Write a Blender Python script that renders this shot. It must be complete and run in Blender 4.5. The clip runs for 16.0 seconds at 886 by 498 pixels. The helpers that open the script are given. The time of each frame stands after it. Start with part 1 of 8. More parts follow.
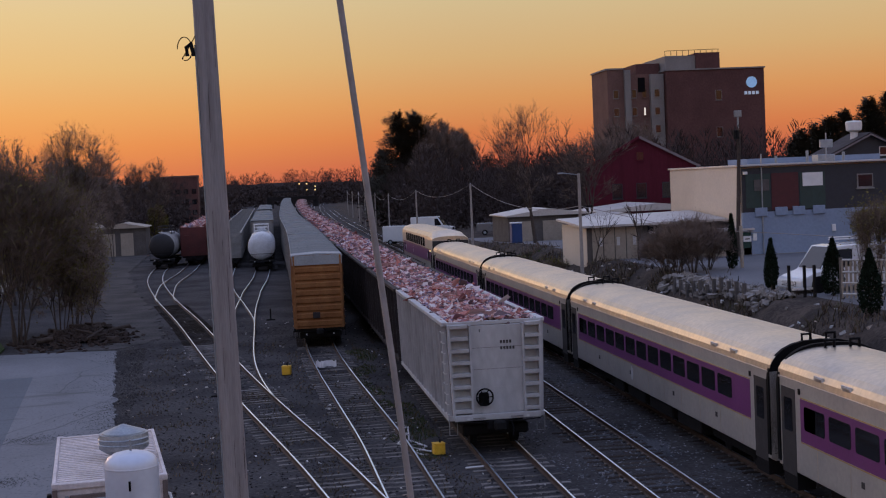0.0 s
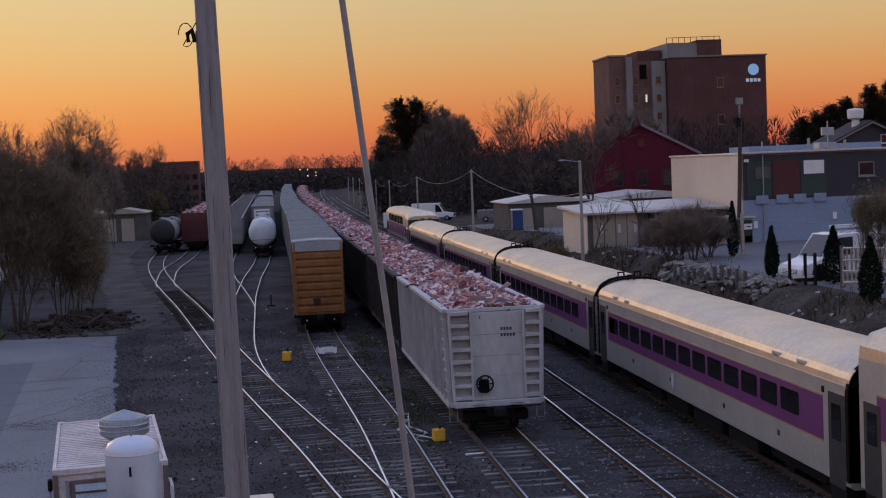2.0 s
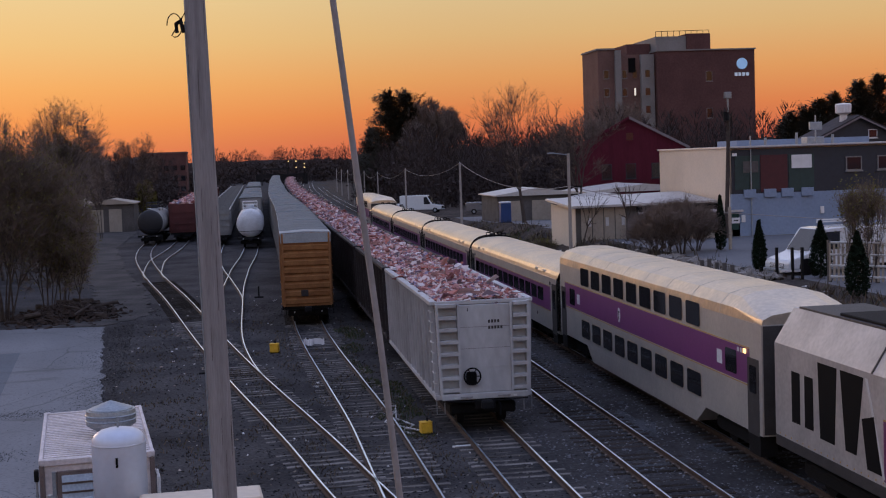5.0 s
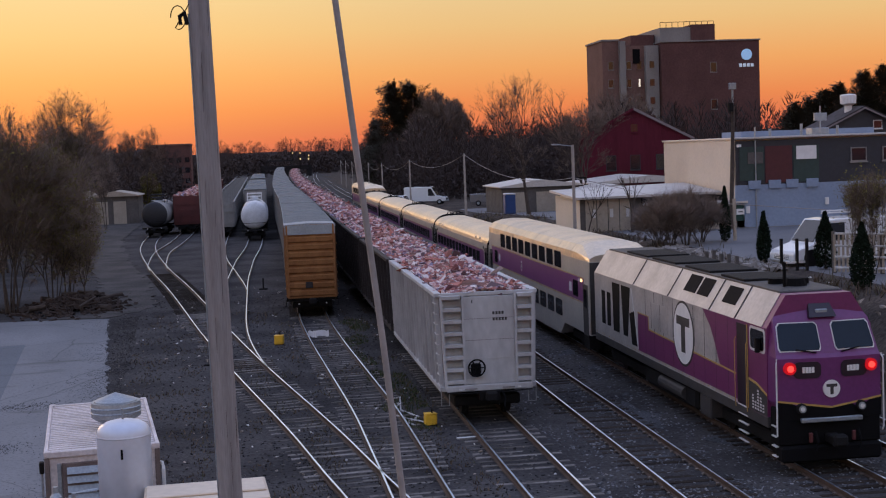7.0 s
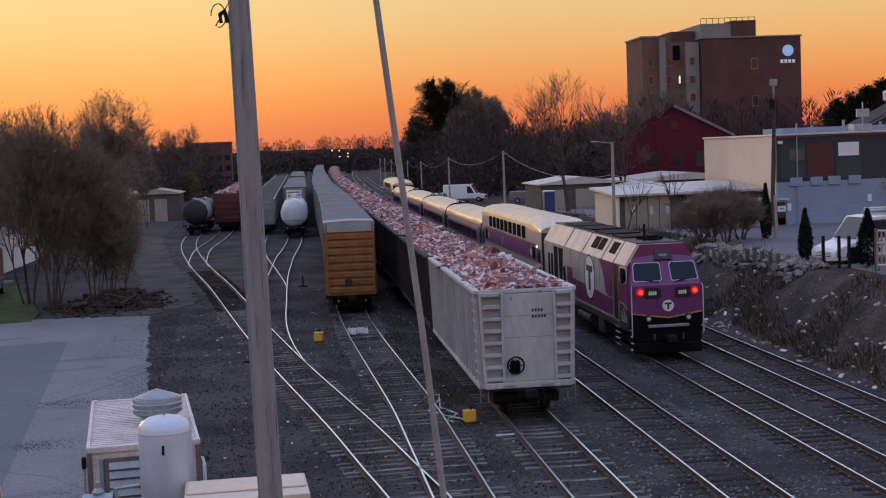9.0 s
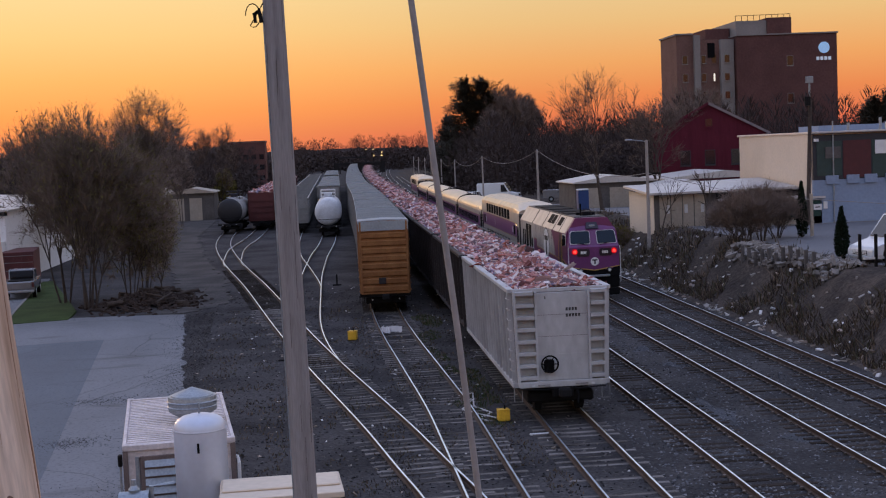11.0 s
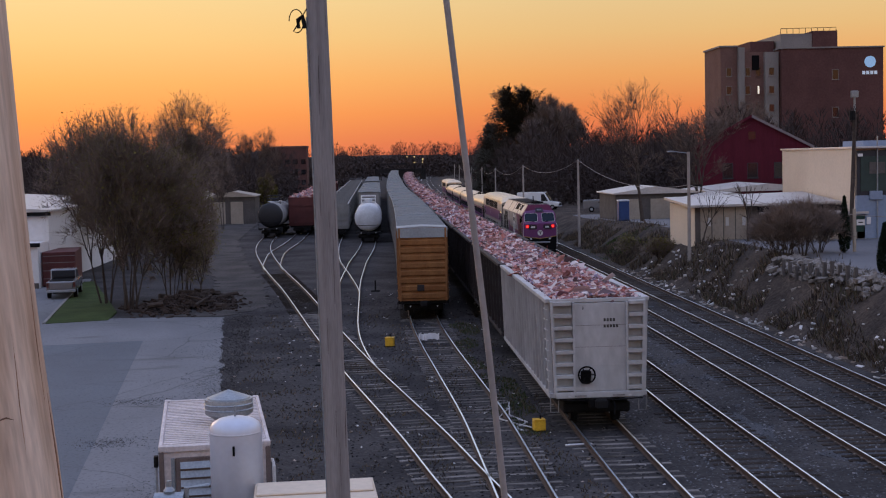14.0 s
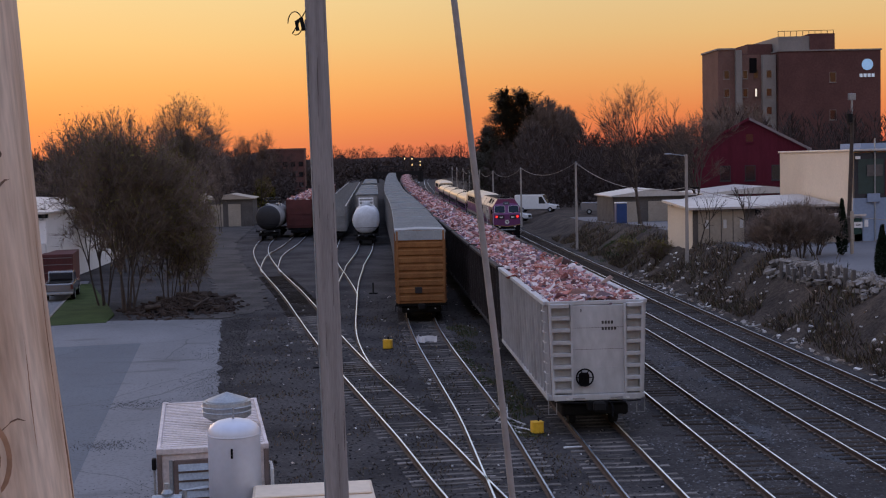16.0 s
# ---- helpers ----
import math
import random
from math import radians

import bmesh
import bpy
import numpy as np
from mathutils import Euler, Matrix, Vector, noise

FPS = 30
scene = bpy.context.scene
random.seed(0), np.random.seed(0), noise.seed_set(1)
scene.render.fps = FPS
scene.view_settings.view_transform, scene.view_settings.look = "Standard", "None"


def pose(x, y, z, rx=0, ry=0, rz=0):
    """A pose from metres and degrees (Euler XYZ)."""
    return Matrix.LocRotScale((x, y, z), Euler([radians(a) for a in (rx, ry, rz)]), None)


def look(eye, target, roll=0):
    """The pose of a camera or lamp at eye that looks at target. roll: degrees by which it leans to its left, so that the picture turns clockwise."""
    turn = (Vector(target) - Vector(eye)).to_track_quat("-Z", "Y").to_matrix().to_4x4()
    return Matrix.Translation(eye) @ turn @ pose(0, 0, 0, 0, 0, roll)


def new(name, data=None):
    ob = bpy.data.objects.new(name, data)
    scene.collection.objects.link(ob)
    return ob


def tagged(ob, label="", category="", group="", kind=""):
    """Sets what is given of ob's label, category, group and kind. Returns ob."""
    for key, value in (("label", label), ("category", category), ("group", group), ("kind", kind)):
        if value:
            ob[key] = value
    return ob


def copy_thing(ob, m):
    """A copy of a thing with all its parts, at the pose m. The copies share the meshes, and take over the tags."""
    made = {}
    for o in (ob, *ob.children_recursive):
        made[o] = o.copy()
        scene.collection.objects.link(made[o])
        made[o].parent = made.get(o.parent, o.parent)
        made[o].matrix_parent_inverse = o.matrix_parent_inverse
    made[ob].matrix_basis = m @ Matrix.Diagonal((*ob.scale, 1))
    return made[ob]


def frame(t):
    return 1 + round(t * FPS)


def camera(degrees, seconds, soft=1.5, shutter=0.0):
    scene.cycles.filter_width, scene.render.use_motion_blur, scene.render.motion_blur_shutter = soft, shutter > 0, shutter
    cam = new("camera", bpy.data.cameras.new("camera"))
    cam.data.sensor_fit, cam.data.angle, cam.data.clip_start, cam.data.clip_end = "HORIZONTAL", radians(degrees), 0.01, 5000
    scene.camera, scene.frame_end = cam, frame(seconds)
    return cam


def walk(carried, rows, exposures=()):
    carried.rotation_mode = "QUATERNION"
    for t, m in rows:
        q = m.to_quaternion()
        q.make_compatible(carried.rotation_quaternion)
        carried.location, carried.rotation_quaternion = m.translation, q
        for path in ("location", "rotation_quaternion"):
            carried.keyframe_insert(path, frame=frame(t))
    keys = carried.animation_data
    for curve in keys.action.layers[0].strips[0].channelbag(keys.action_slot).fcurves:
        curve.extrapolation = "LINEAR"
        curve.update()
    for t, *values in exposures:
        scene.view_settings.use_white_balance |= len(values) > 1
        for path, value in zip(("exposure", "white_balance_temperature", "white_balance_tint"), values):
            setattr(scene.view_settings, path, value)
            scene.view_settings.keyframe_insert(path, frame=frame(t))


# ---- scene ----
cam = camera(36.19, 16.0, soft=1.15)
# seconds, eye x y z, yaw, pitch, roll
PATH = [
    (0.0, -7.374, -0.007, 8.732, -7.864, -2.840, -2.518),
    (0.5, -7.374, -0.006, 8.738, -7.808, -3.107, -2.553),
    (1.0, -7.374, -0.005, 8.740, -7.805, -3.236, -2.458),
    (1.5, -7.374, -0.005, 8.740, -7.805, -3.306, -2.400),
    (2.0, -7.373, -0.004, 8.743, -7.810, -3.410, -2.321),
    (2.5, -7.372, -0.005, 8.741, -7.844, -3.495, -2.305),
    (3.0, -7.372, -0.003, 8.746, -7.966, -3.585, -2.308),
    (3.5, -7.369, -0.003, 8.747, -8.129, -3.633, -2.156),
    (4.0, -7.374, -0.003, 8.743, -8.298, -3.622, -1.992),
    (6.5, -7.371, -0.002, 8.750, -8.282, -4.068, -1.999),
    (7.0, -7.369, -0.002, 8.749, -8.103, -4.104, -2.087),
    (7.5, -7.370, -0.003, 8.747, -7.875, -4.075, -2.196),
    (8.0, -7.369, -0.002, 8.751, -7.552, -4.085, -2.102),
    (8.5, -7.372, -0.004, 8.745, -7.037, -4.144, -2.258),
    (9.0, -7.371, -0.006, 8.740, -6.446, -4.148, -2.206),
    (11.5, -7.374, -0.002, 8.750, -4.561, -4.171, -2.281),
    (12.0, -7.374, 0.000, 8.754, -3.975, -4.232, -2.068),
    (12.5, -7.374, 0.001, 8.753, -3.489, -4.184, -1.750),
    (13.0, -7.373, 0.001, 8.754, -3.187, -3.987, -1.442),
    (13.5, -7.368, 0.001, 8.751, -3.170, -3.857, -1.341),
    (14.0, -7.359, 0.009, 8.748, -3.369, -3.769, -1.331),
    (14.5, -7.352, -0.011, 8.735, -3.459, -3.593, -1.458),
    (15.0, -7.353, 0.004, 8.749, -3.344, -3.604, -1.431),
    (15.5, -7.368, 0.012, 8.746, -3.249, -3.636, -1.342),
    (16.0, -7.377, 0.013, 8.746, -3.477, -3.667, -1.305),
]


def view_pose(x, y, z, yaw, pitch, roll):
    a, b = radians(yaw), radians(pitch)
    way = Vector((-math.sin(a) * math.cos(b), math.cos(a) * math.cos(b), math.sin(b)))
    return look((x, y, z), Vector((x, y, z)) + way * 10, roll)


walk(cam, [(r[0], view_pose(*r[1:])) for r in PATH],
     exposures=[(0, -0.36, 5750, 17), (4.2, -0.36, 5750, 17), (6.3, -0.02, 5950, 14), (11.3, -0.02, 5950, 14), (16, -0.1, 6000, 14)])

# ---------------------------------------------------------------- world: dusk sky just after sunset
SUN_YAW = 24.0   # degrees left of the line of the tracks


def srgb(r, g, b):
    f = lambda c: c / 12.92 if c <= 0.04045 else ((c + 0.055) / 1.055) ** 2.4
    return (f(r / 255), f(g / 255), f(b / 255), 1.0)


def make_world():
    w = bpy.data.worlds.new("dusk_sky")
    scene.world = w
    w.use_nodes = True
    nt = w.node_tree
    nt.nodes.clear()
    N, L = nt.nodes.new, nt.links.new
    out = N("ShaderNodeOutputWorld")
    tc = N("ShaderNodeTexCoord")
    sep = N("ShaderNodeSeparateXYZ")
    L(tc.outputs["Generated"], sep.inputs[0])
    ramp = N("ShaderNodeValToRGB")
    L(sep.outputs["Z"], ramp.inputs[0])
    stops = [(0.0, (206, 96, 78)), (0.012, (220, 108, 74)), (0.035, (236, 136, 76)), (0.06, (240, 164, 92)), (0.09, (236, 188, 118)),
             (0.13, (234, 204, 142))]
    e = ramp.color_ramp.elements
    e[0].position, e[0].color = stops[0][0], srgb(*stops[0][1])
    e[1].position, e[1].color = 1.0, (0.62, 0.74, 1.12, 1)
    for p, c in stops[1:]:
        k = e.new(p)
        k.color = srgb(*c)
    # the high sky, still bright and blue
    for p, c in ((0.22, (0.78, 0.68, 0.56)), (0.40, (0.80, 0.78, 0.88))):
        k = e.new(p)
        k.color = (*c, 1)
    # glow towards the place where the sun went down
    dot = N("ShaderNodeVectorMath")
    dot.operation = "DOT_PRODUCT"
    L(tc.outputs["Generated"], dot.inputs[0])
    a = radians(SUN_YAW)
    dot.inputs[1].default_value = (-math.sin(a), math.cos(a), 0.03)
    mr = N("ShaderNodeMapRange")
    mr.interpolation_type = "SMOOTHERSTEP"
    L(dot.outputs["Value"], mr.inputs[0])
    for i, v in ((1, 0.80), (2, 1.0), (3, 0.0), (4, 1.0)):
        mr.inputs[i].default_value = v
    glow = N("ShaderNodeMix")
    glow.data_type = "RGBA"
    glow.blend_type = "ADD"
    L(mr.outputs[0], glow.inputs["Factor"])
    L(ramp.outputs[0], glow.inputs["A"])
    glow.inputs["B"].default_value = (0.16, 0.10, 0.015, 1)
    # the far side of the sky is duller and cooler
    mr2 = N("ShaderNodeMapRange")
    L(dot.outputs["Value"], mr2.inputs[0])
    for i, v in ((1, -1.0), (2, 0.55), (3, 0.0), (4, 1.0)):
        mr2.inputs[i].default_value = v
    tint = N("ShaderNodeMix")
    tint.data_type = "RGBA"
    L(mr2.outputs[0], tint.inputs["Factor"])
    tint.inputs["A"].default_value = (0.82, 0.85, 0.90, 1)
    tint.inputs["B"].default_value = (1, 1, 1, 1)
    dull = N("ShaderNodeVectorMath")
    dull.operation = "MULTIPLY"
    L(glow.outputs["Result"], dull.inputs[0])
    L(tint.outputs["Result"], dull.inputs[1])
    bg = N("ShaderNodeBackground")
    L(dull.outputs[0], bg.inputs[0])
    bg.inputs[1].default_value = 1.0
    sky = N("ShaderNodeTexSky")
    sky.sky_type = "NISHITA"
    sky.sun_disc = False
    sky.sun_elevation = radians(0.5)
    sky.sun_rotation = radians(-SUN_YAW)
    bg2 = N("ShaderNodeBackground")
    L(sky.outputs[0], bg2.inputs[0])
    bg2.inputs[1].default_value = 0.02
    add = N("ShaderNodeAddShader")
    L(bg.outputs[0], add.inputs[0])
    L(bg2.outputs[0], add.inputs[1])
    L(add.outputs[0], out.inputs[0])


make_world()
sun_data = bpy.data.lights.new("sun", "SUN")
sun_data.energy, sun_data.angle, sun_data.color = 0.5, radians(14), (1.0, 0.62, 0.36)
sun = new("sun", sun_data)
a_ = radians(SUN_YAW)
sun.matrix_world = look((0, 0, 60), (60 * math.sin(a_), -60 * math.cos(a_), 60 - 60 * math.tan(radians(5))))

# ---------------------------------------------------------------- materials


def mat(name, col, rough=0.8, metal=0.0, var=0.25, scale=3.0, fine=40.0, bump=0.15, col2=None, coat=0.0, emit=None, emit_s=0.0, spec=0.5, stretch=None, per_object=0.0, bump_dist=0.02):
    m = bpy.data.materials.new(name)
    m.use_nodes = True
    nt = m.node_tree
    N, L = nt.nodes.new, nt.links.new
    b = nt.nodes["Principled BSDF"]
    tc = N("ShaderNodeTexCoord")
    src = tc.outputs["Object"]
    if stretch:
        mp = N("ShaderNodeMapping")
        mp.inputs["Scale"].default_value = stretch
        L(src, mp.inputs[0])
        src = mp.outputs[0]
    n1 = N("ShaderNodeTexNoise")
    n1.inputs["Scale"].default_value, n1.inputs["Detail"].default_value = scale, 5
    n2 = N("ShaderNodeTexNoise")
    n2.inputs["Scale"].default_value, n2.inputs["Detail"].default_value = fine, 3
    L(src, n1.inputs["Vector"])
    L(src, n2.inputs["Vector"])
    mix = N("ShaderNodeMix")
    mix.data_type = "RGBA"
    c = Vector(col[:3])
    d = Vector(col2[:3]) if col2 else c * (1 - var)
    mix.inputs["A"].default_value = (*c, 1)
    mix.inputs["B"].default_value = (*d, 1)
    mr = N("ShaderNodeMapRange")
    mr.inputs[1].default_value, mr.inputs[2].default_value = 0.35, 0.68
    L(n1.outputs["Fac"], mr.inputs[0])
    L(mr.outputs[0], mix.inputs["Factor"])
    mul = N("ShaderNodeMix")
    mul.data_type = "RGBA"
    mul.blend_type = "MULTIPLY"
    mul.inputs["Factor"].default_value = 1.0
    mr2 = N("ShaderNodeMapRange")
    for i, v in ((1, 0.3), (2, 0.7), (3, 1 - var * 0.8), (4, 1 + var * 0.5)):
        mr2.inputs[i].default_value = v
    L(n2.outputs["Fac"], mr2.inputs[0])
    L(mix.outputs["Result"], mul.inputs["A"])
    L(mr2.outputs[0], mul.inputs["B"])
    last = mul.outputs["Result"]
    if per_object:
        oi = N("ShaderNodeObjectInfo")
        mr3 = N("ShaderNodeMapRange")
        mr3.inputs[3].default_value, mr3.inputs[4].default_value = 1 - per_object, 1 + per_object
        L(oi.outputs["Random"], mr3.inputs[0])
        m2 = N("ShaderNodeMix")
        m2.data_type, m2.blend_type = "RGBA", "MULTIPLY"
        m2.inputs["Factor"].default_value = 1.0
        L(last, m2.inputs["A"])
        L(mr3.outputs[0], m2.inputs["B"])
        last = m2.outputs["Result"]
    L(last, b.inputs["Base Color"])
    b.inputs["Roughness"].default_value, b.inputs["Metallic"].default_value = rough, metal
    b.inputs["Specular IOR Level"].default_value = spec
    b.inputs["Coat Weight"].default_value = coat
    if bump:
        bp = N("ShaderNodeBump")
        bp.inputs["Strength"].default_value, bp.inputs["Distance"].default_value = bump, bump_dist
        L(n2.outputs["Fac"], bp.inputs["Height"])
        L(bp.outputs[0], b.inputs["Normal"])
    if emit:
        b.inputs["Emission Color"].default_value = (*emit, 1)
        b.inputs["Emission Strength"].default_value = emit_s
    return m


def island_mat(name, cols, rough=0.85):
    """Each loose piece of the mesh takes one of the colours."""
    m = bpy.data.materials.new(name)
    m.use_nodes = True
    nt = m.node_tree
    b = nt.nodes["Principled BSDF"]
    g = nt.nodes.new("ShaderNodeNewGeometry")
    r = nt.nodes.new("ShaderNodeValToRGB")
    r.color_ramp.interpolation = "CONSTANT"
    e = r.color_ramp.elements
    while len(e) < len(cols):
        e.new(0.5)
    for i, c in enumerate(cols):
        e[i].position = i / len(cols)
        e[i].color = (*c, 1)
    nt.links.new(g.outputs["Random Per Island"], r.inputs[0])
    nt.links.new(r.outputs[0], b.inputs["Base Color"])
    b.inputs["Roughness"].default_value = rough
    b.inputs["Specular IOR Level"].default_value = 0.12
    return m


M = {}
M["yard"] = mat("yard_cinders", (0.074, 0.070, 0.071), 0.95, var=0.45, scale=0.25, fine=9, bump=0.6, col2=(0.032, 0.031, 0.033), bump_dist=0.08, spec=0.06)
M["ballast"] = mat("ballast_stone", (0.092, 0.097, 0.108), 0.9, var=0.6, scale=0.5, fine=16, bump=0.9, col2=(0.057, 0.059, 0.066), bump_dist=0.06, spec=0.06)
M["bank"] = mat("bank_soil", (0.09, 0.073, 0.062), 0.95, var=0.5, scale=0.5, fine=6, bump=0.8, col2=(0.038, 0.034, 0.032), bump_dist=0.1, spec=0.05)


def asphalt_mat(name, pale, dark, stain, crack):
    """Worn asphalt: broad fading, blotchy stains, grit and wandering cracks."""
    m = bpy.data.materials.new(name)
    m.use_nodes = True
    nt = m.node_tree
    N, L = nt.nodes.new, nt.links.new
    b = nt.nodes["Principled BSDF"]
    tc = N("ShaderNodeTexCoord")

    def layer(base, colour, scale, lo, hi, stretch=(1, 1, 1), detail=6):
        mp = N("ShaderNodeMapping")
        mp.inputs["Scale"].default_value = stretch
        L(tc.outputs["Object"], mp.inputs[0])
        n = N("ShaderNodeTexNoise")
        n.inputs["Scale"].default_value, n.inputs["Detail"].default_value = scale, detail
        L(mp.outputs[0], n.inputs["Vector"])
        r = N("ShaderNodeMapRange")
        r.inputs[1].default_value, r.inputs[2].default_value = lo, hi
        L(n.outputs["Fac"], r.inputs[0])
        x = N("ShaderNodeMix")
        x.data_type = "RGBA"
        L(r.outputs[0], x.inputs["Factor"])
        L(base, x.inputs["A"])
        x.inputs["B"].default_value = (*colour, 1)
        return x.outputs["Result"], n
    rgb = N("ShaderNodeRGB")
    rgb.outputs[0].default_value = (*pale, 1)
    c, n0 = layer(rgb.outputs[0], dark, 0.16, 0.40, 0.66, (1, 0.5, 1))
    c, n1 = layer(c, stain, 0.42, 0.60, 0.78, (0.5, 1.3, 1))
    c, n2 = layer(c, tuple(v * 0.62 for v in dark), 9.0, 0.52, 0.80)
    warp = N("ShaderNodeVectorMath")
    warp.operation = "MULTIPLY_ADD"
    L(n0.outputs["Color"], warp.inputs[0])
    warp.inputs[1].default_value = (5, 5, 0)
    L(tc.outputs["Object"], warp.inputs[2])
    vo = N("ShaderNodeTexVoronoi")
    vo.feature = "DISTANCE_TO_EDGE"
    vo.inputs["Scale"].default_value = 0.11
    L(warp.outputs[0], vo.inputs["Vector"])
    r = N("ShaderNodeMapRange")
    for k, v in ((1, 0.0), (2, 0.006), (3, crack), (4, 0.0)):
        r.inputs[k].default_value = v
    L(vo.outputs["Distance"], r.inputs[0])
    x = N("ShaderNodeMix")
    x.data_type = "RGBA"
    L(r.outputs[0], x.inputs["Factor"])
    L(c, x.inputs["A"])
    x.inputs["B"].default_value = (0.05, 0.05, 0.05, 1)
    L(x.outputs["Result"], b.inputs["Base Color"])
    b.inputs["Roughness"].default_value = 0.85
    b.inputs["Specular IOR Level"].default_value = 0.2
    bp = N("ShaderNodeBump")
    bp.inputs["Strength"].default_value, bp.inputs["Distance"].default_value = 0.25, 0.02
    L(n2.outputs["Fac"], bp.inputs["Height"])
    L(bp.outputs[0], b.inputs["Normal"])
    return m


M["asphalt"] = asphalt_mat("worn_asphalt", (0.19, 0.195, 0.208), (0.135, 0.14, 0.15), (0.085, 0.083, 0.084), 0.55)
M["asphalt2"] = asphalt_mat("patched_asphalt", (0.125, 0.14, 0.16), (0.105, 0.115, 0.13), (0.08, 0.085, 0.095), 0.35)
M["lot"] = mat("lot_asphalt", (0.15, 0.152, 0.165), 0.85, var=0.2, scale=0.2, fine=8, bump=0.1, spec=0.2)
M["grass"] = mat("lawn", (0.055, 0.082, 0.026), 0.9, var=0.4, scale=0.6, fine=20, bump=0.5, spec=0.1)
M["rail_top"] = mat("polished_rail", (0.74, 0.87, 1.0), 0.33, 1.0, var=0.15, scale=2, fine=20, bump=0.02)
M["rail_side"] = mat("rusty_rail", (0.085, 0.055, 0.04), 0.8, 0.2, var=0.3, scale=3, fine=30)
M["tie"] = mat("tie_wood", (0.050, 0.040, 0.034), 0.95, var=0.4, scale=2, fine=25, bump=0.5, stretch=(1, 6, 6), per_object=0.4, spec=0.08)
M["clip"] = mat("worn_rail_clip", (0.20, 0.17, 0.15), 0.55, 0.5, var=0.4, scale=1.5)
M["steel_dark"] = mat("dark_steel", (0.013, 0.013, 0.014), 0.8, 0.0, var=0.3, spec=0.15)
M["black"] = mat("black_rubber", (0.006, 0.006, 0.007), 0.8, var=0.2, spec=0.1)
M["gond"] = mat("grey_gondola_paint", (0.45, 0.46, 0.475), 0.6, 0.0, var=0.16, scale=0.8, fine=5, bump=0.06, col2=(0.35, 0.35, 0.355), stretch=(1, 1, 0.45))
# grime stains, with the shade between the posts darkened into the colour
M["gond_side"] = mat("stained_shaded_gondola_side", (0.24, 0.23, 0.235), 0.75, 0.0, var=0.3, scale=0.9, fine=9, bump=0.1, col2=(0.11, 0.075, 0.08), stretch=(1, 1, 0.3), spec=0.2)
# darker car paint, taken near black to include the shadow on the sides
M["gond_dark"] = mat("dark_shaded_gondola_paint", (0.045, 0.04, 0.042), 0.75, 0.0, var=0.3, scale=1.2, fine=14, spec=0.15)
M["orange"] = mat("weathered_orange_paint", (0.28, 0.135, 0.05), 0.65, var=0.25, scale=1.5, fine=12, bump=0.08, col2=(0.20, 0.085, 0.03), spec=0.25)
M["roof_grey"] = mat("galvanised_roof", (0.092, 0.125, 0.15), 0.65, 0.1, var=0.25, scale=0.35, fine=6, col2=(0.06, 0.08, 0.10), spec=0.3)
M["roof_white"] = mat("pale_roof", (0.30, 0.34, 0.37), 0.6, 0.1, var=0.2, scale=0.8, fine=10)
M["tank_white"] = mat("white_tank_paint", (0.66, 0.69, 0.73), 0.45, var=0.15, scale=0.8, fine=8, col2=(0.5, 0.52, 0.55))
M["tank_black"] = mat("black_tank_paint", (0.012, 0.012, 0.016), 0.65, var=0.3)
M["oxide"] = mat("oxide_red_paint", (0.10, 0.021, 0.021), 0.7, var=0.3, scale=1.0, fine=12)
M["hopper"] = mat("hopper_grey", (0.26, 0.26, 0.26), 0.7, var=0.3, scale=1.0, fine=10)
M["silver"] = mat("coach_silver", (0.56, 0.53, 0.48), 0.42, 0.45, var=0.10, scale=0.7, fine=9, bump=0.03, col2=(0.48, 0.46, 0.43))
M["coach_roof"] = mat("coach_roof_silver", (0.66, 0.56, 0.43), 0.36, 0.85, var=0.16, scale=0.6, fine=7, bump=0.04, col2=(0.48, 0.44, 0.39))
M["purple"] = mat("purple_stripe_paint", (0.18, 0.045, 0.17), 0.4, var=0.12, scale=1, fine=10, bump=0.02)
M["yellow_line"] = mat("yellow_line_paint", (0.46, 0.30, 0.08), 0.5, var=0.1)
M["glass"] = mat("dark_window_glass", (0.015, 0.016, 0.02), 0.08, 0.0, var=0.1, bump=0, spec=0.7)
M["frame_white"] = mat("pale_frame", (0.6, 0.6, 0.6), 0.5, var=0.1)
M["loco_white"] = mat("loco_silver_white", (0.50, 0.475, 0.455), 0.42, 0.3, var=0.15, scale=0.8, fine=8, col2=(0.36, 0.34, 0.33))
M["magenta"] = mat("loco_magenta_paint", (0.16, 0.03, 0.11), 0.38, var=0.12, scale=1, fine=10, bump=0.02)
M["loco_grey"] = mat("loco_dark_grey", (0.055, 0.052, 0.053), 0.6, var=0.25, spec=0.25)
M["red_lamp"] = mat("red_tail_lamp", (0.5, 0.01, 0.01), 0.3, emit=(1.0, 0.03, 0.02), emit_s=3.5)
M["warm_lamp"] = mat("warm_lamp", (0.6, 0.4, 0.1), 0.3, emit=(1.0, 0.6, 0.2), emit_s=3.0)
M["white_lamp"] = mat("white_lamp", (0.8, 0.8, 0.7), 0.3, emit=(1.0, 0.85, 0.6), emit_s=0.8)
M["lens"] = mat("clear_lens", (0.6, 0.62, 0.62), 0.15, var=0.1, bump=0)
M["white"] = mat("white_paint", (0.72, 0.72, 0.72), 0.5, var=0.1)
M["pole_wood"] = mat("weathered_pole", (0.28, 0.265, 0.27), 0.9, var=0.2, scale=1.2, fine=10, bump=0.2, stretch=(8, 8, 0.5), col2=(0.21, 0.195, 0.197))
M["fresh_wood"] = mat("fresh_pole_wood", (0.68, 0.55, 0.45), 0.85, var=0.28, scale=3.0, fine=18, bump=0.35, stretch=(6, 6, 0.5), col2=(0.45, 0.31, 0.22), bump_dist=0.004)
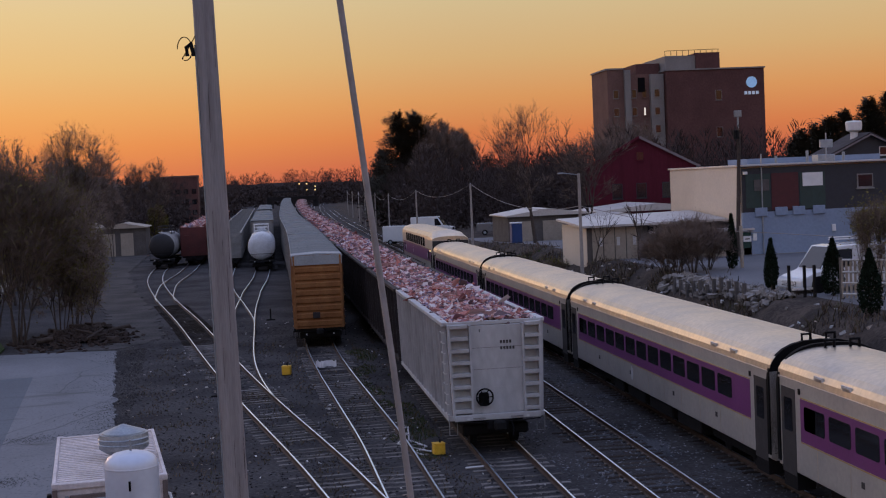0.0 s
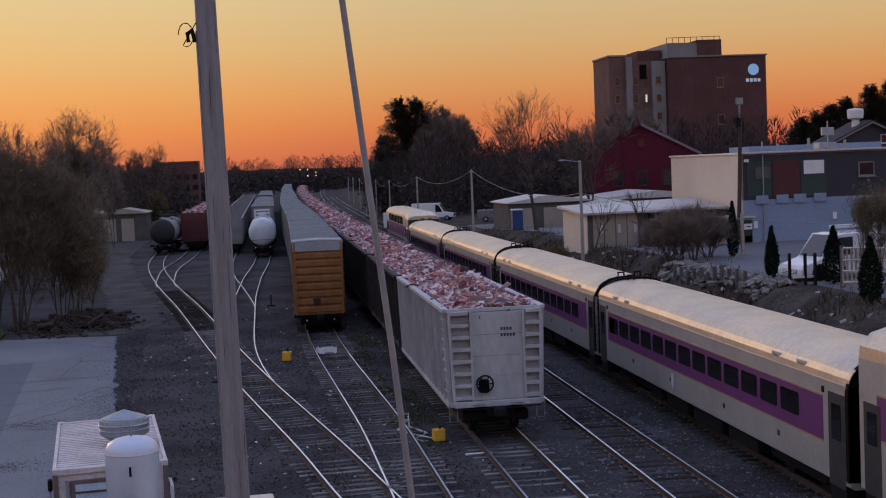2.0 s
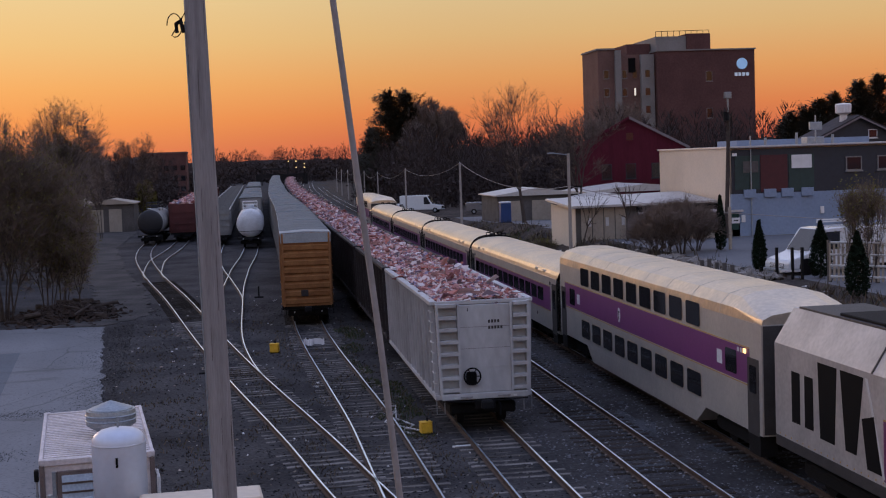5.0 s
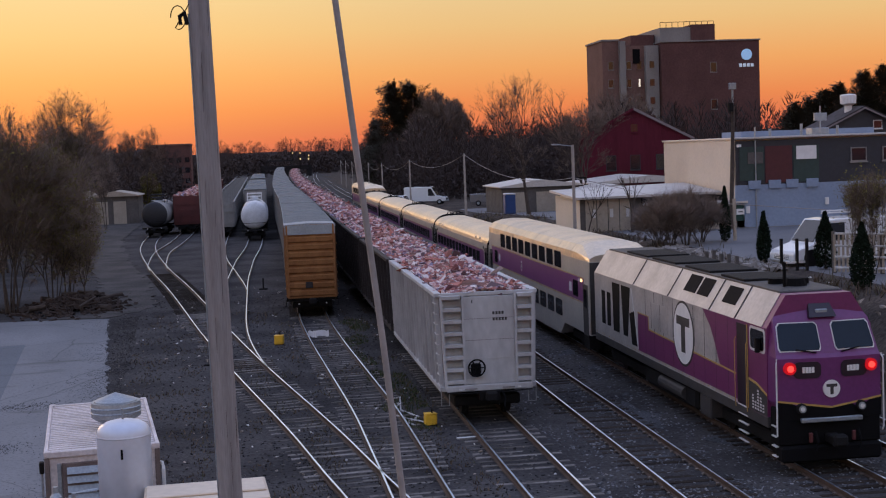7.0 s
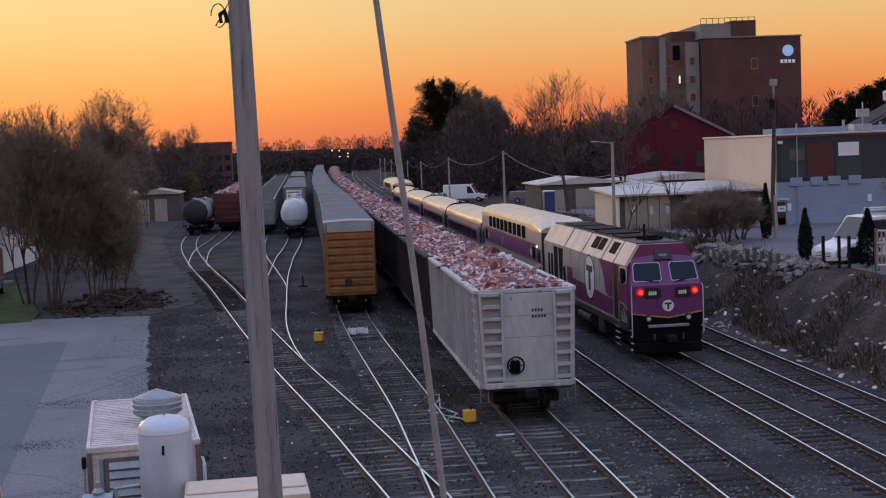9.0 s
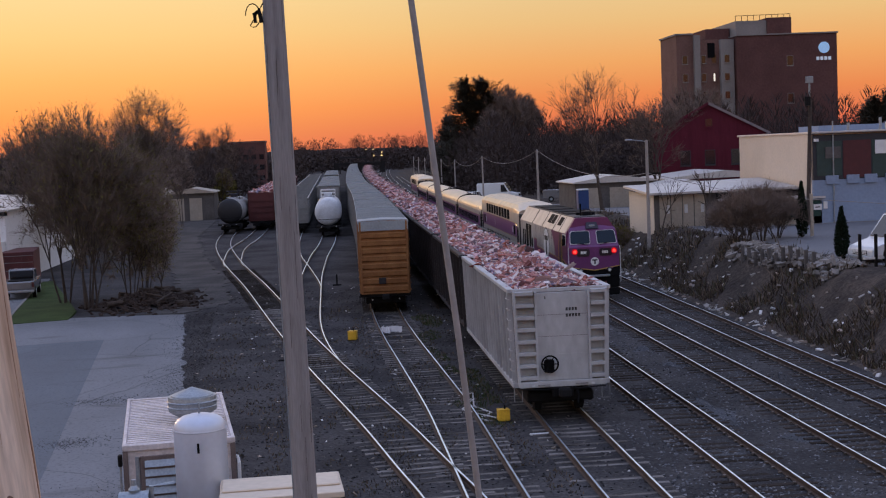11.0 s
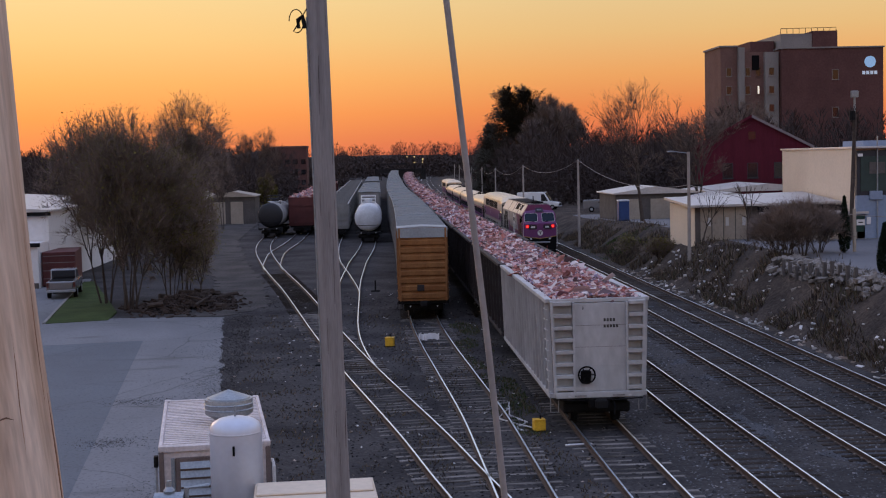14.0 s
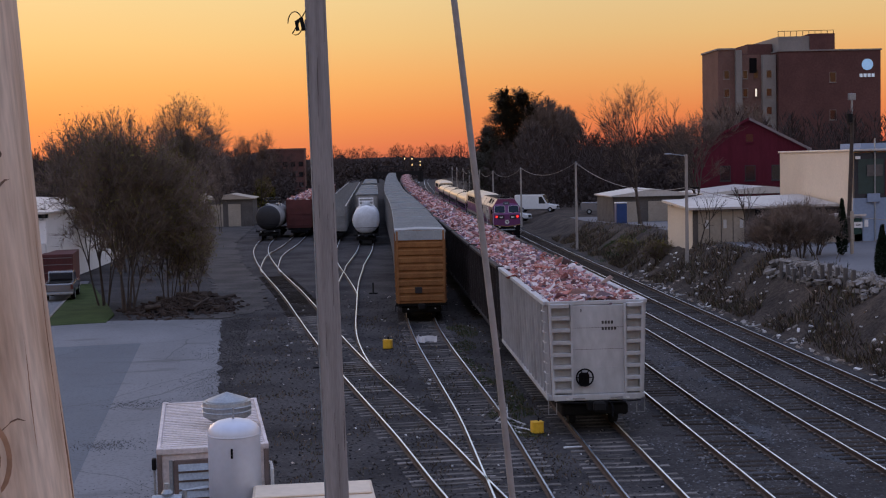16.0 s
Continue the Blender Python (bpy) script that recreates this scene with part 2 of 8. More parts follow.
M["knot"] = mat("dark_knot", (0.16, 0.09, 0.06), 0.9, var=0.4, scale=20, fine=60)
M["knot_wood"] = mat("knot_wood", (0.36, 0.20, 0.12), 0.85, var=0.3, scale=12, fine=50, bump=0.3, bump_dist=0.004)
M["cable"] = mat("grey_cable", (0.30, 0.28, 0.275), 0.7, var=0.2, scale=8)
M["galv"] = mat("galvanised_steel", (0.33, 0.37, 0.41), 0.45, 0.6, var=0.2, scale=3, fine=20, bump=0.05)
M["tank_steel"] = mat("painted_tank_steel", (0.56, 0.60, 0.69), 0.38, 0.25, var=0.05, scale=1.2, fine=8, bump=0.01)
M["container"] = mat("faded_beige_container", (0.64, 0.58, 0.57), 0.65, var=0.2, scale=1.5, fine=14, col2=(0.50, 0.45, 0.44))
M["cont_dark"] = mat("brown_frame_paint", (0.17, 0.13, 0.12), 0.7, var=0.3)
M["yellow"] = mat("yellow_box_paint", (0.70, 0.42, 0.02), 0.6, var=0.2)
M["brick"] = mat("dark_brick", (0.125, 0.066, 0.062), 0.9, var=0.2, scale=0.3, fine=3, bump=0.2, spec=0.1)
M["brick2"] = mat("shaded_brick", (0.18, 0.11, 0.095), 0.9, var=0.2, scale=0.3, fine=3, bump=0.2, spec=0.1)
M["concrete"] = mat("grey_concrete", (0.24, 0.23, 0.22), 0.9, var=0.2, scale=0.3, fine=5)
M["barn"] = mat("dark_red_siding", (0.095, 0.014, 0.028), 0.8, var=0.2, scale=0.6, fine=4, stretch=(4, 4, 0.3), spec=0.15)
M["dark_shingle"] = mat("dark_shingle", (0.07, 0.062, 0.066), 0.85, var=0.3, scale=0.8, fine=6, bump=0.3, spec=0.15)
M["barn_roof"] = mat("barn_roof", (0.20, 0.17, 0.18), 0.7, var=0.2)
M["cream"] = mat("cream_wall", (0.66, 0.56, 0.44), 0.8, var=0.08, scale=0.4, fine=6)
M["blue_wall"] = mat("blue_grey_block_wall", (0.235, 0.30, 0.42), 0.8, var=0.12, scale=0.4, fine=5)
M["dark_panel"] = mat("dark_panel", (0.024, 0.026, 0.036), 0.6, var=0.2)
M["green_panel"] = mat("dark_green_panel", (0.025, 0.05, 0.045), 0.6, var=0.2)
M["red_panel"] = mat("dark_red_panel", (0.075, 0.012, 0.016), 0.6, var=0.2)
M["metal_roof"] = mat("pale_metal_roof", (0.52, 0.50, 0.48), 0.5, 0.2, var=0.15, scale=0.5, fine=5)
M["shed_wall"] = mat("shed_wall", (0.38, 0.33, 0.27), 0.8, var=0.15, scale=0.6, fine=5)
M["shed_dark"] = mat("weathered_board_wall", (0.12, 0.11, 0.105), 0.85, var=0.25, scale=0.6, fine=5, spec=0.15)
M["bark"] = mat("bark", (0.085, 0.07, 0.062), 0.95, var=0.3, scale=3, fine=20, bump=0.4, spec=0.05)
M["twig"] = mat("twigs", (0.205, 0.16, 0.135), 0.95, var=0.3, bump=0, spec=0.05)
M["bud"] = mat("spring_buds", (0.19, 0.17, 0.05), 0.9, var=0.4, bump=0, spec=0.1)
M["conifer"] = mat("conifer_needles", (0.075, 0.072, 0.058), 0.9, var=0.4, bump=0, spec=0.05)
M["arbor"] = mat("arborvitae_green", (0.016, 0.026, 0.016), 0.9, var=0.4, bump=0, spec=0.05)
M["brush"] = mat("dry_brush", (0.062, 0.048, 0.042), 0.95, var=0.4, bump=0, spec=0.05)
M["far_wood"] = mat("far_woods", (0.072, 0.058, 0.056), 0.95, var=0.4, bump=0, spec=0.03)
M["stone"] = mat("rubble_stone", (0.27, 0.25, 0.235), 0.9, var=0.35, scale=1.5, fine=9, bump=0.4, spec=0.15)
M["plastic_white"] = mat("white_plastic", (0.62, 0.62, 0.64), 0.6, var=0.1)
M["blue_plastic"] = mat("blue_plastic", (0.015, 0.05, 0.18), 0.5, var=0.15)
M["car_white"] = mat("white_car_paint", (0.68, 0.70, 0.72), 0.25, var=0.05, coat=0.6)
M["car_grey"] = mat("grey_car_paint", (0.22, 0.23, 0.25), 0.25, 0.4, var=0.1, coat=0.6)
M["green_tarp"] = mat("dark_green_fence_cloth", (0.015, 0.05, 0.04), 0.8, var=0.2)
M["debris"] = island_mat("demolition_debris", [(0.40, 0.19, 0.17), (0.30, 0.13, 0.12), (0.60, 0.42, 0.40), (0.22, 0.10, 0.10), (0.58, 0.50, 0.50), (0.46, 0.25, 0.23),
                                                (0.13, 0.09, 0.10), (0.36, 0.22, 0.26), (0.62, 0.50, 0.48), (0.26, 0.22, 0.30), (0.42, 0.17, 0.14), (0.66, 0.60, 0.60),
                                                (0.50, 0.30, 0.27), (0.33, 0.15, 0.14), (0.55, 0.36, 0.36), (0.18, 0.13, 0.14)])
M["stones"] = island_mat("mixed_grey_stones", [(0.05, 0.052, 0.058), (0.10, 0.105, 0.115), (0.16, 0.165, 0.18), (0.07, 0.07, 0.075), (0.22, 0.22, 0.23), (0.12, 0.125, 0.14), (0.04, 0.04, 0.044)], 0.9)
M["cinders"] = island_mat("mixed_dark_cinders", [(0.03, 0.03, 0.032), (0.055, 0.052, 0.052), (0.02, 0.02, 0.022), (0.085, 0.08, 0.078), (0.04, 0.038, 0.038), (0.13, 0.12, 0.115)], 0.95)
M["dry_grass"] = island_mat("dry_grass_and_twigs", [(0.10, 0.075, 0.05), (0.06, 0.045, 0.036), (0.15, 0.11, 0.075), (0.04, 0.032, 0.028), (0.075, 0.07, 0.04)], 0.95)
M["weed_green"] = island_mat("yard_weeds", [(0.05, 0.075, 0.03), (0.08, 0.085, 0.04), (0.035, 0.05, 0.022), (0.11, 0.09, 0.05)], 0.95)
M["tie_pale"] = mat("weathered_tie_wood", (0.20, 0.185, 0.175), 0.95, var=0.5, scale=1.2, fine=25, bump=0.5, stretch=(1, 6, 6), per_object=0.45, col2=(0.06, 0.055, 0.05), spec=0.1)
# dark glass with the blue of the reflected sky put into its colour
M["windshield"] = mat("blue_reflection_glass", (0.010, 0.020, 0.036), 0.1, var=0.15, scale=1.5, bump=0, spec=0.22)
# the loco's purple again, bluer and darker for the shaded front
M["nose_purple"] = mat("shaded_nose_purple", (0.135, 0.030, 0.135), 0.38, var=0.12, scale=1, fine=10, bump=0.02)
M["dark_pocket"] = mat("dark_purple_recess", (0.016, 0.008, 0.02), 0.4, var=0.15)
# weak emission that draws the glow round the tail lamps
M["red_glow"] = mat("red_glow", (0.30, 0.008, 0.012), 0.25, emit=(1.0, 0.01, 0.02), emit_s=0.35)
M["dirt_road"] = mat("packed_dirt", (0.092, 0.086, 0.083), 0.95, var=0.5, scale=0.35, fine=7, bump=0.5, col2=(0.048, 0.046, 0.046), spec=0.06)
M["debris_fill"] = mat("debris_fines", (0.26, 0.13, 0.11), 0.95, var=0.5, scale=1.5, fine=12, bump=0.8, spec=0.1)
M["litter"] = island_mat("pale_litter", [(0.5, 0.5, 0.5), (0.28, 0.26, 0.24), (0.62, 0.60, 0.58), (0.20, 0.17, 0.14), (0.36, 0.30, 0.25)])

# ---------------------------------------------------------------- small modelling kit
rng = np.random.default_rng(7)


def part(name, bm, material, parent=None, label="", smooth=False):
    me = bpy.data.meshes.new(name)
    bm.to_mesh(me)
    bm.free()
    me.materials.append(material)
    if smooth:
        me.polygons.foreach_set("use_smooth", [True] * len(me.polygons))
    ob = new(name, me)
    if parent:
        ob.parent = parent
    if label:
        ob["label"] = label
    return ob


def pydata(name, verts, faces, material, parent=None, label=""):
    me = bpy.data.meshes.new(name)
    me.from_pydata([tuple(v) for v in verts], [], [tuple(f) for f in faces])
    me.materials.append(material)
    me.update()
    ob = new(name, me)
    if parent:
        ob.parent = parent
    if label:
        ob["label"] = label
    return ob


def thing(name, label, category, m=None, group="", kind=""):
    ob = new(name)
    ob.empty_display_size = 0.3
    if m is not None:
        ob.matrix_basis = m
    return tagged(ob, label, category, group, kind)


def solo(name, bm, material, label, category, group="", kind="", m=None, smooth=False):
    ob = part(name, bm, material, None, "", smooth)
    if m is not None:
        ob.matrix_basis = m
    return tagged(ob, label, category, group, kind)


def box(x0, x1, y0, y1, z0, z1, bevel=0.0, bm=None):
    one = bmesh.new()
    vs = [one.verts.new((x, y, z)) for x in (x0, x1) for y in (y0, y1) for z in (z0, z1)]
    for f in ((0, 1, 3, 2), (4, 6, 7, 5), (0, 4, 5, 1), (2, 3, 7, 6), (0, 2, 6, 4), (1, 5, 7, 3)):
        one.faces.new([vs[i] for i in f])
    if bevel:
        bmesh.ops.bevel(one, geom=one.edges[:], offset=bevel, segments=1, affect="EDGES", profile=0.5)
    return merge(one, bm)


def merge(one, bm):
    if bm is None:
        return one
    me = bpy.data.meshes.new("tmp")
    one.to_mesh(me)
    one.free()
    bm.from_mesh(me)
    bpy.data.meshes.remove(me)
    return bm


def cyl(p0, p1, r0, r1=None, seg=12, bm=None, caps=True):
    r1 = r0 if r1 is None else r1
    p0, p1 = Vector(p0), Vector(p1)
    d = (p1 - p0).normalized()
    u = d.orthogonal().normalized()
    v = d.cross(u)
    one = bmesh.new()
    a = [one.verts.new(p0 + (u * math.cos(k) + v * math.sin(k)) * r0) for k in (2 * math.pi * i / seg for i in range(seg))]
    b = [one.verts.new(p1 + (u * math.cos(k) + v * math.sin(k)) * r1) for k in (2 * math.pi * i / seg for i in range(seg))]
    for i in range(seg):
        j = (i + 1) % seg
        one.faces.new((a[i], a[j], b[j], b[i]))
    if caps:
        one.faces.new(a[::-1])
        one.faces.new(b)
    return merge(one, bm)


def tube(points, r, seg=6, bm=None):
    """A round bar along a line of points."""
    one = bmesh.new()
    ps = [Vector(p) for p in points]
    rings = []
    for i, p in enumerate(ps):
        d = (ps[min(i + 1, len(ps) - 1)] - ps[max(i - 1, 0)]).normalized()
        u = d.cross(Vector((0.13, 0.21, 0.97))).normalized()
        v = d.cross(u)
        rr = r[i] if isinstance(r, (list, tuple)) else r
        rings.append([one.verts.new(p + (u * math.cos(k) + v * math.sin(k)) * rr) for k in (2 * math.pi * j / seg for j in range(seg))])
    for a, b in zip(rings, rings[1:]):
        for j in range(seg):
            k = (j + 1) % seg
            one.faces.new((a[j], a[k], b[k], b[j]))
    one.faces.new(rings[0][::-1])
    one.faces.new(rings[-1])
    return merge(one, bm)


def extrude_y(profile, y0, y1, bm=None, scale1=None):
    """A closed outline of (x, z) drawn out along y."""
    one = bmesh.new()
    a = [one.verts.new((x, y0, z)) for x, z in profile]
    q = scale1 or (lambda x, z: (x, z))
    b = [one.verts.new((q(x, z)[0], y1, q(x, z)[1])) for x, z in profile]
    n = len(profile)
    for i in range(n):
        j = (i + 1) % n
        one.faces.new((a[i], a[j], b[j], b[i]))
    one.faces.new(a[::-1])
    one.faces.new(b)
    bmesh.ops.recalc_face_normals(one, faces=one.faces[:])
    return merge(one, bm)


def panel_x(x, pts, t, bm=None):
    """A plate in a plane of constant x with the outline of (y, z), t thick towards -x (t > 0) or +x."""
    one = bmesh.new()
    a = [one.verts.new((x, y, z)) for y, z in pts]
    b = [one.verts.new((x - t, y, z)) for y, z in pts]
    n = len(pts)
    for i in range(n):
        j = (i + 1) % n
        one.faces.new((a[i], a[j], b[j], b[i]))
    one.faces.new(a[::-1])
    one.faces.new(b)
    bmesh.ops.recalc_face_normals(one, faces=one.faces[:])
    return merge(one, bm)


def rect(y0, y1, z0, z1):
    return [(y0, z0), (y1, z0), (y1, z1), (y0, z1)]


def rrect(y0, y1, z0, z1, r, n=3):
    pts = []
    for cy, cz, a0 in ((y1 - r, z1 - r, 0), (y0 + r, z1 - r, 90), (y0 + r, z0 + r, 180), (y1 - r, z0 + r, 270)):
        for i in range(n + 1):
            a = radians(a0 + 90 * i / n)
            pts.append((cy + r * math.cos(a), cz + r * math.sin(a)))
    return pts


def ellipse(cy, cz, ry, rz, n=24):
    return [(cy + ry * math.cos(2 * math.pi * i / n), cz + rz * math.sin(2 * math.pi * i / n)) for i in range(n)]


# ---------------------------------------------------------------- lines of the tracks
BEND = 4.06e-5


def bend(y):
    return BEND * max(0.0, y) ** 2


def spline(knots, y):
    """Smooth x along y through knots (y, x)."""
    ys = [k[0] for k in knots]
    if y <= ys[0]:
        s = (knots[1][1] - knots[0][1]) / (ys[1] - ys[0])
        return knots[0][1] + s * (y - ys[0])
    if y >= ys[-1]:
        s = (knots[-1][1] - knots[-2][1]) / (ys[-1] - ys[-2])
        return knots[-1][1] + s * (y - ys[-1])
    i = max(k for k in range(len(ys) - 1) if ys[k] <= y)
    h = ys[i + 1] - ys[i]
    t = (y - ys[i]) / h
    def slope(j):
        a, b = max(j - 1, 0), min(j + 1, len(ys) - 1)
        return (knots[b][1] - knots[a][1]) / (ys[b] - ys[a])
    m0, m1 = slope(i) * h, slope(i + 1) * h
    p0, p1 = knots[i][1], knots[i + 1][1]
    return (2 * t**3 - 3 * t**2 + 1) * p0 + (t**3 - 2 * t**2 + t) * m0 + (-2 * t**3 + 3 * t**2) * p1 + (t**3 - t**2) * m1


X_A, X_B, X_C, X_D = 0.06, 3.72, 7.65, 11.0
straight = lambda x0: (lambda y: x0 + bend(y))
O_KNOTS = [(-40, -3.3), (30, -3.3), (40, -3.33), (46, -3.38), (55, -3.66), (65, -3.97), (75, -4.08), (97, -3.6), (120, -3.2), (140, -2.95), (165, -2.75), (201, -2.28), (255, -1.15), (340, 0.75), (425, 2.8), (500, 4.9)]
L_KNOTS = [(10, -3.3), (20, -3.45), (28, -3.85), (34, -4.43), (37, -4.83), (43.2, -5.62), (57, -7.62), (70, -9.32), (93, -12.1), (114, -14.9), (136, -17.3), (150, -18.2), (166, -18.5), (200, -18.6)]
R_KNOTS = [(108, -14.2), (115, -15.1), (121, -15.45), (134, -15.8), (151, -15.15), (168, -14.9), (260, -14.4)]
W_KNOTS = [(46, -6.1), (57, -7.62), (64.5, -8.25), (72, -8.5), (84, -8.48), (100, -8.36), (113.6, -8.0), (118, -7.88), (135, -7.1), (148, -6.75), (170, -6.45)]
H_KNOTS = [(80, -8.5), (91, -8.45), (105, -9.2), (121, -10.2), (140, -10.6), (160, -10.5), (260, -9.6)]


def knot_line(k):
    return lambda y: spline(k, y)


line_O = knot_line(O_KNOTS)
line_L, line_R, line_W, line_H = knot_line(L_KNOTS), knot_line(R_KNOTS), knot_line(W_KNOTS), knot_line(H_KNOTS)
line_A, line_B, line_C, line_D = straight(X_A), straight(X_B), straight(X_C), straight(X_D)

# ---------------------------------------------------------------- ground


def smooth(a, b, v):
    t = min(1.0, max(0.0, (v - a) / (b - a)))
    return t * t * (3 - 2 * t)


def lot_level(y):
    return 2.6 - 1.2 * smooth(112, 165, y) - 1.2 * smooth(170, 400, y)


def height(x, y):
    z = -0.185
    u = x - bend(y)
    toe = 12.9
    width = 3.6 + 1.5 * smooth(85, 130, y)
    k = smooth(toe, toe + width, u)
    z += k * (lot_level(y) + 0.185)
    if 0.02 < k < 0.98:
        z += 0.35 * noise.noise((x * 0.45, y * 0.45, 0)) + 0.15 * noise.noise((x * 1.3, y * 1.3, 4))
    elif -40 < x < 12.5 and 20 < y < 180:
        z += 0.028 * noise.noise((x * 0.5, y * 0.5, 1)) + 0.012 * noise.noise((x * 1.4, y * 1.4, 7))
    return z


def axis(near0, near1, step, far0, far1):
    a = list(np.arange(near0, near1 + 1e-6, step))
    s, v = step, near1
    while v < far1:
        s *= 1.25
        v += s
        a.append(min(v, far1))
    s, v = step, near0
    while v > far0:
        s *= 1.25
        v -= s
        a.insert(0, max(v, far0))
    return a


def build_ground():
    xs, ys = axis(-32, 34, 0.7, -2500, 2500), axis(18, 175, 1.0, -400, 4500)
    verts = [(x, y, height(x, y)) for y in ys for x in xs]
    n = len(xs)
    faces = [(j * n + i, j * n + i + 1, (j + 1) * n + i + 1, (j + 1) * n + i) for j in range(len(ys) - 1) for i in range(n - 1)]
    g = pydata("ground", verts, faces, M["yard"])
    g.data.materials.append(M["bank"])
    g.data.materials.append(M["lot"])
    idx = []
    for f in faces:
        cx = sum(verts[v][0] for v in f) / 4
        cy = sum(verts[v][1] for v in f) / 4
        u = cx - bend(cy)
        idx.append(0 if (u < 12.6 and cy < 1500) else (1 if (u < 18.2 or cy > 170 or u > 70 or cy < 20) else 2))
    g.data.polygons.foreach_set("material_index", idx)
    g.data.polygons.foreach_set("use_smooth", [True] * len(faces))
    tagged(g, "dark cinder yard with a bare soil bank", "ground", kind="structure")


build_ground()


def slab(name, outline, z, material, label, category, t=0.05):
    bm = bmesh.new()
    top = [bm.verts.new((x, y, z)) for x, y in outline]
    low = [bm.verts.new((x, y, z - t)) for x, y in outline]
    bm.faces.new(top)
    n = len(outline)
    for i in range(n):
        j = (i + 1) % n
        bm.faces.new((top[i], low[i], low[j], top[j]))
    bmesh.ops.recalc_face_normals(bm, faces=bm.faces[:])
    return solo(name, bm, material, label, category, kind="structure")


def ragged(points, step, amp):
    """A worn edge between the points."""
    out = []
    for (x0, y0), (x1, y1) in zip(points, points[1:]):
        n = max(1, int(math.hypot(x1 - x0, y1 - y0) / step))
        for i in range(n):
            t = i / n
            x, y = x0 + (x1 - x0) * t, y0 + (y1 - y0) * t
            out.append((x + amp * noise.noise((x * 0.9, y * 0.9, 2)) + amp * 0.5 * noise.noise((x * 3, y * 3, 6)), y + amp * 0.6 * noise.noise((x, y, 11))))
    return out + [points[-1]]


slab("pavement", [(-60, 10)] + ragged([(-12.3, 10), (-12.6, 40), (-13.1, 53), (-14.6, 68), (-15.6, 79.4), (-19, 80.2)], 0.35, 0.28) + [ (-25.3, 80.8), (-29.2, 110), (-40, 110), (-60, 90)], -0.135, M["asphalt"],
     "pale worn asphalt yard with a cracked edge", "pavement", 0.12)
slab("pavement_patch", [(-40, 30), (-14.85, 30), (-18.72, 69.7), (-23.6, 68.9), (-36, 67.5)], -0.129, M["asphalt2"], "darker resurfaced rectangle in the asphalt", "pavement", 0.006)
slab("lawn", [(-25.7, 78.7), (-22.3, 79.6), (-22.6, 84), (-24.6, 92), (-28.4, 107), (-29.2, 107)], -0.10, M["grass"], "narrow strip of green grass beside the asphalt", "lawn", 0.12)


slab("kerb", [(-25.86, 78.6), (-25.7, 78.7), (-29.2, 107), (-29.36, 107)], -0.06, M["concrete"], "pale concrete kerb along the grass", "kerb", 0.12)


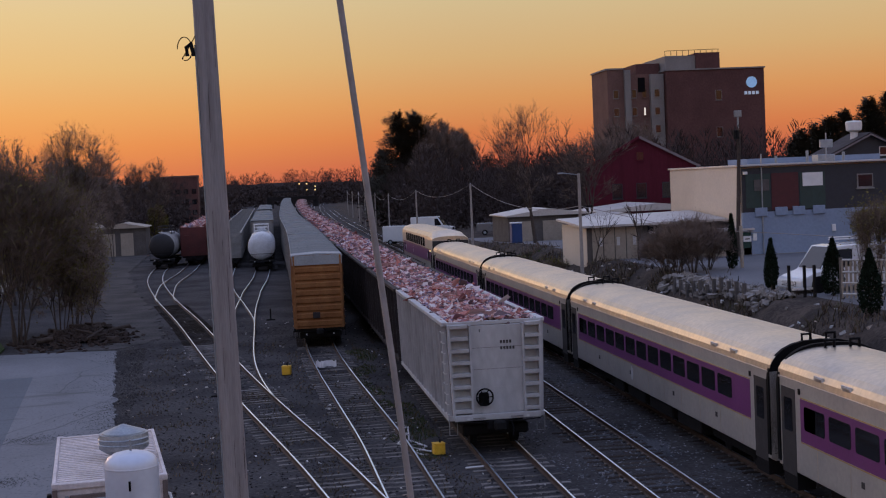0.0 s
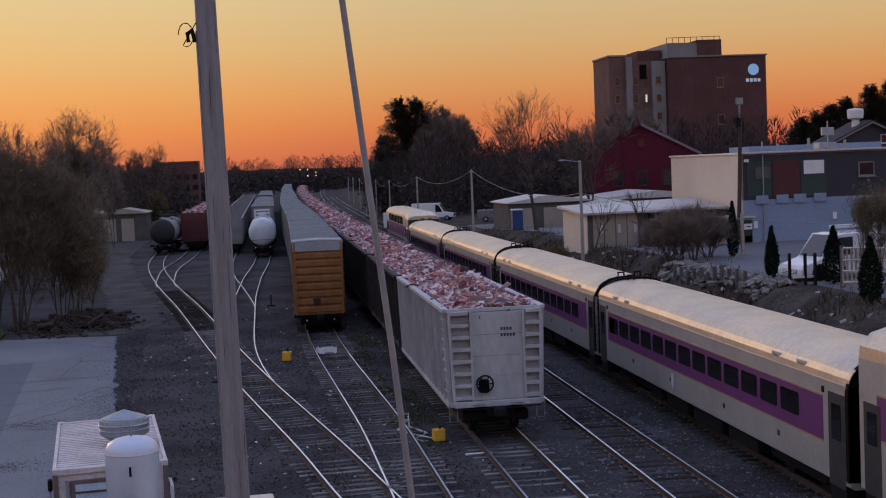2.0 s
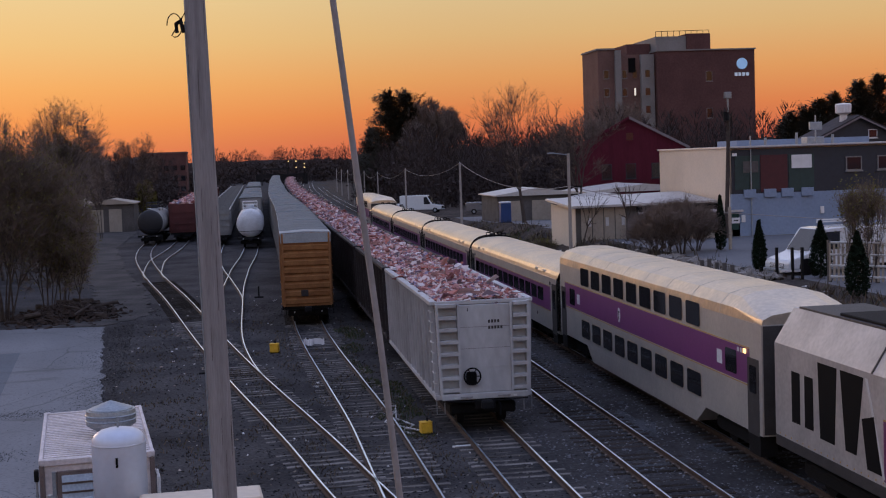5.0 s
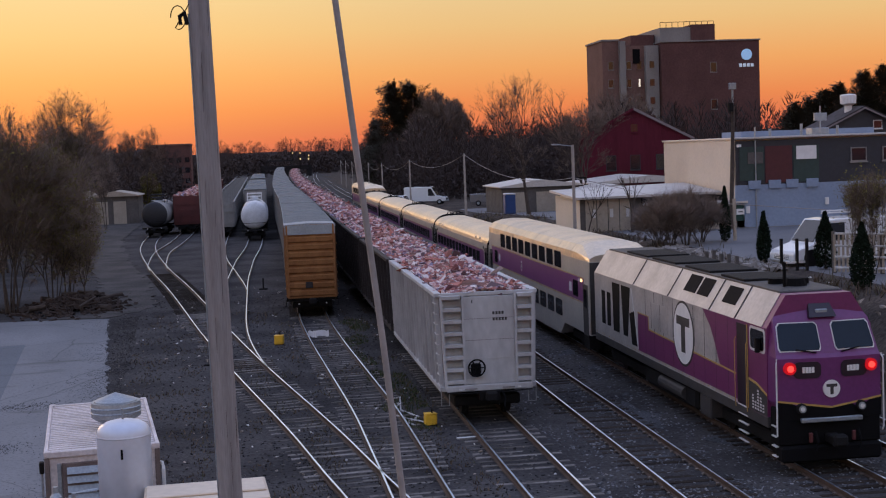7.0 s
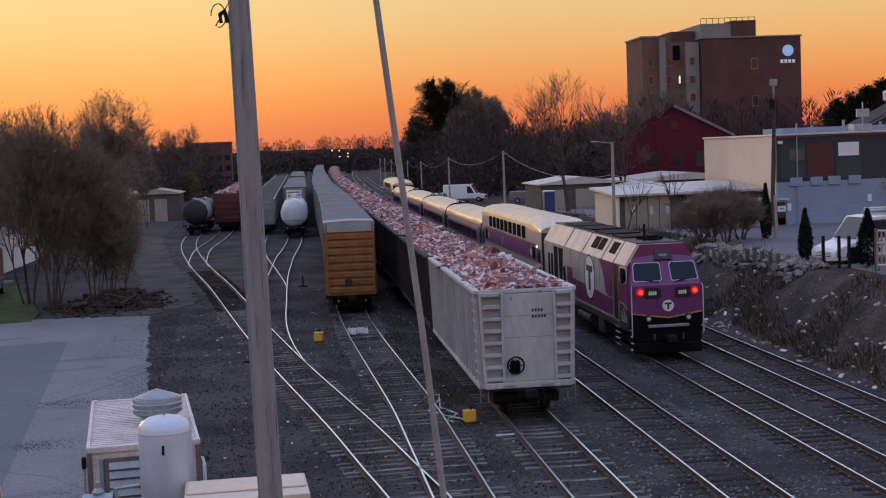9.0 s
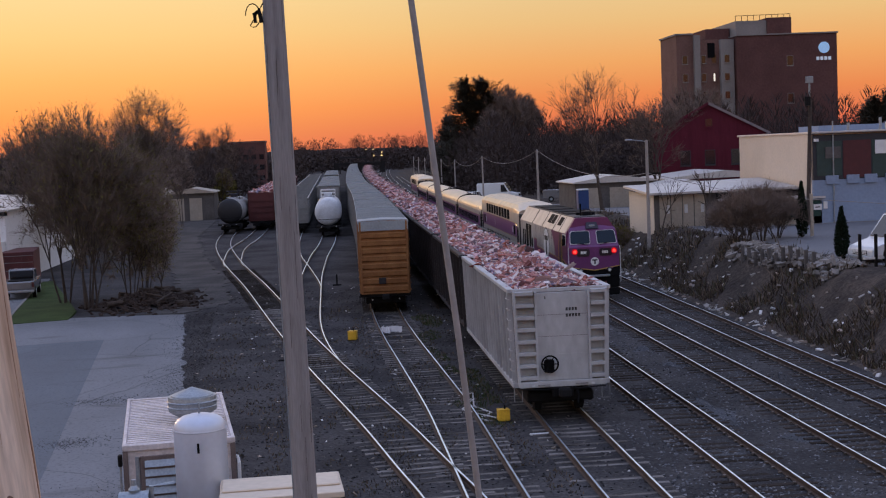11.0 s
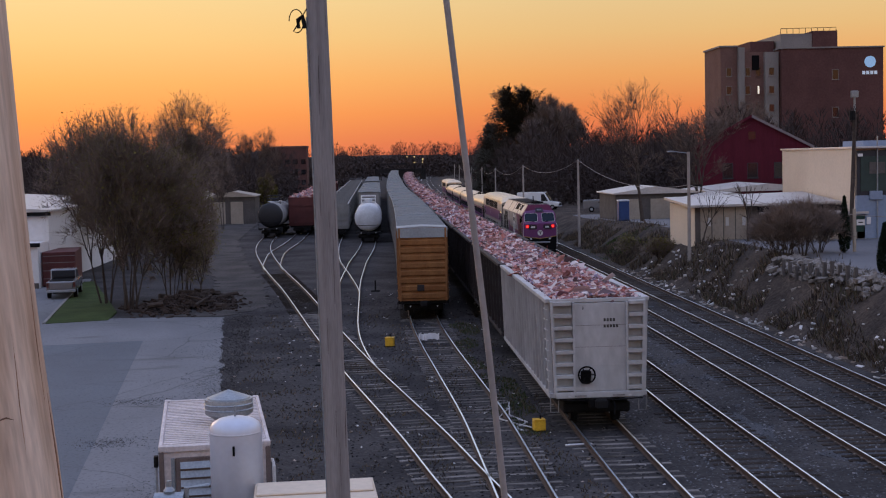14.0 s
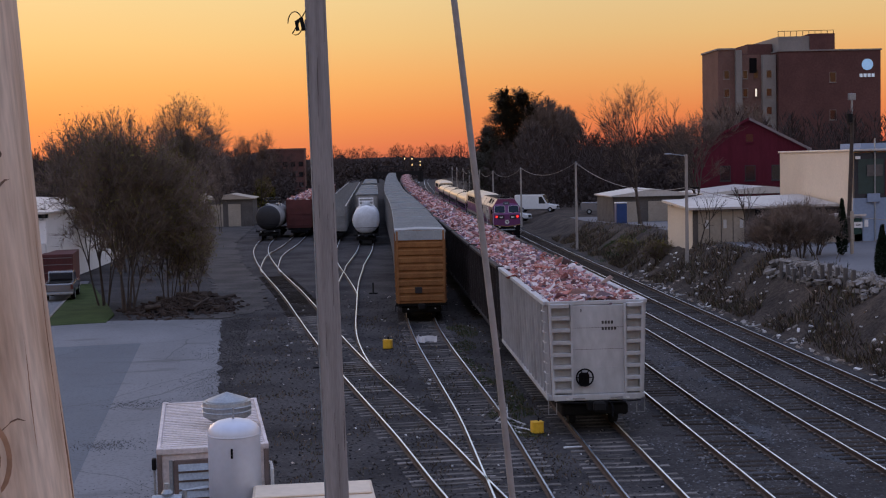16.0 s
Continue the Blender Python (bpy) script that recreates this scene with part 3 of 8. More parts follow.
def build_track(name, line, y0, y1, label, step=0.56, bed="tie", parts_to=80.0, rail_h=0.16, ties_to=230.0, clips=False):
    root = thing(name, label, "railway track", kind="structure")
    ys = list(np.arange(y0, min(y1, 140), 1.0)) + list(np.arange(min(y1, 140), y1 + 0.1, 6.0)) if y1 > 140 else list(np.arange(y0, y1 + 0.01, 1.0))
    for s in (-1, 1):
        prof = [(-0.027, 0), (0.027, 0), (0.040, -0.012), (0.040, -0.035), (0.012, -0.05), (0.012, -0.13), (0.075, -rail_h), (-0.075, -rail_h), (-0.012, -0.13), (-0.012, -0.05), (-0.040, -0.035), (-0.040, -0.012)]
        verts, faces, idx = [], [], []
        for y in ys:
            c = line(y) + s * 0.7535
            verts += [(c + px, y, pz) for px, pz in prof]
        k = len(prof)
        for j in range(len(ys) - 1):
            for i in range(k):
                i2 = (i + 1) % k
                faces.append((j * k + i, (j + 1) * k + i, (j + 1) * k + i2, j * k + i2))
                idx.append(0 if i == 0 else 1)
        faces += [tuple(range(k)), tuple(range((len(ys) - 1) * k, len(ys) * k))[::-1]]
        idx += [1, 1]
        r = pydata("rail", verts, faces, M["rail_top"], root)
        r.data.materials.append(M["rail_side"])
        r.data.polygons.foreach_set("material_index", idx)
        bmr = bmesh.new()
        bmr.from_mesh(r.data)
        bmesh.ops.recalc_face_normals(bmr, faces=bmr.faces[:])
        bmr.to_mesh(r.data)
        bmr.free()
    me = None
    far_v, far_f = [], []
    y = y0 + 0.2
    local = random.Random(int(y0 * 7 + len(name)))
    while y < min(y1, ties_to):
        ang = math.atan((line(y + 0.5) - line(y - 0.5)))
        if y < parts_to:
            if me is None:
                b = box(-1.28, 1.28, -0.11, 0.11, -0.32, -rail_h + 0.004, 0.012)
                me = bpy.data.meshes.new("tie")
                b.to_mesh(me)
                b.free()
                me.materials.append(M[bed])
            o = new("tie", me)
            o.parent = root
            o.matrix_basis = pose(line(y) + local.uniform(-0.04, 0.04), y, local.uniform(-0.035, 0.0), 0, 0, -math.degrees(ang) + local.uniform(-1.2, 1.2))
        else:
            n = len(far_v)
            for dx in (-1.28, 1.28):
                for dy in (-0.11, 0.11):
                    for z in (-0.3, -rail_h):
                        far_v.append((line(y) + dx, y + dy, z))
            far_f += [tuple(n + q for q in f) for f in ((0, 1, 3, 2), (4, 6, 7, 5), (0, 4, 5, 1), (2, 3, 7, 6), (1, 5, 7, 3))]
        y += step + local.uniform(-0.03, 0.03)
    clips_v, clips_f = [], []
    y = y0 + 0.2
    while clips and y < min(y1, 95):
        for side in (-1, 1):
            for e in (-0.115, 0.115):
                cx = line(y) + side * 0.7535 + e
                n = len(clips_v)
                for dx in (-0.035, 0.035):
                    for dy in (-0.05, 0.05):
                        for z in (-rail_h, -rail_h + 0.04):
                            clips_v.append((cx + dx, y + dy, z))
                clips_f += [tuple(n + q for q in f) for f in ((0, 1, 3, 2), (4, 6, 7, 5), (0, 4, 5, 1), (2, 3, 7, 6), (1, 5, 7, 3))]
        y += step
    if clips_f:
        tagged(pydata("rail_clips", clips_v, clips_f, M["clip"], root), kind="stuff")
    if far_f:
        tagged(pydata("distant_ties", far_v, far_f, M["tie"], root), kind="stuff")
    return root


def ballast_bed(line, y0, y1, half, z, label):
    ys = list(np.arange(y0, 150, 2.0)) + list(np.arange(150, y1, 12.0))
    prof = [(-half - 0.5, -0.24), (-half, z), (-0.5, z + 0.01), (0.5, z + 0.01), (half, z), (half + 0.5, -0.24)]
    verts = [(line(y) + px + 0.12 * noise.noise((y * 0.3, px, 3)), y, pz + 0.03 * noise.noise((y * 0.8, px * 2, 8))) for y in ys for px, pz in prof]
    k = len(prof)
    faces = [(j * k + i, j * k + i + 1, (j + 1) * k + i + 1, (j + 1) * k + i) for j in range(len(ys) - 1) for i in range(k - 1)]
    tagged(pydata("ballast_bed", verts, faces, M["ballast"]), label, "ballast", kind="structure")


ballast_bed(lambda y: (line_B(y) + line_C(y)) / 2, 8, 900, 3.75, -0.205, "grey crushed-stone ballast under the main tracks")
build_track("siding_track", line_A, 26, 60, "timber-tied siding under the debris gondolas", parts_to=62, bed="tie_pale")
build_track("main_track", line_B, 26, 900, "polished main track on grey ballast", parts_to=100, clips=True)
build_track("main_track", line_C, 22, 900, "polished main track on grey ballast that the train runs on", parts_to=100, clips=True)
build_track("outer_track", line_D, 26, 500, "rusty outer track at the foot of the bank", parts_to=90, clips=True)
build_track("yard_track", line_O, 24, 110, "worn yard track leading to the orange boxcar", parts_to=76, bed="tie_pale")
build_track("ladder_track", line_L, 24, 185, "yard ladder track curving away over dark cinders", parts_to=80, ties_to=110, bed="tie_pale")
build_track("spur_track", line_W, 57, 180, "curved spur track to the white tank car", parts_to=58, ties_to=60)
build_track("spur_track", line_H, 91, 200, "curved spur track to the grey hoppers", parts_to=58, ties_to=60)
build_track("spur_track", line_R, 112, 200, "curved spur track to the red gondolas", parts_to=58, ties_to=60)

# ---------------------------------------------------------------- rolling stock parts


def bogie(root, yc, wheelbase=2.4, r=0.46):
    t = part("bogie", box(-1.1, 1.1, yc - wheelbase * 0.8, yc + wheelbase * 0.8, 0.38, 0.72, 0.05), M["steel_dark"], root)
    for s in (-1, 1):
        part("side_frame", box(s * 1.0 - 0.09, s * 1.0 + 0.09, yc - wheelbase * 0.75, yc + wheelbase * 0.75, 0.34, 0.66, 0.04), M["steel_dark"], t)
        for q in (-0.5, 0.5):
            y = yc + q * wheelbase
            w = cyl((s * 0.68, y, r), (s * 0.82, y, r), r, seg=20)
            cyl((s * 0.60, y, r), (s * 0.70, y, r), r + 0.025, seg=20, bm=w)
            cyl((s * 0.80, y, r), (s * 0.98, y, r), 0.11, seg=10, bm=w)
            part("wheel", w, M["steel_dark"], t)


def coupler(root, y, s):
    b = box(-0.16, 0.16, min(y, y + s * 0.55), max(y, y + s * 0.55), 0.68, 0.92, 0.03)
    box(-0.2, 0.2, min(y + s * 0.45, y + s * 0.75), max(y + s * 0.45, y + s * 0.75), 0.66, 0.98, 0.06, b)
    part("coupler", b, M["steel_dark"], root)


COACH_L, PITCH = 23.7, 24.25


def roof_profile(hw, z_side, z_top, n=7, z_low=None):
    pts = [(hw, z_side if z_low is None else z_low)]
    for i in range(n + 1):
        a = math.pi / 2 * i / n
        pts.append((hw * math.cos(a) ** 0.75 if i < n else 0.0, z_side + (z_top - z_side) * math.sin(a) ** 0.95))
    return pts + [(-x, z) for x, z in pts[-2::-1]]


def build_coach():
    r = thing("passenger_coach", "silver single-level passenger coach with a purple window stripe", "train coach", group="coaches of the commuter train")
    h = COACH_L / 2
    body = extrude_y([(1.5, 0.85), (1.5, 3.22), (-1.5, 3.22), (-1.5, 0.85), (-1.4, 0.78), (1.4, 0.78)], -h, h)
    part("body", body, M["silver"], r)
    prof = roof_profile(1.5, 3.224, 3.93)
    part("roof", extrude_y(prof, -h + 0.02, h - 0.02), M["coach_roof"], r, "rounded dull silver roof")
    # ribs along the roof shoulders
    for s in (-1, 1):
        part("roof_seam", box(s * 1.1 - 0.02, s * 1.1 + 0.02, -h + 0.6, h - 0.6, 3.68, 3.735), M["silver"], r)
        part("gutter", box(s * 1.5 - 0.025, s * 1.5 + 0.025, -h + 0.1, h - 0.1, 3.19, 3.235), M["silver"], r)
        part("purple_stripe", panel_x(s * 1.5, rect(-h + 1.5, h - 1.5, 1.70, 2.80), 0.006), M["purple"], r, "purple stripe along the windows") if s < 0 else None
        if s > 0:
            continue
        part("yellow_line", panel_x(-1.5, rect(-h + 1.5, h - 1.5, 2.81, 2.835), 0.008), M["yellow_line"], r, "thin yellow line")
        part("yellow_line", panel_x(-1.5, rect(-h + 1.5, h - 1.5, 1.665, 1.69), 0.008), M["yellow_line"], r, "thin yellow line")
        # windows
        n = 13
        for i in range(n):
            y = -h + 3.0 + i * 1.475
            part("window", panel_x(-1.506, rrect(y, y + 1.22, 2.03, 2.64, 0.08), 0.012), M["glass"], r)
        part("window", panel_x(-1.506, rrect(h - 2.45, h - 1.75, 2.03, 2.64, 0.08), 0.012), M["glass"], r)
        # end doors
        for e in (-1, 1):
            yd = e * (h - 0.72)
            d = part("door", panel_x(-1.5, rect(yd - 0.46, yd + 0.46, 0.72, 2.98), 0.012), M["loco_grey"], r, "dark vestibule door")
            part("door_window", panel_x(-1.513, rrect(yd - 0.27, yd + 0.27, 1.85, 2.72, 0.06), 0.008), M["glass"], d)
            part("step_well", box(-1.49, -1.0, yd - 0.45, yd + 0.45, 0.35, 0.75), M["steel_dark"], r)
            part("marker_lamp", box(-1.53, -1.5, yd - e * 0.75 - 0.05, yd - e * 0.75 + 0.05, 2.9, 3.05), M["steel_dark"], r)
        for y in (-h + 2.9, -h + 4.6, h - 4.2, h - 2.6):
            fr = panel_x(-1.44, rect(y - 0.28, y + 0.28, 3.28, 3.5), 0.03)
            part("vent", fr, M["frame_white"], r, "pale vent on the roof edge")
            part("vent_mesh", panel_x(-1.47, rect(y - 0.2, y + 0.2, 3.33, 3.45), 0.006), M["coach_roof"], r)
        # lower sheets, hatches and rivet lines
        for y in np.arange(-h + 2.2, h - 2, 1.9):
            part("seam", box(-1.504, -1.5, y - 0.012, y + 0.012, 0.86, 1.62), M["coach_roof"], r)
        for y in (-7.4, -3.1, 2.2, 6.8):
            part("hatch", panel_x(-1.5, rect(y - 0.09, y + 0.09, 1.25, 1.4), 0.006), M["loco_grey"], r)
        part("emblem", panel_x(-1.5, ellipse(2.0, 1.32, 0.15, 0.26, 16), 0.007), M["white"], r, "small pale oval emblem")
    for e in (-1, 1):
        arch = roof_profile(1.54, 3.0, 4.02, z_low=0.95)
        part("end_arch", extrude_y(arch, *sorted((e * h, e * (h - 0.16)))), M["black"], r, "black end arch")
        part("diaphragm", box(-0.62, 0.62, *sorted((e * h, e * (h + 0.26))), 0.95, 3.25, 0.04), M["black"], r)
        for s in (-0.35, 0.35):
            b = tube([(s, e * (h - 0.5), 3.9), (s, e * (h - 0.5), 4.12), (s + 0.25, e * (h - 0.5), 4.12), (s + 0.25, e * (h - 0.5), 3.9)], 0.045, 6)
            part("roof_conduit", b, M["black"], r)
        bogie(r, e * (h - 4.2))
        coupler(r, e * h, e)
    for y0, y1 in ((-5.4, -3.0), (-2.4, 0.3), (0.9, 3.2), (3.8, 5.2)):
        part("underfloor_box", box(-1.35, 1.35, y0, y1, 0.32, 0.78, 0.04), M["steel_dark"], r)
    return r


def build_bilevel():
    r = thing("bilevel_coach", "tall silver bilevel coach with two window rows and purple stripe", "train coach", group="coaches of the commuter train")
    h = COACH_L / 2
    body = bmesh.new()
    extrude_y([(1.5, 1.0), (1.5, 4.02), (-1.5, 4.02), (-1.5, 1.0)], -h, h, body)
    one = bmesh.new()
    pts = [(-h + 4.6, 0.996), (-h + 5.5, 0.42), (h - 5.5, 0.42), (h - 4.6, 0.996)]
    a = [one.verts.new((-1.5, y, z)) for y, z in pts]
    b = [one.verts.new((1.5, y, z)) for y, z in pts]
    for i in range(4):
        j = (i + 1) % 4
        one.faces.new((a[i], a[j], b[j], b[i]))
    one.faces.new(a[::-1])
    one.faces.new(b)
    bmesh.ops.recalc_face_normals(one, faces=one.faces[:])
    merge(one, body)
    part("body", body, M["silver"], r)
    prof = [(1.5, 4.024), (1.47, 4.3), (1.2, 4.58), (0.7, 4.72), (0, 4.76), (-0.7, 4.72), (-1.2, 4.58), (-1.47, 4.3), (-1.5, 4.024)]
    part("roof", extrude_y(prof, -h + 2.2, h - 0.02), M["coach_roof"], r, "silver roof with sloping shoulders")
    one = extrude_y([(x, z) for x, z in prof], -h + 2.2, -h + 0.05, scale1=lambda x, z: (x * 0.98, 4.024 + (z - 4.024) * 0.45))
    part("end_roof", one, M["coach_roof"], r)
    for y in np.arange(-h + 3.2, h - 1, 2.6):
        part("roof_seam", extrude_y([(x * 1.004, z + 0.006) for x, z in prof], y, y + 0.04), M["silver"], r)
    part("purple_stripe", panel_x(-1.5, rect(-h + 0.9, h - 0.9, 2.29, 3.27), 0.006), M["purple"], r, "broad purple stripe between the decks")
    for z in (3.28, 2.235):
        part("yellow_line", panel_x(-1.5, rect(-h + 0.9, h - 0.9, z, z + 0.03), 0.008), M["yellow_line"], r, "thin yellow line")
    for i in range(9):
        y = -h + 5.0 + i * 1.70
        for z0 in (3.40, 1.25):
            part("window", panel_x(-1.503, rrect(y - 0.04, y + 1.34, z0 - 0.04, z0 + 0.76, 0.1), 0.006), M["coach_roof"], r)
            part("window", panel_x(-1.509, rrect(y, y + 1.30, z0, z0 + 0.72, 0.09), 0.008), M["glass"], r)
    for y, w in ((-h + 1.9, 0.9), (h - 2.7, 0.9)):
        part("window", panel_x(-1.509, rrect(y, y + w, 2.42, 3.1, 0.08), 0.008), M["glass"], r)
    for e in (-1, 1):
        yd = e * (h - 0.65)
        d = part("door", panel_x(-1.5, rect(yd - 0.42, yd + 0.42, 0.95, 3.05), 0.012), M["loco_grey"], r, "dark vestibule door")
        part("door_window", panel_x(-1.513, rrect(yd - 0.25, yd + 0.25, 2.1, 2.85, 0.06), 0.008), M["glass"], d)
        bogie(r, e * (h - 2.9))
        coupler(r, e * h, e)
        part("diaphragm", box(-0.62, 0.62, *sorted((e * h, e * (h + 0.26))), 0.95, 3.3, 0.04), M["black"], r)
        part("end_wall", extrude_y([(1.46, 1.05), (1.46, 4.05), (1.15, 4.5), (-1.15, 4.5), (-1.46, 4.05), (-1.46, 1.05)] if e > 0 else [(1.46, 1.05), (1.46, 4.0), (-1.46, 4.0), (-1.46, 1.05)], *sorted((e * h, e * (h + 0.03)))), M["loco_grey"], r, "dark end wall")
        part("plate", panel_x(-1.506, rect(e * (h - 3.3) - 0.22, e * (h - 3.3) + 0.22, 2.55, 2.95), 0.006), M["tank_white"], r, "pale blue square plate")
        part("step_well", box(-1.49, -1.0, yd - 0.42, yd + 0.42, 0.4, 0.98), M["steel_dark"], r)
    part("emblem", panel_x(-1.506, ellipse(2.3, 2.78, 0.16, 0.27, 18), 0.008), M["white"], r, "white oval emblem on the stripe")
    part("emblem_bar", panel_x(-1.515, rect(2.26, 2.34, 2.6, 2.9), 0.004), M["loco_grey"], r)
    part("emblem_bar", panel_x(-1.515, rect(2.2, 2.4, 2.86, 2.93), 0.004), M["loco_grey"], r)
    lamp = part("warm_marker_lamp", box(-1.54, -1.5, -h + 1.15, -h + 1.3, 3.12, 3.24), M["warm_lamp"], r, "small glowing marker lamp")
    for y in (-h + 1.45, -h + 1.7):
        part("marker", box(-1.52, -1.5, y, y + 0.12, 3.1, 3.22), M["frame_white"], r)
    return r


def build_loco():
    """Origin at the nose on the rail, the body runs towards +y."""
    r = thing("diesel_locomotive", "purple and silver diesel locomotive with two red tail lamps lit", "locomotive")
    L = 19.0
    z0, zs, zr = 1.22, 3.70, 4.58
    hw = 1.48
    side = [(hw, z0), (hw, zs), (0.92, zr), (-0.92, zr), (-hw, zs), (-hw, z0)]
    part("hood", extrude_y(side, 2.9, L), M["loco_white"], r, "silver hood with sloping shoulders")
    # cab behind the door
    part("cab", extrude_y(side, 0.62, 2.9), M["magenta"], r, "purple cab")
    # nose: windshield slope and blunt front
    def nose_solid():
        bm = bmesh.new()
        rows = [(0.0, 1.55, 1.30), (0.0, 1.78, 1.44), (0.0, 2.95, 1.44), (0.10, 3.05, 1.43), (0.52, 3.90, 1.34), (0.85, 4.30, 1.10), (1.15, 4.56, 0.92)]
        front = [[bm.verts.new((-w, y, z)), bm.verts.new((-w * 0.6, y - 0.07, z)), bm.verts.new((0, y - 0.13, z)), bm.verts.new((w * 0.6, y - 0.07, z)), bm.verts.new((w, y, z))] for y, z, w in rows]
        back = []
        for y, z, w in rows:
            ww = hw - 0.004 if z <= zs else max(0.91, hw - (z - zs) * (hw - 0.92) / (zr - zs))
            back.append([bm.verts.new((-ww, 1.3, z)), bm.verts.new((ww, 1.3, z))])
        for a, b in zip(front, front[1:]):
            for i in range(4):
                bm.faces.new((a[i], a[i + 1], b[i + 1], b[i]))
        for i in range(len(rows) - 1):
            bm.faces.new((front[i][0], front[i + 1][0], back[i + 1][0], back[i][0]))
            bm.faces.new((front[i][4], back[i][1], back[i + 1][1], front[i + 1][4]))
        bm.faces.new([*front[-1], back[-1][1], back[-1][0]])
        bm.faces.new([*front[0][::-1], back[0][0], back[0][1]])
        bm.faces.new([b[0] for b in back] + [b[1] for b in back[::-1]])
        bmesh.ops.recalc_face_normals(bm, faces=bm.faces[:])
        return bm
    part("nose", nose_solid(), M["nose_purple"], r, "blunt purple nose")
    part("cab_brow", box(-0.9, 0.9, 1.06, 1.4, zr - 0.06, zr + 0.045, 0.03), M["loco_grey"], r, "sooty dark edge of the cab roof")
    for q in (-1, 1):
        part("headlight_lens", cyl((q * 0.83, -0.215, 1.62), (q * 0.83, -0.19, 1.62), 0.06, seg=12), M["white"], r)
    for k in range(9):
        part("panel_seam", panel_x(-hw, rect(3.6 + k * 1.04, 3.615 + k * 1.04, 1.42, 3.66), 0.0075), M["loco_grey"], r)
    part("roof", extrude_y([(0.92, zr - 0.05), (0.9, zr + 0.05), (-0.9, zr + 0.05), (-0.92, zr - 0.05)], 1.2, L - 0.3), M["loco_grey"], r, "soot-darkened flat roof")
    part("lower_front", box(-1.42, 1.42, -0.02, 0.6, 0.62, 1.62, 0.04), M["black"], r, "black lower front")
    # V-shaped yellow line over the black front
    for s in (-1, 1):
        one = bmesh.new()
        pts = [(0, -0.155, 1.60), (s * 1.45, -0.012, 1.80), (s * 1.45, -0.012, 1.85), (0, -0.155, 1.65)]
        a = [one.verts.new(p) for p in pts]
        b = [one.verts.new((p[0], p[1] + 0.03, p[2])) for p in pts]
        for i in range(4):
            j = (i + 1) % 4
            one.faces.new((a[i], a[j], b[j], b[i]))
        one.faces.new(a)
        one.faces.new(b[::-1])
        bmesh.ops.recalc_face_normals(one, faces=one.faces[:])
        part("yellow_line", one, M["yellow_line"], r, "thin yellow line")
        one = bmesh.new()
        pts = [(0, -0.145, 1.3), (s * 1.45, -0.006, 1.3), (s * 1.45, -0.006, 1.80), (0, -0.145, 1.60)]
        a = [one.verts.new(p) for p in pts]
        b = [one.verts.new((p[0], p[1] + 0.1, p[2])) for p in pts]
        for i in range(4):
            j = (i + 1) % 4
            one.faces.new((a[i], a[j], b[j], b[i]))
        one.faces.new(a)
        one.faces.new(b[::-1])
        bmesh.ops.recalc_face_normals(one, faces=one.faces[:])
        part("black_apron", one, M["black"], r, "black painted band below the yellow line")

    def on_glass(s, u0, u1, v0, v1, off, name, material, label="", parent=None, cut=0.1):
        """A plate on the sloping windshield; u across, v up the slope from z 3.05 to 3.9."""
        one = bmesh.new()
        def P(u, v, o):
            z = 3.05 + v * 0.85
            w = 1.43 - 0.09 * v
            x = u * w
            y = 0.10 + v * 0.42 - (0.13 - 0.13 * abs(u)) - o
            return Vector((s * x, y, z + o * 0.45))
        base = [(u0 + cut * 0.3, v0), (u1 - cut * 0.3, v0), (u1, v0 + cut), (u1, v1 - cut), (u1 - cut * 0.5, v1), (u0 + cut * 0.5, v1), (u0, v1 - cut), (u0, v0 + cut)]
        a = [one.verts.new(P(u, v, off)) for u, v in base]
        b = [one.verts.new(P(u, v, off - 0.03)) for u, v in base]
        for i in range(len(base)):
            j = (i + 1) % len(base)
            one.faces.new((a[i], a[j], b[j], b[i]))
        one.faces.new(a)
        one.faces.new(b[::-1])
        bmesh.ops.recalc_face_normals(one, faces=one.faces[:])
        return part(name, one, material, parent or r, label)
    for s in (-1, 1):
        f = on_glass(s, 0.135, 0.955, 0.07, 0.94, 0.018, "windshield_frame", M["frame_white"], "pale windshield frame")
        on_glass(s, 0.155, 0.935, 0.10, 0.91, 0.028, "windshield", M["windshield"], "dark windshield coloured with the sky's blue reflection", f)
        w = tube([(s * 0.35, -0.02, 3.08), (s * 0.9, 0.03, 3.18)], 0.018, 5)
        part("wiper", w, M["black"], r)
        # tail lamps in dark pockets with number boards
        pk = rrect(0.28, 1.02, 2.42, 2.86, 0.14, 4)
        one = bmesh.new()
        pa = [one.verts.new((s * u, -0.148 + 0.082 * u - 0.012, v)) for u, v in pk]
        pb = [one.verts.new((s * u, 0.05, v)) for u, v in pk]
        for k in range(len(pk)):
            q = (k + 1) % len(pk)
            one.faces.new((pa[k], pa[q], pb[q], pb[k]))
        one.faces.new(pa)
        bmesh.ops.recalc_face_normals(one, faces=one.faces[:])
        part("lamp_pocket", one, M["dark_pocket"], r, "rounded dark purple lamp pocket")
        # ring added for the lamp's glow; the lamp itself is the smaller disc
        part("lamp_glow_ring", cyl((s * 1.13, -0.14, 2.70), (s * 1.13, -0.03, 2.70), 0.165, seg=20), M["red_glow"], r, "faintly glowing red ring for the glow round the tail lamp")
        part("tail_lamp", cyl((s * 1.13, -0.17, 2.70), (s * 1.13, -0.05, 2.70), 0.085, seg=18), M["red_lamp"], r, "glowing red tail lamp")
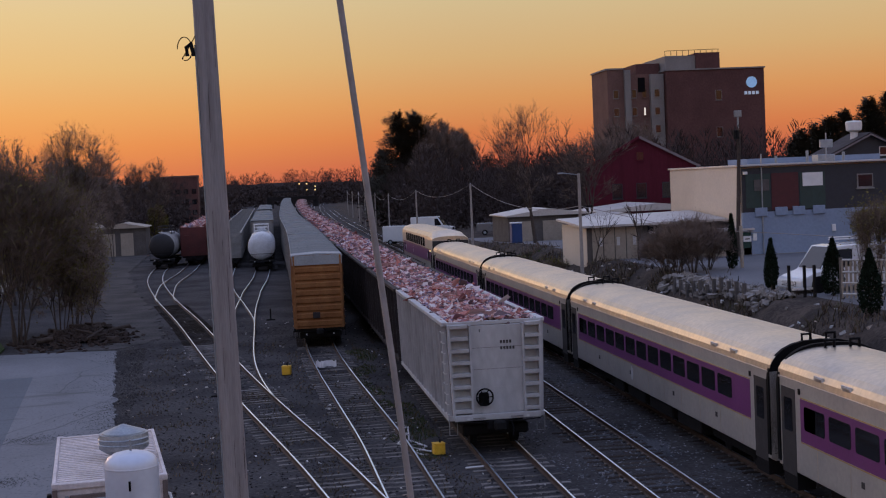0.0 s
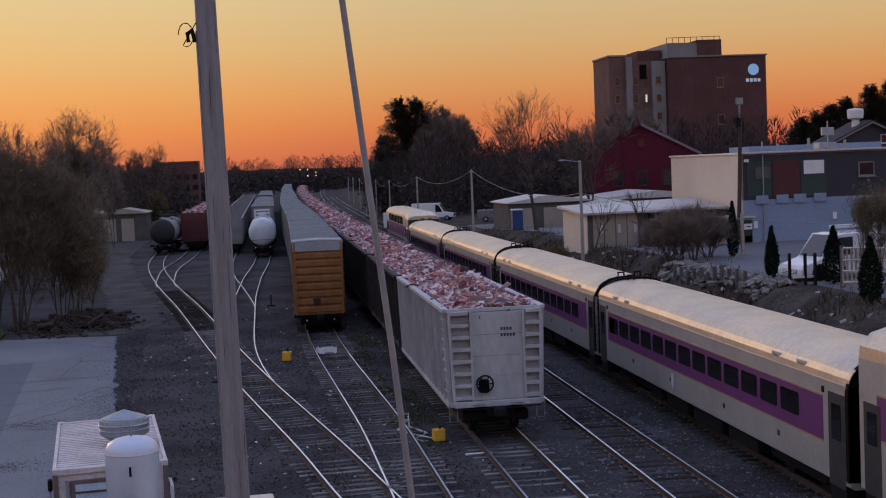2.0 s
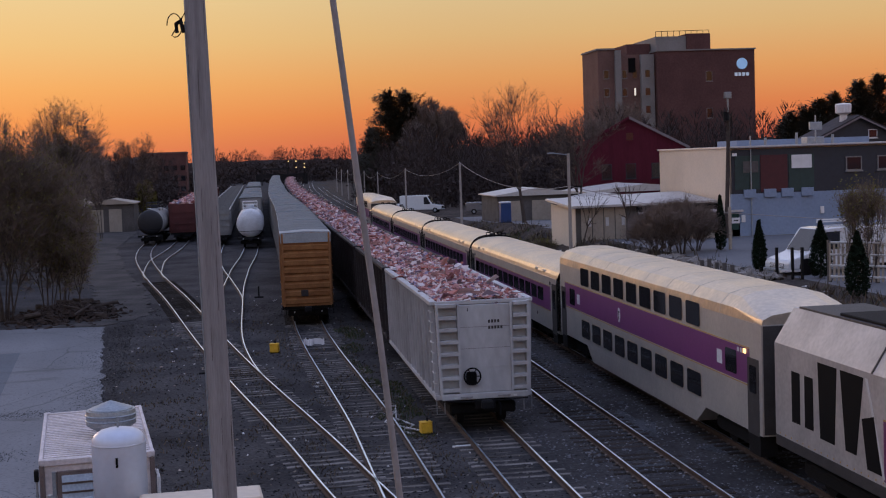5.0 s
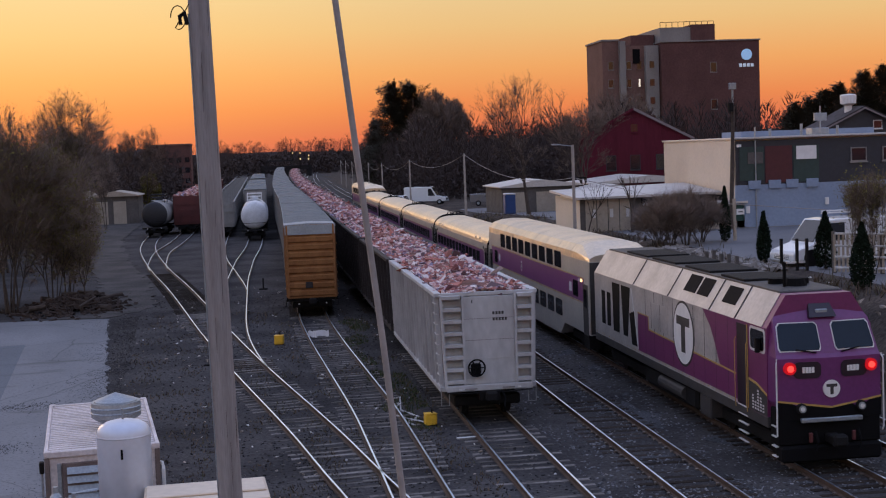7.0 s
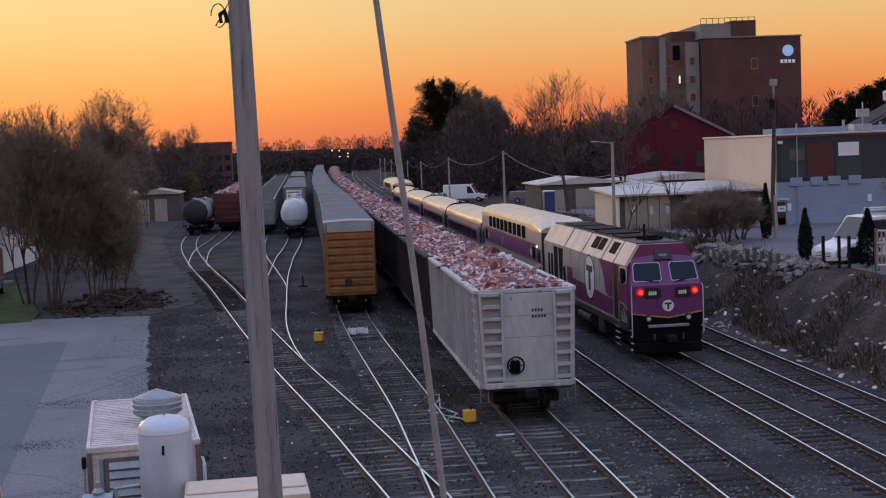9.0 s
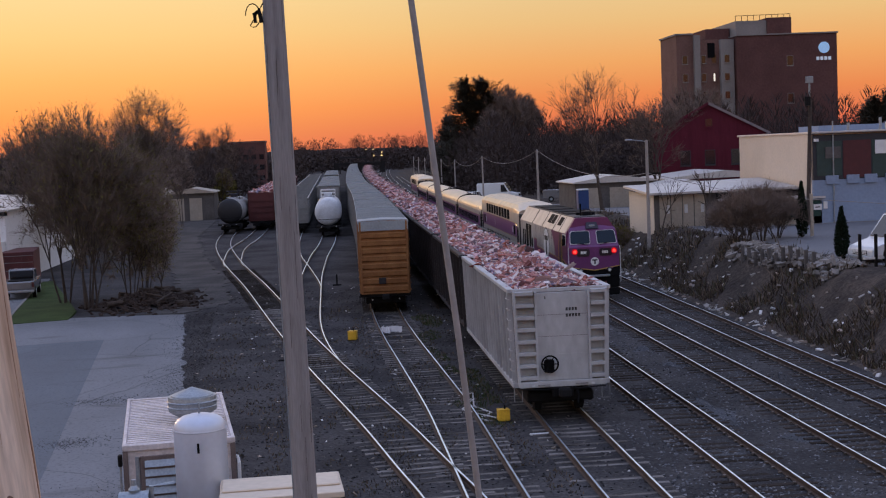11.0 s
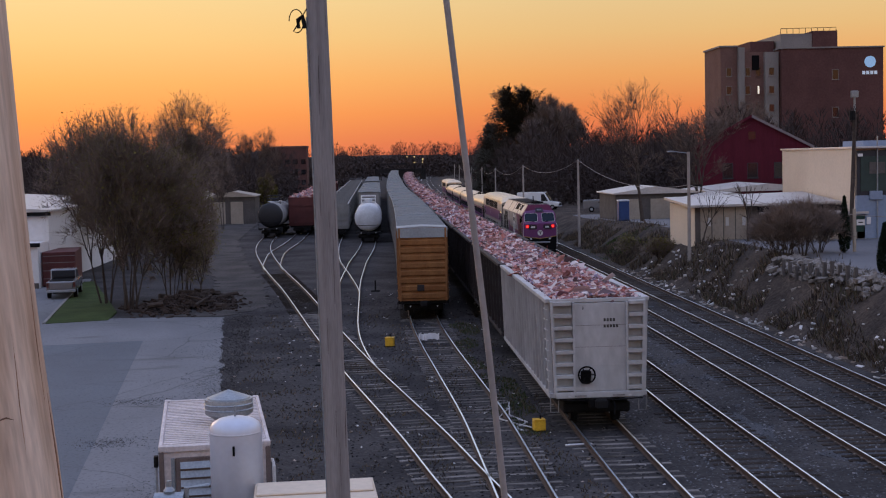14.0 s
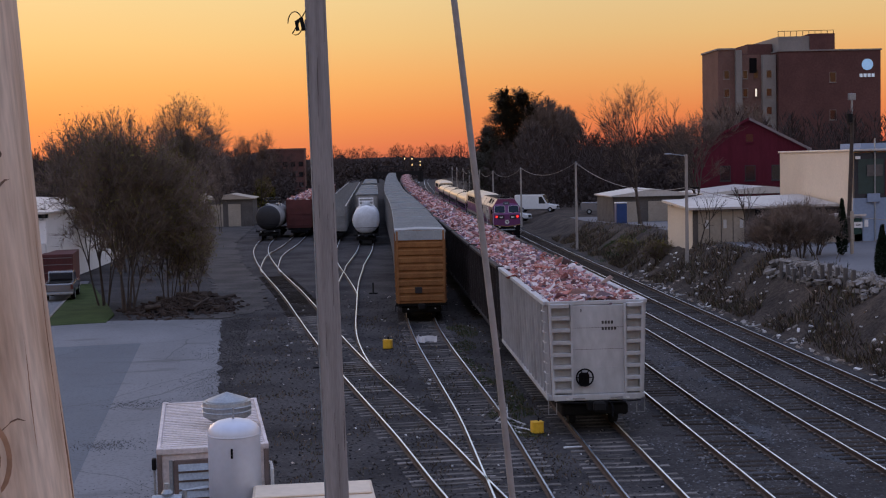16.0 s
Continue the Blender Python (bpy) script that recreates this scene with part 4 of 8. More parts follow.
        for k in range(4):
            part("number_bar", box(s * 0.62 - 0.17 + k * 0.085, s * 0.62 - 0.105 + k * 0.085, -0.142, -0.10, 2.57, 2.72), M["white"], r, "plain pale bar on the number board")
        part("headlight", cyl((s * 0.83, -0.2, 1.62), (s * 0.83, 0.0, 1.62), 0.10, seg=16), M["galv"], r, "clear headlight")
        part("headlight_ring", cyl((s * 0.83, -0.19, 1.62), (s * 0.83, 0.0, 1.62), 0.14, seg=16), M["steel_dark"], r)
        part("grab_iron", tube([(s * 1.47, -0.02, 0.9), (s * 1.49, -0.06, 1.0), (s * 1.49, -0.06, 2.85), (s * 1.46, 0.0, 2.95)], 0.022, 6), M["frame_white"], r, "pale vertical grab iron")
        for k in range(4):
            part("step", box(s * 1.42 - 0.05, s * 1.42 + 0.04, 0.12, 0.42, 0.3 + 0.27 * k, 0.33 + 0.27 * k), M["frame_white"], r, "pale step edge")
    one = bmesh.new()
    brow = [(-0.38, 0.36, 3.96), (0.38, 0.36, 3.96), (0.30, 0.64, 4.30), (-0.30, 0.64, 4.30)]
    ba = [one.verts.new((p[0], p[1] - 0.03, p[2] + 0.02)) for p in brow]
    bb = [one.verts.new((p[0], p[1] + 0.3, p[2] - 0.05)) for p in brow]
    for k in range(4):
        one.faces.new((ba[k], ba[(k + 1) % 4], bb[(k + 1) % 4], bb[k]))
    one.faces.new(ba)
    one.faces.new(bb[::-1])
    bmesh.ops.recalc_face_normals(one, faces=one.faces[:])
    part("top_light", one, M["dark_pocket"], r, "dark lamp recess over the windshields")
    part("top_lens", box(-0.17, 0.17, 0.42, 0.5, 4.05, 4.18, 0.02), M["galv"], r, "dull twin lens")
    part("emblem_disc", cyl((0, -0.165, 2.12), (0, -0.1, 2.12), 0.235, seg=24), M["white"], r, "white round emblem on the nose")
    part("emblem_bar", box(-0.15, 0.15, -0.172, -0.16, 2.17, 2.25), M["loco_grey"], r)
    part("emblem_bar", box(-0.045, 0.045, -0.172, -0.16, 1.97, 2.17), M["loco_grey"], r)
    part("bumper_plate", box(-0.85, 0.85, -0.19, -0.05, 1.24, 1.36, 0.02), M["galv"], r, "pale plate across the pilot")
    part("pilot", box(-1.4, 1.4, -0.16, 0.3, 0.18, 0.62, 0.06), M["black"], r, "black snow-plough pilot")
    coupler(r, 0.0, -1)
    for x in (-0.62, 0.58):
        part("red_valve", box(x - 0.05, x + 0.05, -0.24, -0.16, 0.72, 0.98, 0.02), M["oxide"], r, "small red hose valve")
        part("air_hose", tube([(x + 0.15, -0.15, 1.0), (x + 0.17, -0.3, 0.75), (x + 0.1, -0.33, 0.5)], 0.03, 6), M["black"], r)
    # left flank livery
    X = -hw
    part("purple_flank", panel_x(X, [(2.9, 1.40), (12.9, 1.40), (12.9, 2.74), (11.6, 2.74), (11.6, 2.30), (4.3, 2.16), (4.7, 2.7), (5.1, 3.2), (5.8, 3.69), (2.9, 3.69)], 0.006), M["magenta"], r, "purple flank panel")
    part("yellow_line", panel_x(X - 0.006, [(2.95, 2.10), (11.6, 2.28), (11.6, 2.33), (2.95, 2.15)], 0.005), M["yellow_line"], r, "thin yellow line")
    part("yellow_line", panel_x(X - 0.006, [(11.55, 2.3), (11.6, 2.3), (11.6, 2.74), (12.9, 2.74), (12.9, 2.78), (11.55, 2.78)], 0.005), M["yellow_line"], r, "thin yellow line")
    for k in range(44):
        part("rivet", panel_x(X, rect(3.2 + k * 0.36, 3.24 + k * 0.36, 1.34, 1.375), 0.009), M["yellow_line"], r)
    part("sill", box(X - 0.01, -X + 0.01, 0.6, L, 1.0, 1.30, 0.02), M["loco_grey"], r, "dark grey sill")
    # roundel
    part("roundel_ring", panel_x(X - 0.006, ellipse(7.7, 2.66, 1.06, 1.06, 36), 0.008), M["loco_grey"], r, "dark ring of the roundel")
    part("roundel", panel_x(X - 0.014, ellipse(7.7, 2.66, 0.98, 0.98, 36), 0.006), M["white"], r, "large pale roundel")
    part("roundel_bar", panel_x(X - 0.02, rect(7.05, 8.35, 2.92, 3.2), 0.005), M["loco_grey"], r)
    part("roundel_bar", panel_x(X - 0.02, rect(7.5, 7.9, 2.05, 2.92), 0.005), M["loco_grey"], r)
    # dark lettering-like grilles at the rear end
    for pts in ([(13.0, 1.5), (13.7, 1.5), (13.95, 2.6), (13.35, 2.75)], [(13.85, 3.55), (15.05, 3.55), (14.8, 1.7), (14.25, 1.7)], [(15.25, 3.55), (16.3, 3.55), (16.2, 1.7), (15.4, 1.7)],
                [(16.6, 3.1), (17.1, 3.1), (17.1, 1.8), (16.6, 1.8)], [(17.4, 3.1), (17.9, 3.1), (17.9, 1.8), (17.4, 1.8)]):
        part("grille", panel_x(X, pts, 0.012), M["black"], r, "black shaped grille panel")
    part("frame_line", panel_x(X, [(12.85, 1.45), (12.95, 1.45), (13.75, 3.55), (13.65, 3.55)], 0.009), M["frame_white"], r)
    # cab door, window, stairs
    d = part("cab_door", panel_x(X - 0.001, rect(2.05, 2.85, 1.3, 3.62), 0.012), M["dark_pocket"], r, "dark recessed cab door")
    part("door_edge", panel_x(X - 0.01, rect(2.0, 2.05, 1.3, 3.65), 0.012), M["yellow_line"], d)
    f = part("cab_window", panel_x(X, rrect(0.72, 1.86, 2.98, 3.66, 0.12), 0.010), M["frame_white"], r, "pale framed side window")
    part("pane", panel_x(X - 0.010, rrect(0.80, 1.78, 3.05, 3.59, 0.1), 0.006), M["glass"], f)
    part("mirror", box(X - 0.16, X - 0.03, 1.0, 1.12, 3.0, 3.4, 0.02), M["steel_dark"], r)
    part("cab_grey", panel_x(X, [(0.64, 1.30), (1.98, 1.30), (1.98, 2.1), (1.4, 2.05), (0.64, 1.85)], 0.008), M["loco_grey"], r, "dark grey lower cab side")
    part("yellow_line", panel_x(X, [(0.64, 1.86), (1.4, 2.06), (1.98, 2.11), (1.98, 2.17), (1.4, 2.12), (0.64, 1.92)], 0.012), M["yellow_line"], r, "thin yellow line")
    for i in range(5):
        for j in range(7):
            if j < 3 + (i % 3) * 2:
                part("plate_dot", panel_x(X - 0.008, rect(0.85 + i * 0.19, 0.97 + i * 0.19, 1.36 + j * 0.085, 1.41 + j * 0.085), 0.004), M["frame_white"], r)
    for k in range(5):
        part("step", box(X - 0.03, X + 0.03, 2.1, 2.8, 0.28 + 0.25 * k, 0.31 + 0.25 * k), M["frame_white"], r, "pale step edge")
    for y in (2.0, 2.9):
        part("handrail", tube([(X - 0.05, y, 1.2), (X - 0.07, y, 1.4), (X - 0.07, y, 3.1), (X - 0.02, y, 3.2)], 0.013, 6), M["yellow_line"], r)
    # panel doors along the hood
    for y0, y1 in ((5.9, 6.6), (9.4, 10.2), (10.4, 11.2)):
        part("hood_door", panel_x(X, rect(y0, y1, 2.4, 3.3), 0.008), M["loco_white"], r)
        part("door_gap", panel_x(X, rect(y1 + 0.02, y1 + 0.05, 2.4, 3.3), 0.004), M["loco_grey"], r)
    # roof hatches and exhaust
    def shoulder(y0, y1, v0, v1, name, material, label=""):
        one = bmesh.new()
        P = lambda y, v, o: Vector((-(hw + (0.92 - hw) * v) - o * 0.84, y, zs + (zr - zs) * v + o * 0.54))
        base = [(y0, v0), (y1, v0), (y1, v1), (y0, v1)]
        a = [one.verts.new(P(y, v, 0.02)) for y, v in base]
        b = [one.verts.new(P(y, v, -0.02)) for y, v in base]
        for i in range(4):
            j = (i + 1) % 4
            one.faces.new((a[i], a[j], b[j], b[i]))
        one.faces.new(a)
        one.faces.new(b[::-1])
        bmesh.ops.recalc_face_normals(one, faces=one.faces[:])
        part(name, one, material, r, label)
    shoulder(5.9, 6.9, 0.35, 0.92, "louvre", M["black"], "black roof louvre")
    shoulder(7.1, 8.2, 0.35, 0.92, "louvre", M["black"], "black roof louvre")
    shoulder(3.5, 4.6, 0.35, 0.88, "louvre", M["black"], "black roof louvre")
    shoulder(0.95, 2.9, 0.0, 1.0, "cab_shoulder", M["loco_white"], "silver cab shoulder")
    for y in (3.0, 5.2, 9.3, 13.4):
        shoulder(y, y + 0.06, 0.0, 1.0, "hood_seam", M["loco_grey"])
    for y0, y1 in ((4.0, 6.0), (7.0, 9.5), (10.5, 13.2), (13.8, 16.5)):
        part("roof_hatch", box(-0.8, 0.8, y0, y1, zr + 0.04, zr + 0.12, 0.02), M["steel_dark"], r)
    ex = cyl((0.1, 2.4, zr + 0.03), (0.1, 2.4, zr + 0.26), 0.34, 0.26, 14)
    cyl((0.45, 2.9, zr + 0.03), (0.45, 2.9, zr + 0.2), 0.25, seg=12, bm=ex)
    cyl((-0.2, 3.1, zr + 0.03), (-0.2, 3.1, zr + 0.2), 0.22, seg=12, bm=ex)
    part("horn", ex, M["black"], r, "black horn and vent cluster")
    part("antenna", cyl((-0.3, 2.2, zr + 0.03), (-0.3, 2.2, zr + 0.75), 0.05, seg=6), M["black"], r)
    part("fuel_tank", box(-1.35, 1.35, 7.0, 12.6, 0.28, 0.98, 0.1), M["steel_dark"], r)
    part("air_reservoir", cyl((-1.28, 8.0, 0.66), (-1.28, 10.6, 0.66), 0.23, seg=14), M["loco_grey"], r, "dark round air reservoir")
    part("battery_box", box(-1.46, -0.9, 5.3, 6.3, 0.35, 0.98, 0.03), M["loco_grey"], r)
    for yc in (3.6, 15.4):
        bogie(r, yc, 3.4, 0.5)
    coupler(r, L, 1)
    part("end_lamp", box(-1.45, -1.35, L, L + 0.03, 1.3, 1.42), M["warm_lamp"], r, "small warm lamp")
    return r


GAPS = [19.6, 43.85, 68.1, 92.35, 116.6, 140.85]
coach0 = build_coach()
bilevel0 = build_bilevel()
loco = build_loco()
train = [(loco, 0.0)]
train.append((bilevel0, GAPS[0] + PITCH / 2))
train.append((coach0, GAPS[1] + PITCH / 2))
for k in (2, 3, 4):
    train.append((copy_thing(coach0, Matrix()), GAPS[k] + PITCH / 2))
train.append((copy_thing(bilevel0, Matrix()), GAPS[5] + PITCH / 2))
# seconds, place of the nose along the track
NOSE = [(0, -33.5), (1.5, -19.0), (3.5, 0.1), (5.0, 14.6), (6.5, 29.0), (7, 33.9), (8, 43.5), (9, 53.5), (10.2, 66.6), (11.5, 82.0), (12.5, 96.2), (13.5, 111.2), (14.5, 125.8), (15.5, 139.6), (16, 146.1)]


def motions():
    for ob, off in train:
        rows = []
        for t, y in NOSE:
            s = y + off
            rows.append((t, pose(line_C(s), s, 0, 0, 0, -math.degrees(math.atan(2 * BEND * max(0.0, s))))))
        walk(ob, rows)


# ---------------------------------------------------------------- freight cars


def debris_mesh(hw, y0, y1, z, count, seed, size=0.34):
    """A heap of broken slabs, boards and rags."""
    g = np.random.default_rng(seed)
    verts, faces = [], []
    n = count
    px, py = g.uniform(-hw, hw, n), g.uniform(y0, y1, n)
    mound = z + 0.20 * (1 - (np.abs(px) / hw) ** 3) + 0.22 * np.sin(py * 0.9 + seed) * np.cos(px * 1.3) - 0.05
    for i in range(n):
        a, b, c = size * g.uniform(0.3, 1.5), size * g.uniform(0.15, 0.7), size * g.uniform(0.05, 0.25)
        if g.random() < 0.03:
            a, b = a * 2.2, b * 2.0
        R = Euler((g.normal(0, 0.35), g.normal(0, 0.35), g.uniform(0, 6.28))).to_matrix()
        m = len(verts)
        for sx in (-1, 1):
            for sy in (-1, 1):
                for sz in (-1, 1):
                    v = R @ Vector((sx * a * g.uniform(0.7, 1), sy * b * g.uniform(0.7, 1), sz * c))
                    verts.append((px[i] + v.x, py[i] + v.y, mound[i] + v.z))
        faces += [tuple(m + q for q in f) for f in ((0, 1, 3, 2), (4, 6, 7, 5), (0, 4, 5, 1), (2, 3, 7, 6), (0, 2, 6, 4), (1, 5, 7, 3))]
    return verts, faces


def heap_base(hw, y0, y1, z, seed):
    bm = bmesh.new()
    nx, ny = 8, int((y1 - y0) / 0.6)
    grid = [[bm.verts.new((-hw + 2 * hw * i / nx, y0 + (y1 - y0) * j / ny, z - 0.15 + (0.3 * (1 - abs(2 * i / nx - 1) ** 3) if 0 < j < ny else 0) + 0.22 * noise.noise((i * 0.7, j * 0.5, seed)))) for i in range(nx + 1)] for j in range(ny + 1)]
    for j in range(ny):
        for i in range(nx):
            bm.faces.new((grid[j][i], grid[j][i + 1], grid[j + 1][i + 1], grid[j + 1][i]))
    return bm


def build_gondola(paint, label, near, length=14.6, top=4.16, group="", hw_t=1.54, hw_b=1.44):
    """High-sided gondola; near end at y = 0."""
    r = thing("gondola_car", label, "freight car", group=group)
    zb = 1.04
    L = length
    for s in (-1, 1):
        one = bmesh.new()
        pts = [(s * hw_b, zb), (s * hw_t, top), (s * (hw_t - 0.06), top), (s * (hw_b - 0.06), zb)]
        part("side_wall", extrude_y(pts, 0.0, L, one), M["gond_side"] if near else paint, r, "grime-stained side sheet, darkened for the shade between the posts" if near else "")
        n = 19 if near else 11
        for i in range(n):
            y = 0.12 + (L - 0.3) * i / (n - 1)
            one = extrude_y([(s * hw_b, zb + 0.02), (s * hw_t, top - 0.12), (s * (hw_t + 0.15), top - 0.12), (s * (hw_b + 0.15), zb + 0.02)], y, y + 0.11)
            part("side_post", one, paint, r)
        part("top_rail", box(*sorted((s * (hw_t - 0.07), s * (hw_t + 0.16))), -0.02, L + 0.02, top - 0.11, top + 0.02, 0.015), paint, r)
        part("side_sill", box(*sorted((s * (hw_b - 0.05), s * (hw_b + 0.16))), 0.0, L, zb - 0.1, zb + 0.06, 0.015), paint, r)
    for e, y in ((-1, 0.0), (1, L)):
        q = -e
        one = bmesh.new()
        a = [one.verts.new(p) for p in ((-hw_b, y, zb), (hw_b, y, zb), (hw_t, y, top), (-hw_t, y, top))]
        b = [one.verts.new((p.co.x, y + q * 0.06, p.co.z)) for p in a]
        for i in range(4):
            j = (i + 1) % 4
            one.faces.new((a[i], a[j], b[j], b[i]))
        one.faces.new(a)
        one.faces.new(b[::-1])
        bmesh.ops.recalc_face_normals(one, faces=one.faces[:])
        part("end_wall", one, paint, r)
        part("end_rail", box(-hw_t - 0.04, hw_t + 0.04, *sorted((y, y + e * 0.1)), top - 0.11, top + 0.015, 0.015), paint, r)
        if e < 0 and near:
            # ladders of deep steps at both corners
            for s in (-1, 1):
                w = 0.66 if s < 0 else 0.54
                for k in range(8):
                    z = 1.28 + k * 0.394
                    hw = hw_b + (hw_t - hw_b) * (z - zb) / (top - zb)
                    x0, x1 = sorted((s * hw, s * (hw - w)))
                    part("end_rib", box(x0, x1, -0.26, 0.0, z - 0.075, z + 0.055, 0.015), paint, r, "deep horizontal end rib")
                hw = hw_b
                part("corner_post", extrude_y([(s * hw_b, zb), (s * hw_t, top - 0.05), (s * (hw_t - 0.07), top - 0.05), (s * (hw_b - 0.07), zb)], -0.28, 0.0), paint, r)
                part("inner_post", box(*sorted((s * (1.50 - w), s * (1.43 - w))), -0.28, 0.0, zb + 0.05, top - 0.1), paint, r)
            part("end_sill", box(-1.42, 1.42, -0.29, 0.02, zb - 0.08, zb + 0.12, 0.02), paint, r)
            part("end_plate", box(-0.80, 0.90, -0.16, -0.002, zb + 0.13, top - 0.13, 0.01), paint, r, "flat middle plate of the end")
            part("seam", box(-0.78, 0.88, -0.17, -0.158, 1.98, 2.02), paint, r)
            ring = [(-0.42 + 0.27 * math.cos(a), -0.34, 1.72 + 0.27 * math.sin(a)) for a in np.linspace(0, 2 * math.pi, 25)]
            bw = part("brake_wheel", tube(ring, 0.028, 6), M["black"], r, "black brake wheel")
            for a in range(0, 360, 60):
                part("spoke", tube([(-0.42, -0.31, 1.72), (-0.42 + 0.26 * math.cos(radians(a)), -0.34, 1.72 + 0.26 * math.sin(radians(a)))], 0.018, 5), M["black"], bw)
            for y0 in (1.82, 2.63):
                part("rust_stain", panel_x(-hw_b - 0.012, rect(y0, y0 + 0.5, 1.12, 2.25), 0.012), M["oxide"], r, "red-brown stained side panel")
            part("brake_housing", box(-0.6, -0.26, -0.27, -0.15, 1.42, 1.86, 0.05), M["black"], r, "black brake housing")
            for j, (z, n) in enumerate(((3.42, 4), (3.22, 5))):
                for i in range(n):
                    part("mark_bar", box(0.18 + i * 0.1, 0.25 + i * 0.1, -0.166, -0.158, z, z + 0.1), M["loco_grey"], r, "plain dark bar where the car's number stands")
            part("mark_bar", box(-0.5, -0.47, -0.166, -0.158, 3.82, 3.92), M["loco_grey"], r)
            part("placard", box(1.0, 1.28, -0.06, -0.001, 1.12, 1.24), M["hopper"], r)
            part("cut_lever", tube([(-1.4, -0.28, 0.93), (-0.5, -0.36, 0.9), (0.0, -0.5, 0.98), (0.5, -0.36, 0.9), (1.4, -0.28, 0.93)], 0.02, 5), M["steel_dark"], r)
            for x in (-1.42, 1.46):
                part("stirrup", tube([(x - 0.16, -0.1, 1.0), (x - 0.16, -0.1, 0.5), (x + 0.1, -0.1, 0.5), (x + 0.1, -0.1, 1.0)], 0.018, 5), M["hopper"], r)
            part("air_hose", tube([(0.42, -0.2, 0.95), (0.46, -0.5, 0.72), (0.4, -0.62, 0.46)], 0.035, 6), M["black"], r)
            part("draft_box", box(-0.34, 0.34, -0.3, 0.0, 0.62, 0.97, 0.03), M["steel_dark"], r)
            for x in (-0.62, 0.62):
                part("end_step", box(x - 0.2, x + 0.2, -0.32, -0.22, 1.02, 1.06), M["hopper"], r)
            for x in (-0.98, 0.98):
                part("reflector", box(x - 0.05, x + 0.05, -0.305, -0.29, 1.0, 1.06), M["lens"], r)
            for z in (2.6, 3.3):
                part("weld_seam", box(-0.79, 0.89, -0.164, -0.158, z, z + 0.012), M["gond_side"], r)
            # side ladder rungs at the near corner
            for k in range(9):
                z = 1.15 + 0.335 * k
                hw = hw_b + (hw_t - hw_b) * (z - zb) / (top - zb)
                part("rung", tube([(-hw - 0.08, 0.1, z), (-hw - 0.14, 0.12, z), (-hw - 0.14, 0.58, z), (-hw - 0.08, 0.6, z)], 0.018, 5), M["frame_white"], r)
        coupler(r, y, e)
    part("floor_pan", box(-hw_b + 0.02, hw_b - 0.02, 0.05, L - 0.05, 0.90, 1.09), M["steel_dark"], r)
    part("center_sill", box(-0.3, 0.3, 0.1, L - 0.1, 0.66, 0.9), M["steel_dark"], r)
    bogie(r, 2.2)
    bogie(r, L - 2.2)
    return r


def debris_load(hw, y0, y1, z, count, seed, m, size=0.34):
    v, f = debris_mesh(hw - 0.08, y0 + 0.1, y1 - 0.1, z, count, seed, size)
    ob = pydata("debris_load", v, f, M["debris"])
    ob.matrix_basis = m
    tagged(ob, "heaped pink and white demolition debris filling the gondola", "debris", "debris loads", "stuff")
    base = part("heap", heap_base(hw - 0.05, y0 + 0.07, y1 - 0.07, z, seed), M["debris_fill"], ob)
    return ob


def track_pose(line, y, length):
    a = math.degrees(math.atan((line(y + length) - line(y)) / length))
    return pose(line(y), y, 0, 0, 0, -a)


Y_GOND = 43.3
g1 = build_gondola(M["gond"], "pale grey ribbed gondola car heaped with debris", True)
g1.matrix_basis = track_pose(line_A, Y_GOND, 14.6)
debris_load(1.46, 0, 14.6, 4.08, 5200, 3, g1.matrix_basis.copy(), 0.19)
g2 = build_gondola(M["gond_dark"], "dark high-sided gondola car heaped with debris", False, 15.4, 4.12, "debris gondolas on the siding")
y = Y_GOND + 15.7
first = True
seed = 10
loads = []
while y < 520:
    m = track_pose(line_A, y, 15.4)
    if first:
        g2.matrix_basis = m
    else:
        copy_thing(g2, m)
    if y < 120:
        debris_load(1.38, 0, 15.4, 4.03, 2600, seed, m, 0.22)
    elif len(loads) < 3:
        loads.append(debris_load(1.3, 0, 15.4, 3.9, 900, seed, m, 0.34))
    else:
        copy_thing(loads[seed % 3], m)
    first = False
    seed += 1
    y += 16.5


